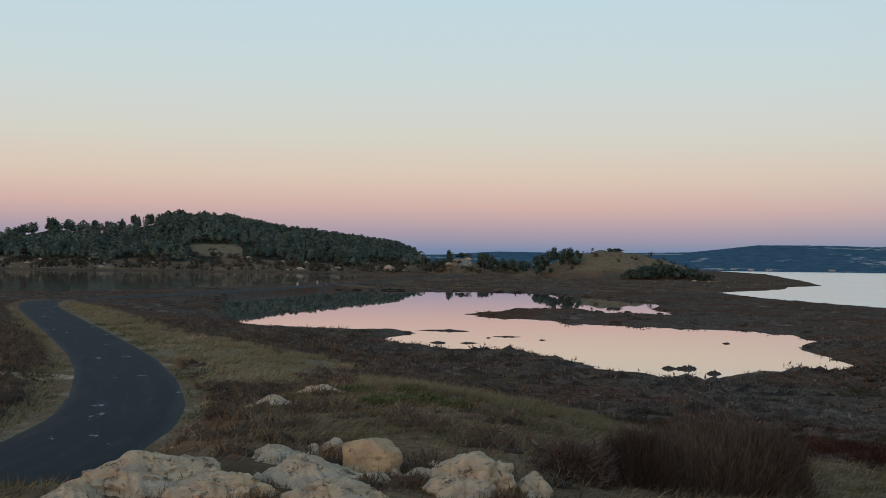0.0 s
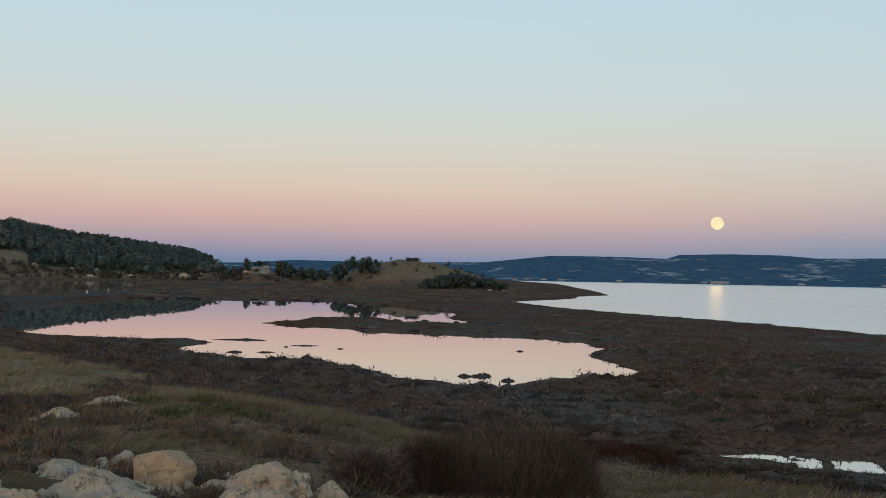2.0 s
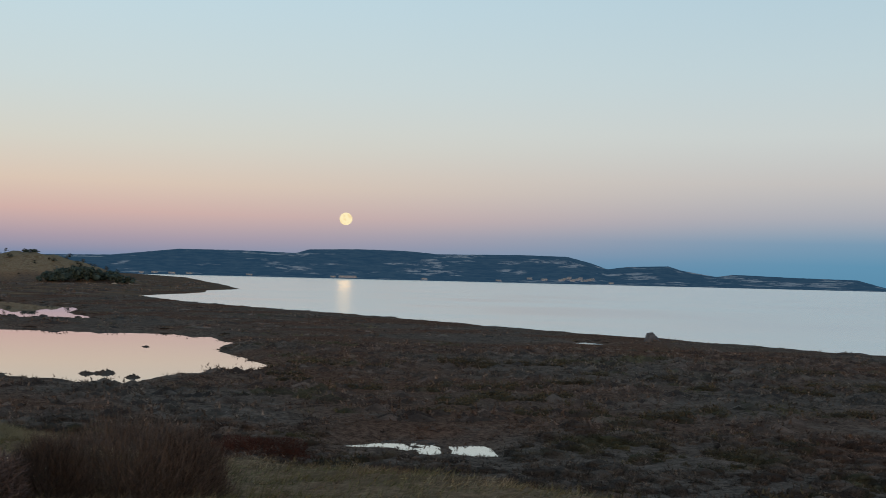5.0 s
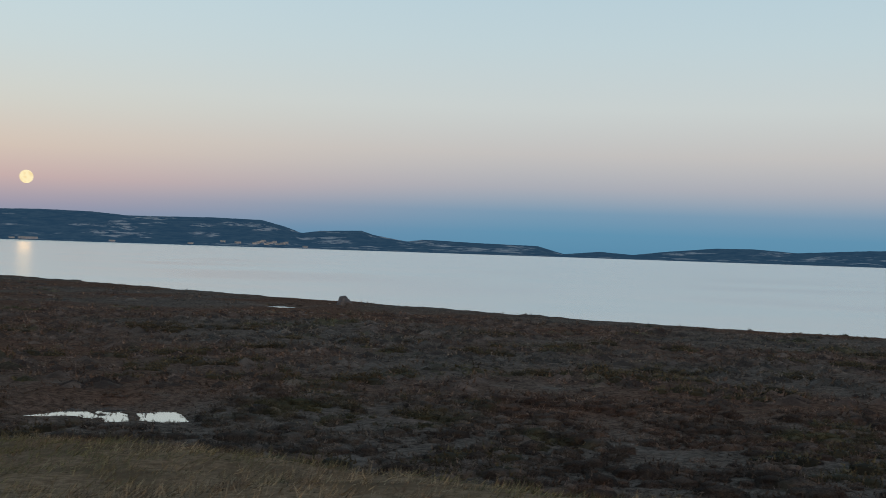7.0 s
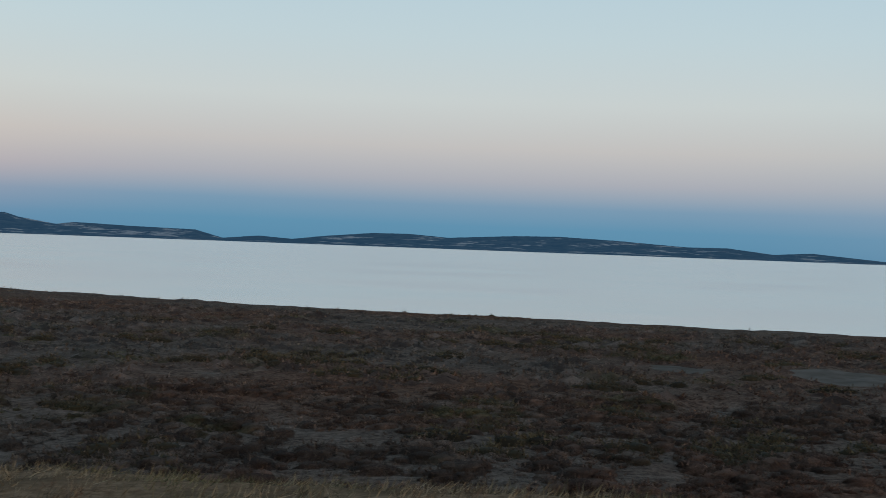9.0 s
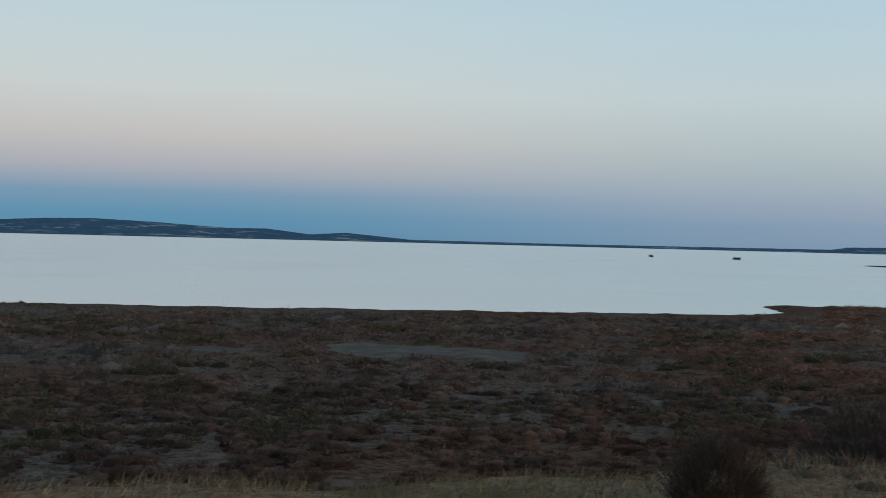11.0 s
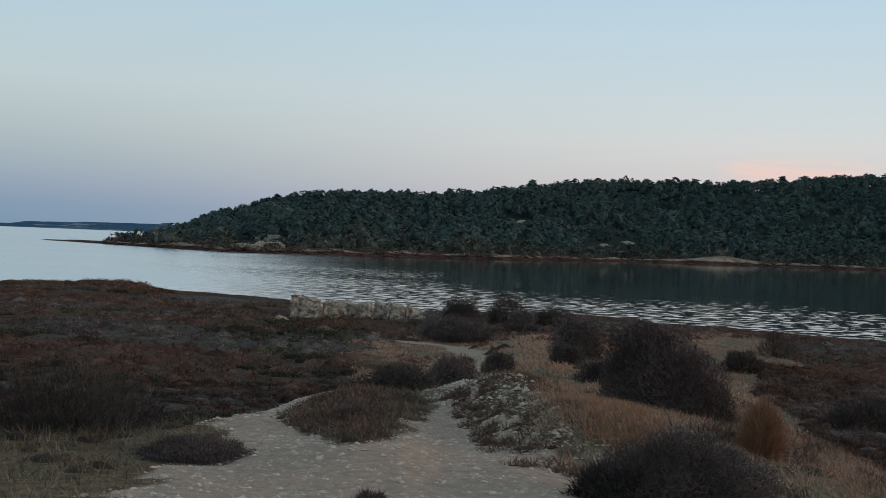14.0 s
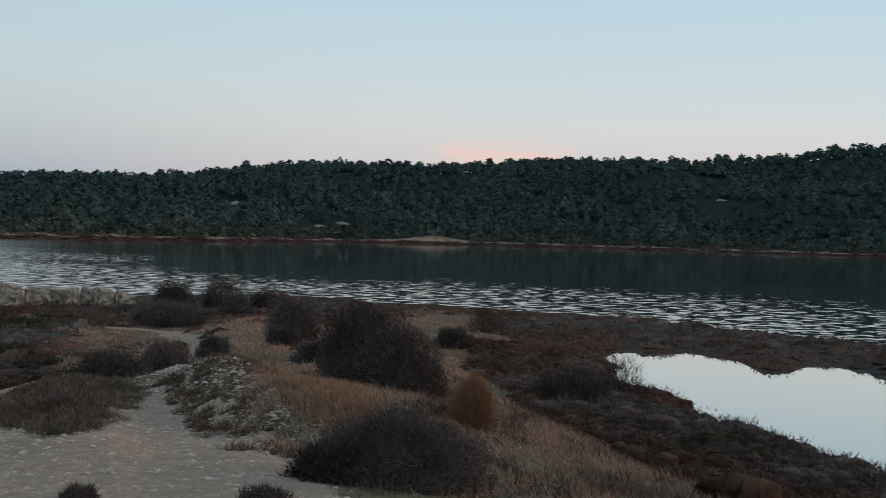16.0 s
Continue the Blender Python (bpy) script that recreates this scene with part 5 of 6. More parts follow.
def far_crown(rng, broad, leaves, leaf):
    """A distant tree one metre high: loose sprays over an uneven egg-shaped crown, and the dense wood inside it."""
    turn, squat, point = rng.uniform(0, math.tau, 3), rng.uniform(0.78, 1.12), rng.uniform(0.15, 0.5)

    def shell(n):
        bulge = 1 + 0.2 * np.sin(6 * n[:, 0] + turn[0]) * np.cos(5 * n[:, 1] + turn[1]) + 0.15 * np.sin(5 * n[:, 2] + turn[2] + 3 * n[:, 0])
        girth = 0.5 * broad * bulge * (1 - point * n[:, 2]) * squat
        return np.stack([n[:, 0] * girth, n[:, 1] * girth, 0.52 + 0.46 * n[:, 2] * (0.7 + 0.3 * bulge)], 1)

    core = (shell(BALL_V) - (0, 0, 0.5)) * (np.array([0.6, 0.6, 0.74]) if broad < 1 else np.array([0.42, 0.42, 0.6])) + (0, 0, 0.46 if broad < 1 else 0.36) + rng.normal(scale=0.03, size=(12, 3))
    d = sphere_points(leaves, rng, False)
    d[:, 2] = np.where(d[:, 2] < -0.55, -d[:, 2], d[:, 2])
    p = shell(d) * np.concatenate([np.full((leaves, 2), 1.0) * rng.uniform(0.72, 1.06, (leaves, 1)), np.ones((leaves, 1))], 1)
    a, c = rng.normal(size=(leaves, 3)), rng.normal(size=(leaves, 3))
    a, c = (q - 0.45 * (q * d).sum(1, keepdims=True) * d for q in (a, c))
    sprays = np.stack([p + a * leaf * 0.5, p + c * leaf * 0.5, p - (a + c) * leaf * 0.35], 1).reshape(-1, 3)
    faces = np.concatenate([BALL_F, 12 + np.arange(3 * leaves).reshape(-1, 3)])
    return np.concatenate([core, sprays]), faces, np.arange(len(faces)) < len(BALL_F)


def wood(name, x, y, tall, leaves, leaf, seed, label, mat=PINE_LEAF, broad=0.8):
    rng = np.random.RandomState(seed)
    models = [far_crown(rng, broad, leaves, leaf) for _ in range(24)]
    z = height(x, y)
    vs, fs, soft, count = [], [], [], 0
    for i in range(len(x)):
        v, f, s = models[i % 24]
        a = rng.uniform(0, math.tau)
        turn = np.array([[math.cos(a), -math.sin(a), 0], [math.sin(a), math.cos(a), 0], [0, 0, 1]])
        vs.append(v @ turn.T * (tall[i] * np.array([rng.uniform(0.85, 1.15), rng.uniform(0.85, 1.15), 1])) + (x[i], y[i], z[i]))
        fs.append(f + count)
        soft.append(s)
        count += len(v)
    mesh = from_arrays(name, np.concatenate(vs), np.concatenate(fs), mat, np.concatenate(soft))
    shade = np.clip(0.45 + 0.3 * lumps(x, y, 120, seed) + 0.2 * lumps(x, y, 38, seed + 1) + rng.uniform(-0.22, 0.22, len(x)), 0, 1)
    tone = np.repeat(shade, [len(q) for q in vs])  # each tree's own shade of green
    mesh.attributes.new("tone", "FLOAT", "POINT").data.foreach_set("value", tone.astype(np.float32))
    return tagged(new(name, mesh), label, "pine wood", kind="stuff")


rng = np.random.RandomState(80)
x, y = scatter(6400, 690, 985, -32, -1, rng)
keep = (height(x, y) > 5.5 + 4 * lumps(x, y, 60, 81)) & (lumps(x, y, 45, 82) > -1.1)
b_ = np.degrees(np.arctan2(x, y))
keep &= ~((np.abs(b_ + 10.7) < 1.5) & (np.hypot(x, y) < 776))
keep &= ~((b_ < -13.6) & (np.hypot(x, y) > 790) & (rng.uniform(size=len(x)) > 0.16))  # open ridge with single trees
x, y = x[keep][:2200], y[keep][:2200]
wood("pine_wood", x, y, rng.uniform(4.2, 8.6, len(x)), 56, 0.18, 83, "dark pine wood covering the northern hill", broad=0.78)
bearing = rng.uniform(104.8, 157, 20000)
shore = south_shore(bearing)
r = shore + 26 + 370 * rng.uniform(0, 1, 20000) ** 0.95
x, y = r * np.sin(np.radians(bearing)), r * np.cos(np.radians(bearing))
keep = (height(x, y) > 2.4) & (lumps(x, y, 70, 84) > -1.7)
for b_, r_ in ((122.0, 576), (122.9, 584), (127.9, 598), (126.8, 568), (146.0, 745), (111.3, 388), (110.6, 388), (109.9, 388)):  # bare rock among the trees
    keep &= ~((np.abs(bearing - b_) * r_ * 0.0175 < 7) & (r > r_ - 45) & (r < r_ + 5))
x, y = x[keep][:4700], y[keep][:4700]
wood("pine_wood", x, y, np.clip(6.1 * np.exp(rng.normal(0, 0.24, len(x))), 3, 8.8) * (1 + 0.2 * lumps(x, y, 55, 90)) * np.interp(np.degrees(np.arctan2(x, y)), [105, 107, 113], [0.42, 0.6, 1.0]), 58, 0.205, 85, "dense dark pine wood on the southern hill", broad=0.84)
# scrub at the foot of the southern hill
bearing = rng.uniform(103.6, 157, 1900)
r = south_shore(bearing) + rng.uniform(14, 60, 1900)
x, y = r * np.sin(np.radians(bearing)), r * np.cos(np.radians(bearing))
keep = ~((bearing > 109.0) & (bearing < 112.0) & (r < 392)) & (height(x, y) > 0.3) & ((lumps(x, y, 50, 86) + (r - south_shore(bearing)) / 30) > 0.3)
x, y = x[keep], y[keep]
wood("shore_scrub", x, y, rng.gamma(4.0, 0.62, len(x)) + 0.3, 36, 0.25, 87, "grey-green scrub at the foot of the hill", GREY_SCRUB, 1.4)
bearing = rng.uniform(103.2, 157, 1500)
r = np.interp(bearing, bank_b, bank_r) + rng.uniform(3, 24, 1500)
x, y = r * np.sin(np.radians(bearing)), r * np.cos(np.radians(bearing))
keep = (lumps(x, y, 16, 186) + 0.5 * lumps(x, y, 5, 187) > -0.1) & (np.abs(bearing - 132.2) > 1.3)
x, y = x[keep], y[keep]
wood("bank_scrub", x, y, rng.gamma(3.0, 0.27, len(x)) + 0.55, 34, 0.3, 188, "rusty brown scrub along the bank of the far shore", BANK_SCRUB, 2.2)
# scrub at the foot of the northern hill and on the low ground beyond the lagoon
x, y = scatter(5200, 560, 790, -30, 4, rng)
keep = (height(x, y) > 0.6) & (wet(x, y) > 6) & (lumps(x, y, 40, 88) > -0.25) & (straw_share(x, y) < 0.4)
x, y = x[keep][:1500], y[keep][:1500]
wood("hill_scrub", x, y, rng.gamma(3.0, 0.55, len(x)) + 0.3, 36, 0.25, 89, "dark scrub at the foot of the northern hill", OLIVE, 1.6)


x, y = scatter(700, 470, 560, 5.6, 12.6, rng)
keep = (height(x, y) > 1.2) & (lumps(x, y, 14, 91) > 0.35)
x, y = x[keep][:70], y[keep][:70]
wood("hill_scrub", x, y, rng.uniform(0.7, 2.0, len(x)), 60, 0.2, 92, "scattered dark scrub on the low hill by the lagoon", OLIVE, 1.6)


# ---- single trees and bushes ----
def part(name, mesh, parent, label=""):
    ob = new(name, mesh)
    ob.parent = parent
    if label:
        ob["label"] = label
    return ob


def pine_tree(seed, leaves=1700, leaf=0.075, broad=0.95):
    """A pine one metre high, to be copied at any size."""
    rng = np.random.RandomState(seed)
    v, f, soft, tv, tf = tree_parts(rng, 1.0, broad, leaves, leaf, 26, (0.08, 0.15), 0.23)
    root = new("pine_tree")
    part("trunk", from_arrays("trunk", tv, tf, BARK, True), root)
    part("crown", from_arrays("crown", v, f, PINE_LEAF, soft), root)
    return root


def stand(root, x, y, tall, wide=None, turn=0.0, sink=0.1):
    root.matrix_basis = pose(x, y, drop(x, y) - sink, 0, 0, turn) @ Matrix.Diagonal((wide or tall, wide or tall, tall, 1))
    return root


pines = [tagged(pine_tree(90 + i), "round-crowned dark green pine tree", "tree", "pines on the hills") for i in range(4)]
rng = random.Random(5)
# bearing, distance, height, width
ridge_pines = [
    (-18.3, 860, 11.2, 9), (-17.6, 870, 7.3, 6), (-16.4, 880, 9.7, 5), (-15.9, 880, 9.0, 5), (-15.2, 885, 10.0, 5), (-14.6, 885, 11.3, 8), (-13.9, 885, 9.7, 6), (-19.6, 850, 10.0, 6), (-19.9, 845, 9.7, 6),
    (-7.6, 735, 8.7, 5), (-7.1, 738, 8.6, 6), (-5.9, 728, 10.5, 6), (-5.2, 735, 10.1, 7), (-4.9, 720, 9.6, 6), (-12.6, 890, 10.7, 7), (-11.4, 895, 10.4, 7), (-10.2, 895, 9.7, 7), (-8.8, 895, 9.2, 7),
]
shore_pines = [
    (4.75, 490, 10.1, 9.5), (6.0, 497, 8.2, 10), (5.35, 520, 7.6, 6), (8.05, 520, 2.0, 2.6), (8.4, 519, 2.0, 4.5), (9.0, 474, 4.8, 6.5), (9.6, 472, 6.6, 7.5), (10.1, 474, 7.6, 7), (10.5, 476, 7.2, 7.5),
    (10.9, 478, 6.6, 7.5), (11.3, 480, 5.6, 7), (11.75, 482, 5.0, 6.5), (12.2, 476, 4.2, 6), (12.6, 478, 3.4, 5), (0.9, 640, 3.5, 6), (0.3, 632, 8.6, 4), (1.9, 650, 8.3, 8), (2.4, 648, 7.7, 8),
    (2.9, 652, 6.7, 7), (3.4, 640, 9.0, 7), (3.9, 645, 7.7, 6),
]
edge_pines = [
    (-0.9, 690, 6.9, 6), (-0.3, 680, 9.4, 7), (0, 660, 8.6, 7), (104.1, 430, 4.2, 8), (138.9, 885, 9.6, 7), (139.3, 885, 8.2, 6), (140.2, 890, 7.1, 7), (121.8, 735, 6.7, 7), (125, 775, 6.2, 7),
    (151.2, 940, 9.0, 8), (152.4, 945, 8.6, 8), (108.2, 655, 6.6, 6), (110.6, 665, 6.6, 7),
]
lone = ridge_pines + shore_pines + edge_pines
for i, (b_, r_, tall, wide) in enumerate(lone):
    x, y = at(b_, r_)
    root = pines[i] if i < 4 else copy_thing(pines[i % 4], Matrix())
    stand(root, x, y, tall * 1.12, wide, rng.uniform(0, 360), (0.42 if tall < 3 else 0.15) * tall)


def shoulder(d):
    """How far a rounded crown reaches beyond a plain dome in each direction."""
    return (np.hypot(d[:, 0], d[:, 1]) ** 2.25 + np.abs(d[:, 2]) ** 2.25).reshape(-1, 1) ** (-1 / 2.25)


def bush(name, w, h, seed, leaves, leaf, mat, label, category="bush", stems=120, lean=(0.0, 0.0), leaf_wide=0.12, droop=0.35, twig=0.004, start=0.35, core=None):
    """A shrub: many thin stems from the root and leaves or twigs over a rounded, uneven crown."""
    rng = np.random.RandomState(seed)
    root = new(name)
    d = sphere_points(stems, rng)
    uneven = 1 + 0.22 * np.sin(d[:, :1] * 5 + seed) * np.cos(d[:, 1:2] * 4 + seed)
    solid = mat in (DARK_LEAF, TUSSOCK) or name in ("dark_bush", "brown_bush") if core is None else core
    ends = d * (shoulder(d) if solid else 1.0) * np.array([w / 2, w / 2, h]) * uneven * rng.uniform(0.6, 1.05, (stems, 1)) + np.array([lean[0], lean[1], 0]) * (d[:, 2:] ** 1.5)
    roots = rng.normal(scale=0.06 * w, size=(stems, 3)) * np.array([1, 1, 0])
    v, f = blades(roots - np.array([0, 0, 0.06]), ends - roots, np.linalg.norm(ends - roots, axis=1), np.full(stems, twig * 2), rng)
    part("branchwork", from_arrays("branchwork", v, f, BARK if mat != RUST else RUST), root)
    leaves = int(leaves * (1.5 if leaves < 9000 else 1))
    d = sphere_points(leaves, rng)
    uneven = 1 + 0.1 * np.sin(d[:, :1] * 6 + seed) * np.cos(d[:, 1:2] * 5 + seed * 2) + 0.08 * np.sin(d[:, 2:] * 11 + d[:, :1] * 9)
    k = rng.uniform(start, 1.0, (leaves, 1)) ** 0.5
    p = d * (shoulder(d) if solid else 1.0) * np.array([w / 2, w / 2, h]) * uneven * k + np.array([lean[0], lean[1], 0]) * (np.maximum(d[:, 2:], 0) * k) ** 1.5
    if solid:  # a dark shell that paints the shade in the crown's dense inside
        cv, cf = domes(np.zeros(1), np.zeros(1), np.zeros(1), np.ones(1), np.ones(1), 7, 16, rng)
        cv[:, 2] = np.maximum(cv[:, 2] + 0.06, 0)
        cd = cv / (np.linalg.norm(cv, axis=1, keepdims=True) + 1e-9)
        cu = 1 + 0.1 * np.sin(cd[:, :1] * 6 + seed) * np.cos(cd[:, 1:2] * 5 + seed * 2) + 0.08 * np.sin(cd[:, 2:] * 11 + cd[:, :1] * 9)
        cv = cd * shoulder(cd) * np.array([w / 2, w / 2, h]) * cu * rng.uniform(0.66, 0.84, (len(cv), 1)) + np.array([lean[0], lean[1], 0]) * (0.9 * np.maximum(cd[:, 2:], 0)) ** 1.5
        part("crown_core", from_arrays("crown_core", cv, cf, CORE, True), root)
    ways = d * (0.4 if solid else 0.8) + rng.normal(scale=0.5, size=(leaves, 3)) + np.array([lean[0], lean[1], droop])
    size = leaf * rng.uniform(0.5, 1.5, leaves)
    v, f = blades(p, ways, size, size * leaf_wide, rng)
    part("foliage", from_arrays("foliage", v, f, mat), root)
    return tagged(root, label, category)


def bush_at(b_, r_, *a, turn=0.0, sink=0.04, **k):
    root = bush(*a, **k)
    x, y = at(b_, r_)
    root.matrix_basis = pose(x, y, drop(x, y) - sink, 0, 0, turn)
    return root


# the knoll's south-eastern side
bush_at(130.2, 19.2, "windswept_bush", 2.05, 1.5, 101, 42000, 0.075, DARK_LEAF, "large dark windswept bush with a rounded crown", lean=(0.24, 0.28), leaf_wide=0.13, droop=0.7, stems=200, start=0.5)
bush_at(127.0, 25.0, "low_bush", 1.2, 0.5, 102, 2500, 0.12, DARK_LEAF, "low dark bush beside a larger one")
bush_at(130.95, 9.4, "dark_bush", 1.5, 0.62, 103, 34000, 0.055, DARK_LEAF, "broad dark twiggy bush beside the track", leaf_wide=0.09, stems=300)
bush_at(127.9, 9.3, "dark_bush", 0.8, 0.3, 104, 4000, 0.07, TWIG, "small dark twiggy bush beside the track", leaf_wide=0.12)
bush_at(134.5, 12.4, "grass_tuft", 0.31, 0.45, 105, 5200, 0.17, RUST, "upright rust-orange dry grass tuft", "tuft", droop=1.3, leaf_wide=0.04)
bush_at(125.7, 34.5, "round_bush", 1.75, 1.35, 106, 12000, 0.1, DARK_LEAF, "dark round bush on the low spur")
bush_at(125.3, 30.0, "low_bush", 0.9, 0.5, 107, 2200, 0.11, DARK_LEAF, "low dark bush on the low spur")
bush_at(120.1, 72.0, "round_bush", 2.7, 1.8, 108, 8900, 0.15, DARK_LEAF, "dark round bush near the shore")
bush_at(119.9, 62.0, "spreading_bush", 4.0, 1.3, 109, 8900, 0.15, DARK_LEAF, "wide spreading dark bush near the shore")
bush_at(123.0, 70.0, "round_bush", 1.9, 1.2, 110, 4000, 0.22, DARK_LEAF, "dark round bush near the shore")
bush_at(122.3, 76.0, "bare_bush", 2.6, 2.0, 111, 2600, 0.3, TWIG, "bare grey branching shrub near the shore", leaf_wide=0.07, twig=0.03)
bush_at(124.6, 76.0, "bare_bush", 3.0, 1.2, 112, 2600, 0.28, TWIG, "bare grey shrub near the shore", leaf_wide=0.08, twig=0.02)
bush_at(119.8, 24.0, "round_bush", 1.15, 0.6, 113, 5000, 0.09, DARK_LEAF, "dark bush at the edge of the track")
bush_at(117.4, 21.6, "brown_bush", 1.35, 0.55, 114, 5500, 0.09, TWIG, "mottled brown bush at the edge of the track")
bush_at(122.0, 26.5, "round_bush", 0.8, 0.5, 115, 2600, 0.1, DARK_LEAF, "small dark bush at the edge of the track")
bush_at(115.0, 14.2, "dwarf_bush", 0.42, 0.22, 139, 2200, 0.05, DARK_LEAF, "small dark bush in the fork of the track", stems=40)
bush_at(107.7, 11.4, "low_bush", 1.1, 0.24, 118, 8000, 0.05, DARK_LEAF, "low dark bush at the edge of the track")
bush_at(116.0, 8.45, "dwarf_bush", 0.27, 0.13, 119, 1600, 0.05, DARK_LEAF, "tiny dark bush on the bare track", stems=40)
bush_at(124.6, 8.0, "dwarf_bush", 0.4, 0.16, 120, 1800, 0.05, DARK_LEAF, "tiny dark bush on the bare track", stems=40)
bush_at(94.1, 8.7, "twiggy_bush", 0.74, 0.55, 121, 5200, 0.11, TWIG, "upright grey twiggy bush in the grass", leaf_wide=0.035, droop=0.9, stems=200)
bush_at(101.8, 27.0, "bare_bush", 5.0, 2.2, 122, 16000, 0.26, TWIG, "wide bare thicket at the foot of the knoll", leaf_wide=0.04, droop=0.9, stems=520, start=0.15)
bush_at(105.5, 26.0, "bare_bush", 2.2, 0.9, 123, 5000, 0.2, TWIG, "low bare thicket at the foot of the knoll", leaf_wide=0.07, droop=0.7)
bush_at(12.6, 12.4, "bare_bush", 2.0, 0.8, 124, 7000, 0.16, TWIG, "tall bare thicket of thin stems", leaf_wide=0.03, droop=1.1, stems=500, start=0.1)
bush_at(15.3, 12.6, "bare_bush", 0.95, 0.66, 125, 4500, 0.15, TWIG, "bare thicket of thin stems", leaf_wide=0.045, droop=1.2, stems=300)
bush_at(9.4, 12.0, "bare_bush", 0.8, 0.55, 126, 3600, 0.14, TWIG, "bare thicket of thin stems", leaf_wide=0.045, droop=1.2, stems=240)
bush_at(6.6, 11.4, "dark_bush", 0.75, 0.34, 127, 3000, 0.1, DARK_LEAF, "low dark bush among the rocks", leaf_wide=0.12)
bush_at(18.6, 33.5, "maroon_shrub", 3.6, 0.5, 128, 9000, 0.1, MAROON, "dark maroon shrub at the edge of the marsh")
bush_at(139.2, 38.0, "bare_bush", 2.8, 0.9, 129, 3200, 0.2, TWIG, "bare grey bush beside the pond", leaf_wide=0.06, droop=0.7, stems=260)
bush_at(141.6, 39.5, "bare_bush", 1.5, 1.2, 130, 500, 0.3, TWIG, "bare forked shrub at the pond's edge", leaf_wide=0.05, droop=0.9, stems=60, twig=0.02)
bush_at(133.5, 53.0, "round_bush", 1.8, 0.9, 131, 3000, 0.2, TWIG, "brown bush on the marsh")
bush_at(135.0, 62.0, "bare_bush", 1.9, 1.4, 132, 1200, 0.3, TWIG, "thin bare shrub on the marsh", leaf_wide=0.05, droop=0.9, twig=0.02)
for b_, r_, w_, seed_ in ((-4.2, 18.6, 0.7, 133), (-2.4, 17.2, 0.9, 134), (-0.8, 18.2, 0.7, 135), (-3.2, 16.4, 0.6, 141), (0.6, 16.8, 0.55, 142), (-1.6, 19.2, 0.6, 143)):
    bush_at(b_, r_, "herb_patch", w_, 0.13, seed_, 1500, 0.045, HERB, "flat patch of small green herbs on the crest", "herbs", stems=20, leaf_wide=0.5, droop=0.1)


# ---- rocks ----
def rock_mesh(name, w, d, h, seed, jag=0.22, level=5, boxy=2.6, fret=1.0):
    bm = bmesh.new()
    bmesh.ops.create_icosphere(bm, subdivisions=level, radius=1.0)
    off = Vector((seed * 3.1, seed * 1.7, seed * 0.9))
    cuts = [Vector((math.sin(seed + i * 2.4), math.cos(seed * 1.3 + i * 1.9), 0.9 * math.sin(seed * 0.7 + i * 1.3) + 0.3)).normalized() for i in range(16)]
    for v in bm.verts:
        n = v.co.normalized()
        k = 1.0 / (abs(n.x) ** boxy + abs(n.y) ** boxy + abs(n.z) ** boxy) ** (1 / boxy)
        for i, a in enumerate(cuts):  # flat broken faces
            lim, q = 0.68 + 0.16 * math.sin(seed * 2 + i * 3.3), n.dot(a)
            if q > lim:
                k = min(k, (lim + 0.12 * (boxy - 2)) / q)
        k += jag * 0.42 * noise.fractal(n * 1.1 + off, 1.0, 2.0, 3)
        (near_1, near_2, *_), _ = noise.voronoi(n * 1.9 + off)
        k -= 0.07 * max(0.0, 1 - (near_2 - near_1) / 0.08)  # cracks
        k += fret * (0.04 * noise.ridged_multi_fractal(n * 2.4 + off, 0.9, 2.1, 4, 0.9, 2.0) - 0.036 + 0.03 * noise.fractal(n * 4.5 - off, 0.9, 2.2, 4))
        k += fret * 0.014 * noise.fractal(n * 12 + off, 0.8, 2.1, 4)
        co = n * k
        co.z = max(co.z, -0.35)
        v.co = (co.x * w / 2, co.y * d / 2, (co.z + 0.35) * h / 1.3)
    for f in bm.faces:
        f.smooth = True
    mesh = bpy.data.meshes.new(name)
    bm.to_mesh(mesh)
    bm.free()
    mesh.materials.append(LIMESTONE)
    return mesh


def rock(name, b_, r_, w, d, h, seed, label, turn=0.0, sink=0.06, jag=0.22, group="", boxy=2.6, fret=1.0):
    ob = new(name, rock_mesh(name, w, d, h, seed, jag, 5 if r_ < 30 and w > 0.7 else (4 if r_ < 120 and w > 0.3 else 3), boxy, fret))
    x, y = at(b_, r_)
    ob.matrix_basis = pose(x, y, drop(x, y) - sink, 0, 0, turn - b_)
    return tagged(ob, label, "rock", group)


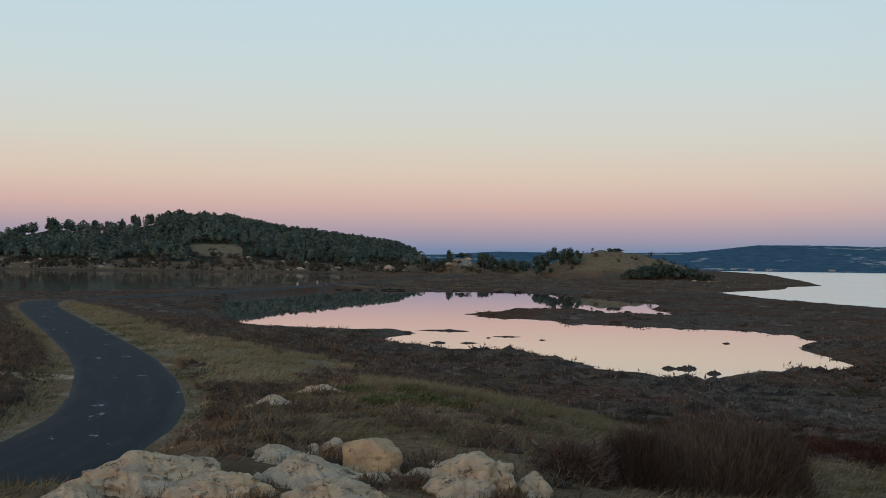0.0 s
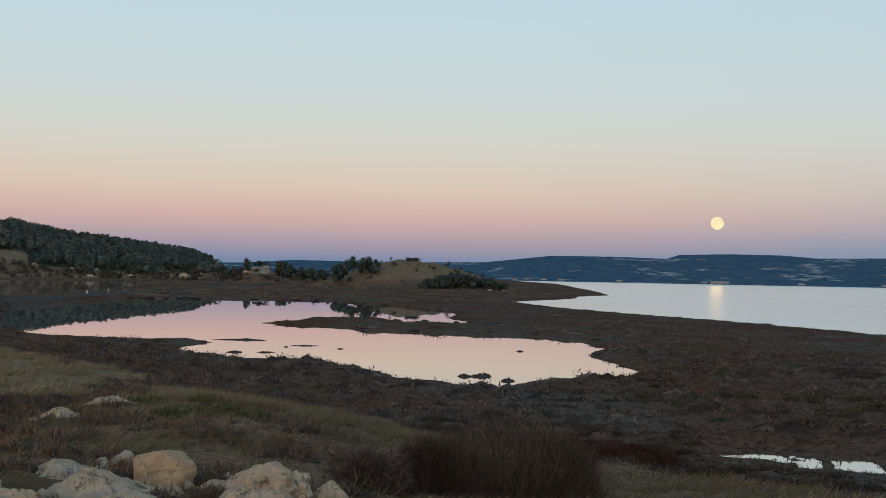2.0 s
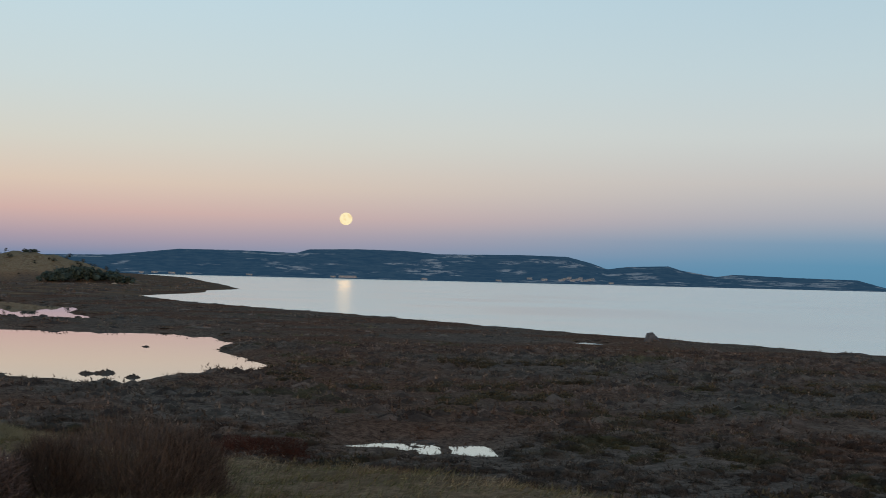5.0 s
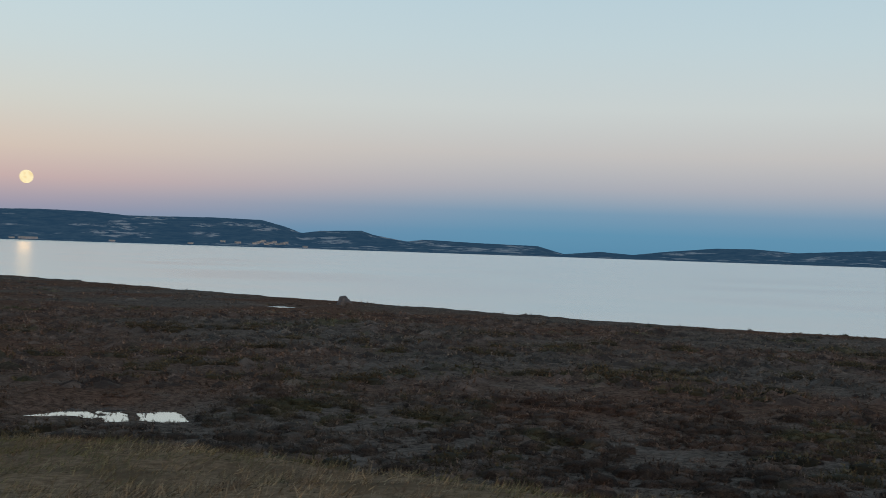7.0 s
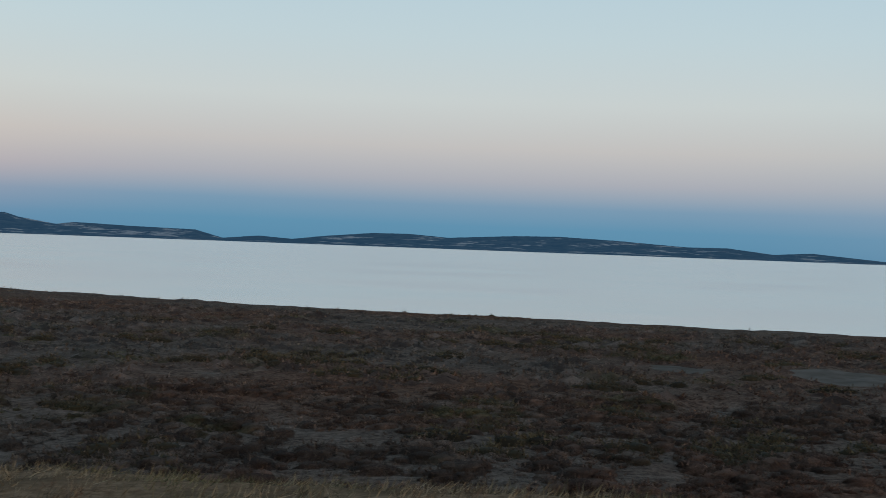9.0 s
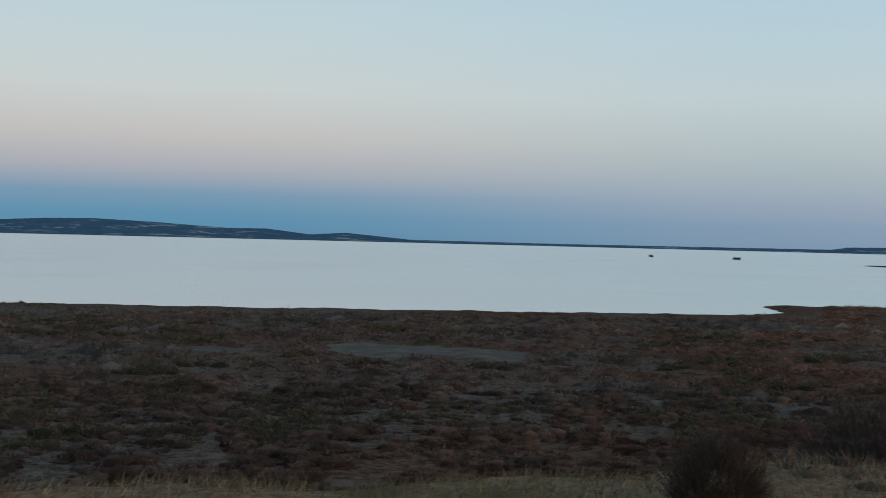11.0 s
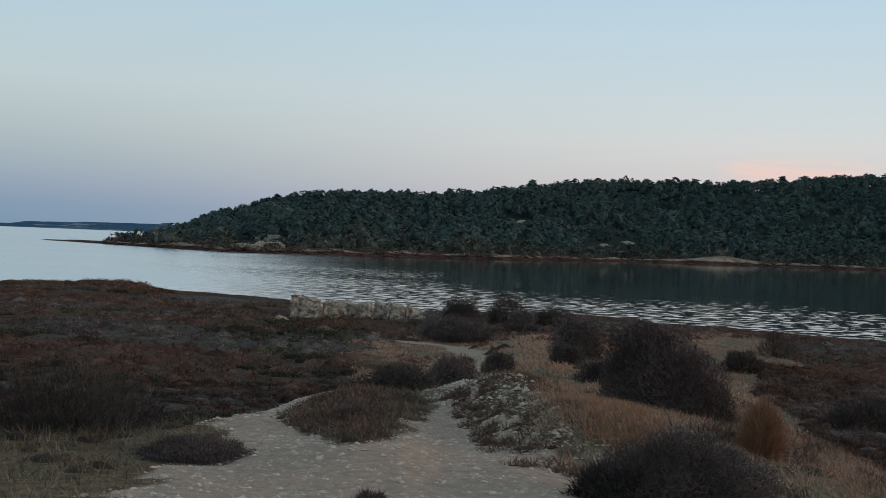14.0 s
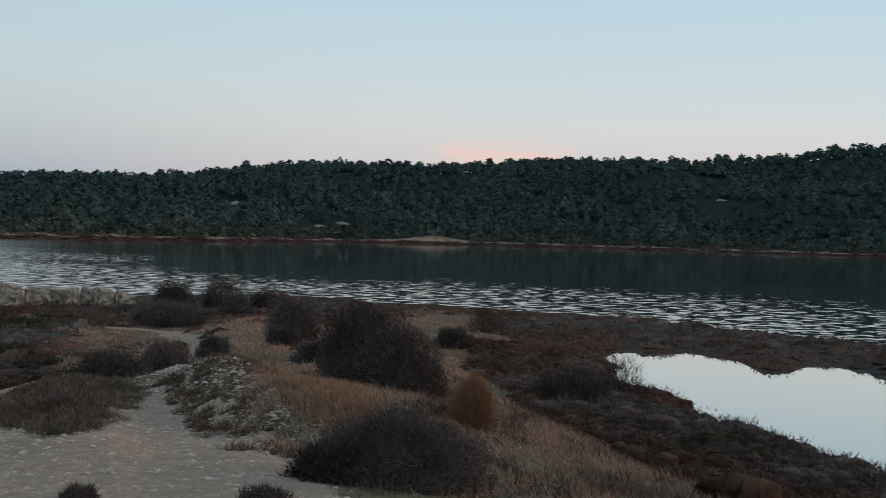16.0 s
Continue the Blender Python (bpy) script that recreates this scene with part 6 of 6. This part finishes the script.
def outcrop_mesh(name, w, d, h, seed):
    """Low bedrock that comes out of the soil: a rounded back with clefts and broken steps."""
    nu, nv = max(36, int(w * 72)), max(28, int(d * 60))
    off = Vector((seed * 2.3, seed * 5.1, seed * 0.7))
    verts = []
    for j in range(nv):
        for i in range(nu):
            u, v = 2 * i / (nu - 1) - 1, 2 * j / (nv - 1) - 1
            q = Vector((u * w / 2, v * d / 2, 0)) + off
            k = math.hypot(u, v) + 0.22 * noise.fractal(q * 1.9, 1.0, 2.0, 3) + 0.07 * noise.fractal(q * 7.0, 0.9, 2.0, 3)
            t = min(max((1.0 - k) / 0.85, 0.0), 1.0) ** 0.62
            raw = t * (0.8 + 0.4 * noise.fractal(q * 1.6 - off * 2, 1.0, 2.1, 3))
            step = raw * 3.0 + 0.3 * noise.noise(q * 3.0)
            part_ = step - math.floor(step)
            raw = 0.62 * raw + 0.38 * (math.floor(step) + min(1.0, part_ * part_ * 2.2)) / 3.0
            (n1, n2, *_), _ = noise.voronoi(Vector((q.x * 1.5, q.y * 2.2, 0.3 * seed)) + 0.3 * Vector((noise.noise(q * 4), noise.noise(q * 4 + off), 0)))
            z = raw - 0.16 * max(0.0, 1 - (n2 - n1) / 0.06) * t
            z += t * (0.07 * noise.fractal(q * 5.0, 0.9, 2.1, 3) + 0.04 * noise.fractal(q * 17.0, 0.8, 2.1, 4))
            verts.append((u * w / 2, v * d / 2, h * z - 0.1 * (1 - t)))
    idx = np.arange(nu * nv).reshape(nv, nu)
    return from_arrays(name, verts, np.stack([idx[:-1, :-1], idx[:-1, 1:], idx[1:, 1:], idx[1:, :-1]], -1).reshape(-1, 4), OUTCROP_STONE, True)


def outcrop(b_, r_, w, d, h, seed, label, turn=0.0, sink=0.03):
    ob = new("outcrop_rock", outcrop_mesh("outcrop_rock", w, d, h, seed))
    x, y = at(b_, r_)
    ob.matrix_basis = pose(x, y, drop(x, y) - sink, 0, 0, turn - b_)
    return tagged(ob, label, "rock", OUT)


def block_mesh(name, w, d, h, seed, slant):
    """A broken block of bedded stone: flat faces, a slanting top, upright clefts and ragged beds."""
    bm = bmesh.new()
    bmesh.ops.create_cube(bm, size=1.0)
    bmesh.ops.subdivide_edges(bm, edges=bm.edges, cuts=15, use_grid_fill=True)
    off = Vector((seed * 2.7, seed * 1.3, seed * 0.6))
    for v in bm.verts:
        c = v.co.copy()
        top = 0.5 + c.z
        q = Vector((c.x * w, c.y * d, c.z * h)) + off
        away = Vector((c.x, c.y, 0)) * (1 - 0.12 * top ** 3 - 0.1 * noise.noise(q * 0.9))
        crack = noise.noise(Vector((q.x * 2.3, q.y * 2.3, q.z * 0.35)))
        away *= 1 - 0.16 * max(0.0, 1 - abs(crack) / 0.09) - 0.07 * noise.fractal(q * 2.6, 0.9, 2.1, 4)
        bed = noise.noise(Vector((off.x, off.y, q.z * 4.0)))
        away *= 1 + 0.07 * bed
        z = top * (1 + slant * c.x * 1.4 + 0.16 * noise.fractal(Vector((q.x * 1.7, q.y * 1.7, 0)), 0.9, 2.1, 4) * top)
        v.co = (away.x * w, away.y * d, z * h)
    mesh = bpy.data.meshes.new(name)
    bm.to_mesh(mesh)
    bm.free()
    mesh.materials.append(WALL_STONE)
    return mesh


OUTCROP_STONE = make_limestone("outcrop_limestone", (0.42, 0.35, 0.26), (0.68, 0.53, 0.34), 0.56, 12.0, 0.12, 0.8)
OUT = "limestone outcrop on the knoll"
rock("boulder", -3.4, 10.1, 0.58, 0.55, 0.44, 1, "rounded sandy-coloured boulder resting on the outcrop", group=OUT, jag=0.1, fret=0.35).data.materials[0] = make_limestone("sandy_boulder_stone", (0.46, 0.33, 0.2), (0.62, 0.46, 0.285), 0.58, 17.0)
def crag(*a, **k):
    rock("outcrop_rock", *a, group=OUT, fret=1.5, **k).data.materials[0] = OUTCROP_STONE


crag(-14.3, 9.5, 1.4, 0.95, 0.4, 2, "long pale limestone outcrop with ochre stains", sink=0.1, jag=0.3)
crag(-10.2, 9.0, 0.9, 0.7, 0.3, 3, "pale limestone outcrop with a smooth top", sink=0.1, jag=0.3)
outcrop(-17.2, 9.1, 0.7, 0.6, 0.2, 4, "broken limestone lump with moss")
outcrop(-8.0, 10.7, 0.95, 1.3, 0.2, 5, "grey limestone slab in the outcrop")
outcrop(-6.0, 9.5, 1.5, 1.0, 0.24, 6, "flat pale limestone slab")
crag(-4.8, 8.7, 0.8, 0.5, 0.26, 7, "pitted grey limestone in the outcrop", jag=0.35)
crag(1.6, 9.3, 0.85, 0.8, 0.4, 8, "pale grey limestone block with lichen", jag=0.34)
crag(4.3, 9.5, 0.4, 0.4, 0.3, 9, "broken pale limestone edge", jag=0.4)
outcrop(-0.9, 9.9, 0.6, 0.5, 0.12, 19, "small limestone ledge in the grass")
rock("outcrop_rock", -12.1, 10.3, 0.24, 0.22, 0.17, 10, "small pale rock beside the outcrop", group=OUT)
outcrop(-5.6, 18.4, 1.0, 0.6, 0.2, 11, "pale rock on the crest")
outcrop(-8.1, 16.0, 1.0, 0.7, 0.15, 12, "broken pale rock on the slope")
outcrop(7.4, 13.2, 0.5, 0.4, 0.22, 13, "small pale rock in the grass")
outcrop(8.9, 13.6, 0.42, 0.36, 0.26, 14, "small pale rock in the grass")
shore_boulder = rock("shore_boulder", 37.6, 108.5, 1.7, 1.4, 1.05, 15, "grey boulder standing at the lake shore", sink=0.1)
shore_boulder.data.materials[0] = plain("grey_stone", (0.085, 0.08, 0.078), 0.95, scale=3.0, relief=0.03)
WALL = "block wall at the shore"
for i, (b_, r_, w, h, slant) in enumerate(((112.6, 75.6, 2.0, 1.24, -0.1), (113.95, 76.3, 1.45, 1.02, 0.03), (114.85, 77.4, 1.0, 0.9, 0.03), (115.45, 76.4, 0.88, 0.98, 0.06), (116.15, 77.0, 0.9, 1.06, -0.05), (116.95, 76.4, 1.08, 0.9, -0.12), (117.85, 77.2, 1.3, 0.62, -0.25))):
    block = new("stone_block", block_mesh("stone_block", w, 1.2, h + 0.3, 20 + i, slant))
    x, y = at(b_, r_)
    block.matrix_basis = pose(x, y, drop(x, y) - 0.3, 0, 0, -b_ + (i * 37) % 14 - 7)
    tagged(block, "pale weathered limestone block at the shore", "rock", WALL)
rock("stone_block", 111.4, 72.5, 1.0, 0.7, 0.4, 28, "low pale stone in front of the shore blocks", group=WALL)
for i, (b_, r_, w, h) in enumerate(((122.0, 576, 9, 2.2), (127.9, 598, 8, 1.9), (126.8, 568, 6, 1.6), (146.0, 745, 7, 1.5), (122.9, 584, 7, 1.7), (120.9, 470, 4, 2), (111.0, 374, 6.5, 3.2), (110.2, 373, 6.5, 2.8), (109.5, 370, 5, 2.2), (107.6, 368, 7, 1.2))):
    rock("hillside_outcrop", b_, r_, w, w * 0.6, h, 30 + i, "bare pale rock outcrop among the pines", sink=0.3, group="rock outcrops on the hill", boxy=4.0, jag=0.4).data.materials[0] = WALL_STONE
for i, (b_, r_, w, h) in enumerate(((0.75, 634, 5, 1.6), (1.2, 638, 4, 1.4), (0.3, 632, 4, 1.3), (-2.6, 690, 8, 3.5), (-3.2, 700, 5, 2.5), (12.0, 470, 2.2, 0.9), (12.7, 468, 2.6, 0.8))):
    rock("pale_outcrop", b_, r_, w, w * 0.7, h, 40 + i, "pale rocky knob beyond the lagoon", sink=0.4, group="pale outcrops beyond the lagoon", boxy=4.0, jag=0.4).data.materials[0] = WALL_STONE

# dark tufts in the gaps of the outcrop
rng = np.random.RandomState(220)
b_, r = np.concatenate([rng.normal(c, 0.5, 26) for c in (-12.4, -8.4, -6.9, -3.6, -1.4, 0.1, 3.4)]), np.concatenate([rng.normal(c, 0.14, 26) for c in (9.2, 9.0, 10.2, 9.2, 9.4, 9.7, 9.2)])
x, y = r * np.sin(np.radians(b_)), r * np.cos(np.radians(b_))
clumps("rock_tufts", x, y, rng.uniform(0.05, 0.14, len(x)), rng.uniform(0.06, 0.14, len(x)), 44, 0.07, 0.007, TUSSOCK, 221, "dark dry tufts growing between the limestone rocks", "shrubs", 2, 6)

# loose stones
stones = [new("stone", rock_mesh("stone", 0.2, 0.16, 0.11, 60 + i, 0.3, 2)) for i in range(3)]
rng = random.Random(8)
places = [(rng.uniform(-9, 6), rng.uniform(8.5, 11.5)) for _ in range(26)] + [(rng.uniform(118, 128), rng.uniform(12, 20)) for _ in range(44)]
for i, (b_, r_) in enumerate(places):
    x, y = at(b_, r_)
    if i >= 26:
        k = (i - 26) / 43
        x, y = (15.9 + (10.2 - 15.9) * k + rng.uniform(-0.3, 0.3), -9.8 + 2.4 * k + rng.uniform(-0.3, 0.3))
    m = pose(x, y, drop(x, y) - 0.02, 0, 0, rng.uniform(0, 360)) @ Matrix.Scale(rng.uniform(0.5, 1.3) if i < 26 else rng.uniform(0.25, 0.8), 4)
    ob = stones[i] if i < 3 else copy_thing(stones[i % 3], m)
    ob.matrix_basis = m
    tagged(ob, "loose pale limestone chunk on the ground", "stone", "loose stones")

rng = np.random.RandomState(140)
x, y = scatter(70000, 7.5, 27, 100, 135, rng)
crest_d = edge_distance(x, y, STONY_CREST, False)
keep = ((dirt_share(x, y) > 0.2) | (crest_d < 0.9)) & (rng.uniform(size=len(x)) < np.where(crest_d < 0.9, 1.0, 0.6))
x, y = x[keep][:14000], y[keep][:14000]
z = height(x, y)
s = (rng.gamma(1.3, 0.008, len(x)) + 0.006) * np.where(edge_distance(x, y, STONY_CREST, False) < 0.5, 1.5, 1.0)
corner = np.array([(1, 0.1, 0.1), (0.2, 0.8, 0.2), (-0.8, 0.3, 0), (-0.3, -0.8, 0.15), (0.25, 0.15, 0.6), (-0.25, -0.1, 0.52)])
turn = rng.uniform(0, math.tau, len(x))
cs, sn = np.cos(turn), np.sin(turn)
v = np.stack([np.stack([x + s * (c[0] * cs - c[1] * sn), y + s * (c[0] * sn + c[1] * cs), z + s * c[2] * rng.uniform(0.5, 1, len(x)) - 0.003], 1) for c in corner], 1).reshape(-1, 3)
f = (np.arange(len(x))[:, None, None] * 6 + np.array([(0, 1, 4), (1, 2, 5), (1, 5, 4), (2, 3, 5), (3, 0, 4), (3, 4, 5)])).reshape(-1, 3)
tagged(new("gravel", from_arrays("gravel", v, f, plain("pale_gravel", (0.5, 0.385, 0.285), 0.95, scale=9.0))), "pale limestone gravel on the track and crest", "gravel", kind="stuff")

rng = np.random.RandomState(210)
x, y = scatter(2600, 640, 880, -22, -1.5, rng)
b_, r = np.degrees(np.arctan2(x, y)), np.hypot(x, y)
keep = (height(x, y) > 1.2) & ((r < 752) | ((b_ < -13.8) & (r > 800))) & (lumps(x, y, 30, 211) > 0.15) & (straw_share(x, y) < 0.3)
x, y = x[keep][:420], y[keep][:420]
z, s = height(x, y), rng.gamma(1.6, 0.26, int(keep.sum()))[:420] + 0.14
turn = rng.uniform(0, math.tau, len(x))
cs, sn = np.cos(turn), np.sin(turn)
v = np.stack([np.stack([x + 1.6 * s * (c[0] * cs - c[1] * sn), y + 1.6 * s * (c[0] * sn + c[1] * cs), z + s * c[2] * 1.3], 1) for c in corner], 1).reshape(-1, 3)
f = (np.arange(len(x))[:, None, None] * 6 + np.array([(0, 1, 4), (1, 2, 5), (1, 5, 4), (2, 3, 5), (3, 0, 4), (3, 4, 5)])).reshape(-1, 3)
tagged(new("hillside_rocks", from_arrays("hillside_rocks", v, f, WALL_STONE)), "pale rocks scattered over the northern hill's slope", "rocks", kind="stuff")

# ---- far small things ----
WHITEWASH = plain("pale_plaster", (0.27, 0.28, 0.3), 0.9, scale=0.3)
TILE_ROOF = plain("clay_roof", (0.24, 0.22, 0.2), 0.9, scale=0.5)
DARK_PAINT = plain("dark_hull_paint", (0.03, 0.035, 0.04), 0.5, scale=2.0)
STONEWORK = plain("pale_stonework", (0.42, 0.36, 0.28), 0.95, scale=0.6, relief=0.05)
WOOD = plain("weathered_wood", (0.16, 0.13, 0.1), 0.9, scale=3.0)


def box(bm, x0, x1, y0, y1, z0, z1):
    vs = [bm.verts.new((x, y, z)) for z in (z0, z1) for x, y in ((x0, y0), (x1, y0), (x1, y1), (x0, y1))]
    for f_ in ((3, 2, 1, 0), (4, 5, 6, 7), (0, 1, 5, 4), (1, 2, 6, 5), (2, 3, 7, 6), (3, 0, 4, 7)):
        bm.faces.new([vs[i] for i in f_])


def mesh_of(name, bm, mat):
    me = bpy.data.meshes.new(name)
    bm.to_mesh(me)
    bm.free()
    me.materials.append(mat)
    return me


def house(w, d, h, pitch, label, group):
    root = new("house")
    bm = bmesh.new()
    box(bm, -w / 2, w / 2, -d / 2, d / 2, -2, h)
    part("wall", mesh_of("wall", bm, WHITEWASH), root)
    bm = bmesh.new()
    e = 0.4
    a = [bm.verts.new(q) for q in ((-w / 2 - e, -d / 2 - e, h), (w / 2 + e, -d / 2 - e, h), (w / 2 + e, d / 2 + e, h), (-w / 2 - e, d / 2 + e, h), (-w / 2 - e, 0, h + pitch), (w / 2 + e, 0, h + pitch))]
    for f_ in ((0, 1, 5, 4), (2, 3, 4, 5), (0, 4, 3), (1, 2, 5), (3, 2, 1, 0)):
        bm.faces.new([a[i] for i in f_])
    part("roof", mesh_of("roof", bm, TILE_ROOF), root)
    return tagged(root, label, "house", group)


def far_ground(b_, r_):
    t_ = hill(np.array([b_]), np.array([float(r_)]), FAR_HILLS, 2560, 3100, 4700, 0, 0)[0]
    return 2.4 * float(smooth(2440, 2520, np.array([float(r_)]))[0]) - 0.4 + float(t_)


rng = random.Random(12)
models = {}
spots = [(22.9, 2535, 46, 14, 7), (22.2, 2540, 14, 10, 5), (14.6, 2535, 16, 9, 5), (15.4, 2540, 14, 9, 5), (13.2, 2545, 12, 9, 5), (13.8, 2600, 16, 9, 5), (18.2, 2535, 16, 9, 5), (26.6, 2540, 14, 9, 5),
         (31.7, 2660, 14, 10, 6), (32.4, 2645, 16, 10, 6), (30.2, 2560, 14, 10, 5), (35.6, 2560, 12, 9, 5)]
spots += [(33.2 + 0.11 * i + rng.uniform(-0.04, 0.04), 2640 + 14 * (i % 5), rng.choice((9, 11, 13)), 10, 5.5) for i in range(15)]
for b_, r_, w, d, h in spots:
    if (w, h) not in models:
        models[(w, h)] = root = house(w * 0.8, d, h * 0.55, 0.9, "small pale house on the far shore", "houses on the far shore")
    else:
        root = copy_thing(models[(w, h)], Matrix())
    x, y = at(b_, r_)
    root.matrix_basis = pose(x, y, far_ground(b_, r_), 0, 0, -b_ + rng.uniform(-15, 15))


def boat():
    root = new("fishing_boat")
    bm = bmesh.new()
    rows_ = []
    for i in range(9):
        u = i / 8 * 2 - 1
        half, sheer = 0.95 * max(0.02, 1 - abs(u) ** 3 if u > 0 else 1 - 0.25 * abs(u) ** 3), 0.75 + 0.45 * max(0, u) ** 2
        rows_.append([bm.verts.new((u * 3.2, s_ * half * k, z_)) for s_, k, z_ in ((-1, 1, sheer), (-1, 0.65, -0.15), (1, 0.65, -0.15), (1, 1, sheer))])
    for a, c in zip(rows_, rows_[1:]):
        for j in range(3):
            bm.faces.new((a[j], a[j + 1], c[j + 1], c[j]))
    bm.faces.new(rows_[0])
    bm.faces.new(rows_[-1][::-1])
    part("hull", mesh_of("hull", bm, DARK_PAINT), root)
    bm = bmesh.new()
    box(bm, -1.2, 0.6, -0.6, 0.6, 0.3, 1.05)
    part("cabin", mesh_of("cabin", bm, WOOD), root)
    bm = bmesh.new()
    box(bm, -2.9, -2.6, -0.2, 0.2, 0.5, 1.3)
    part("motor", mesh_of("motor", bm, DARK_PAINT), root)
    return tagged(root, "small dark moored fishing boat on the lake", "boat", "moored boats")


first = boat()
x, y = at(90.7, 600)
first.matrix_basis = pose(x, y, 0, 0, 0, 10)
x, y = at(94.7, 580)
copy_thing(first, pose(x, y, 0, 0, 0, 205))


def ruin():
    root = new("stone_ruin")
    for x0, x1, h in ((-4.6, -0.5, 1.5), (-0.45, 4.6, 2.4)):
        bm = bmesh.new()
        box(bm, x0, x1, -0.35, 0.35, -0.8, h)
        bmesh.ops.bevel(bm, geom=bm.edges[:], offset=0.12, segments=2, affect="EDGES")
        part("wall", mesh_of("wall", bm, STONEWORK), root)
    for x0 in (-4.6, 4.0):
        bm = bmesh.new()
        box(bm, x0, x0 + 0.6, 0.36, 3.5, -0.8, 1.6)
        part("side_wall", mesh_of("side_wall", bm, STONEWORK), root)
    return tagged(root, "low ruined pale stone wall on the far shore", "ruin")


hut = ruin()
x, y = at(110.6, 424)
hut.matrix_basis = pose(x, y, drop(x, y), 0, 0, -111)


def post(h, w):
    bm = bmesh.new()
    bmesh.ops.create_cone(bm, cap_ends=True, segments=8, radius1=w / 2, radius2=w * 0.4, depth=h)
    bmesh.ops.translate(bm, vec=(0, 0, h / 2 - 0.2), verts=bm.verts)
    return mesh_of("post", bm, WOOD)


ob = tagged(new("shore_post", post(3.0, 0.3)), "weathered wooden post on the far shore", "post")
x, y = at(124.7, 484)
ob.location = (x, y, drop(x, y))
rng = random.Random(4)
mark = post(1.0, 0.45)
mark.materials[0] = WHITEWASH
for b_, r_ in ((-7.0, 262), (-6.05, 268)):
    x, y = at(b_, r_)
    ob = tagged(new("road_post", mark), "squat white post beside the causeway road", "post", "road posts")
    ob.location = (x, y, drop(x, y))
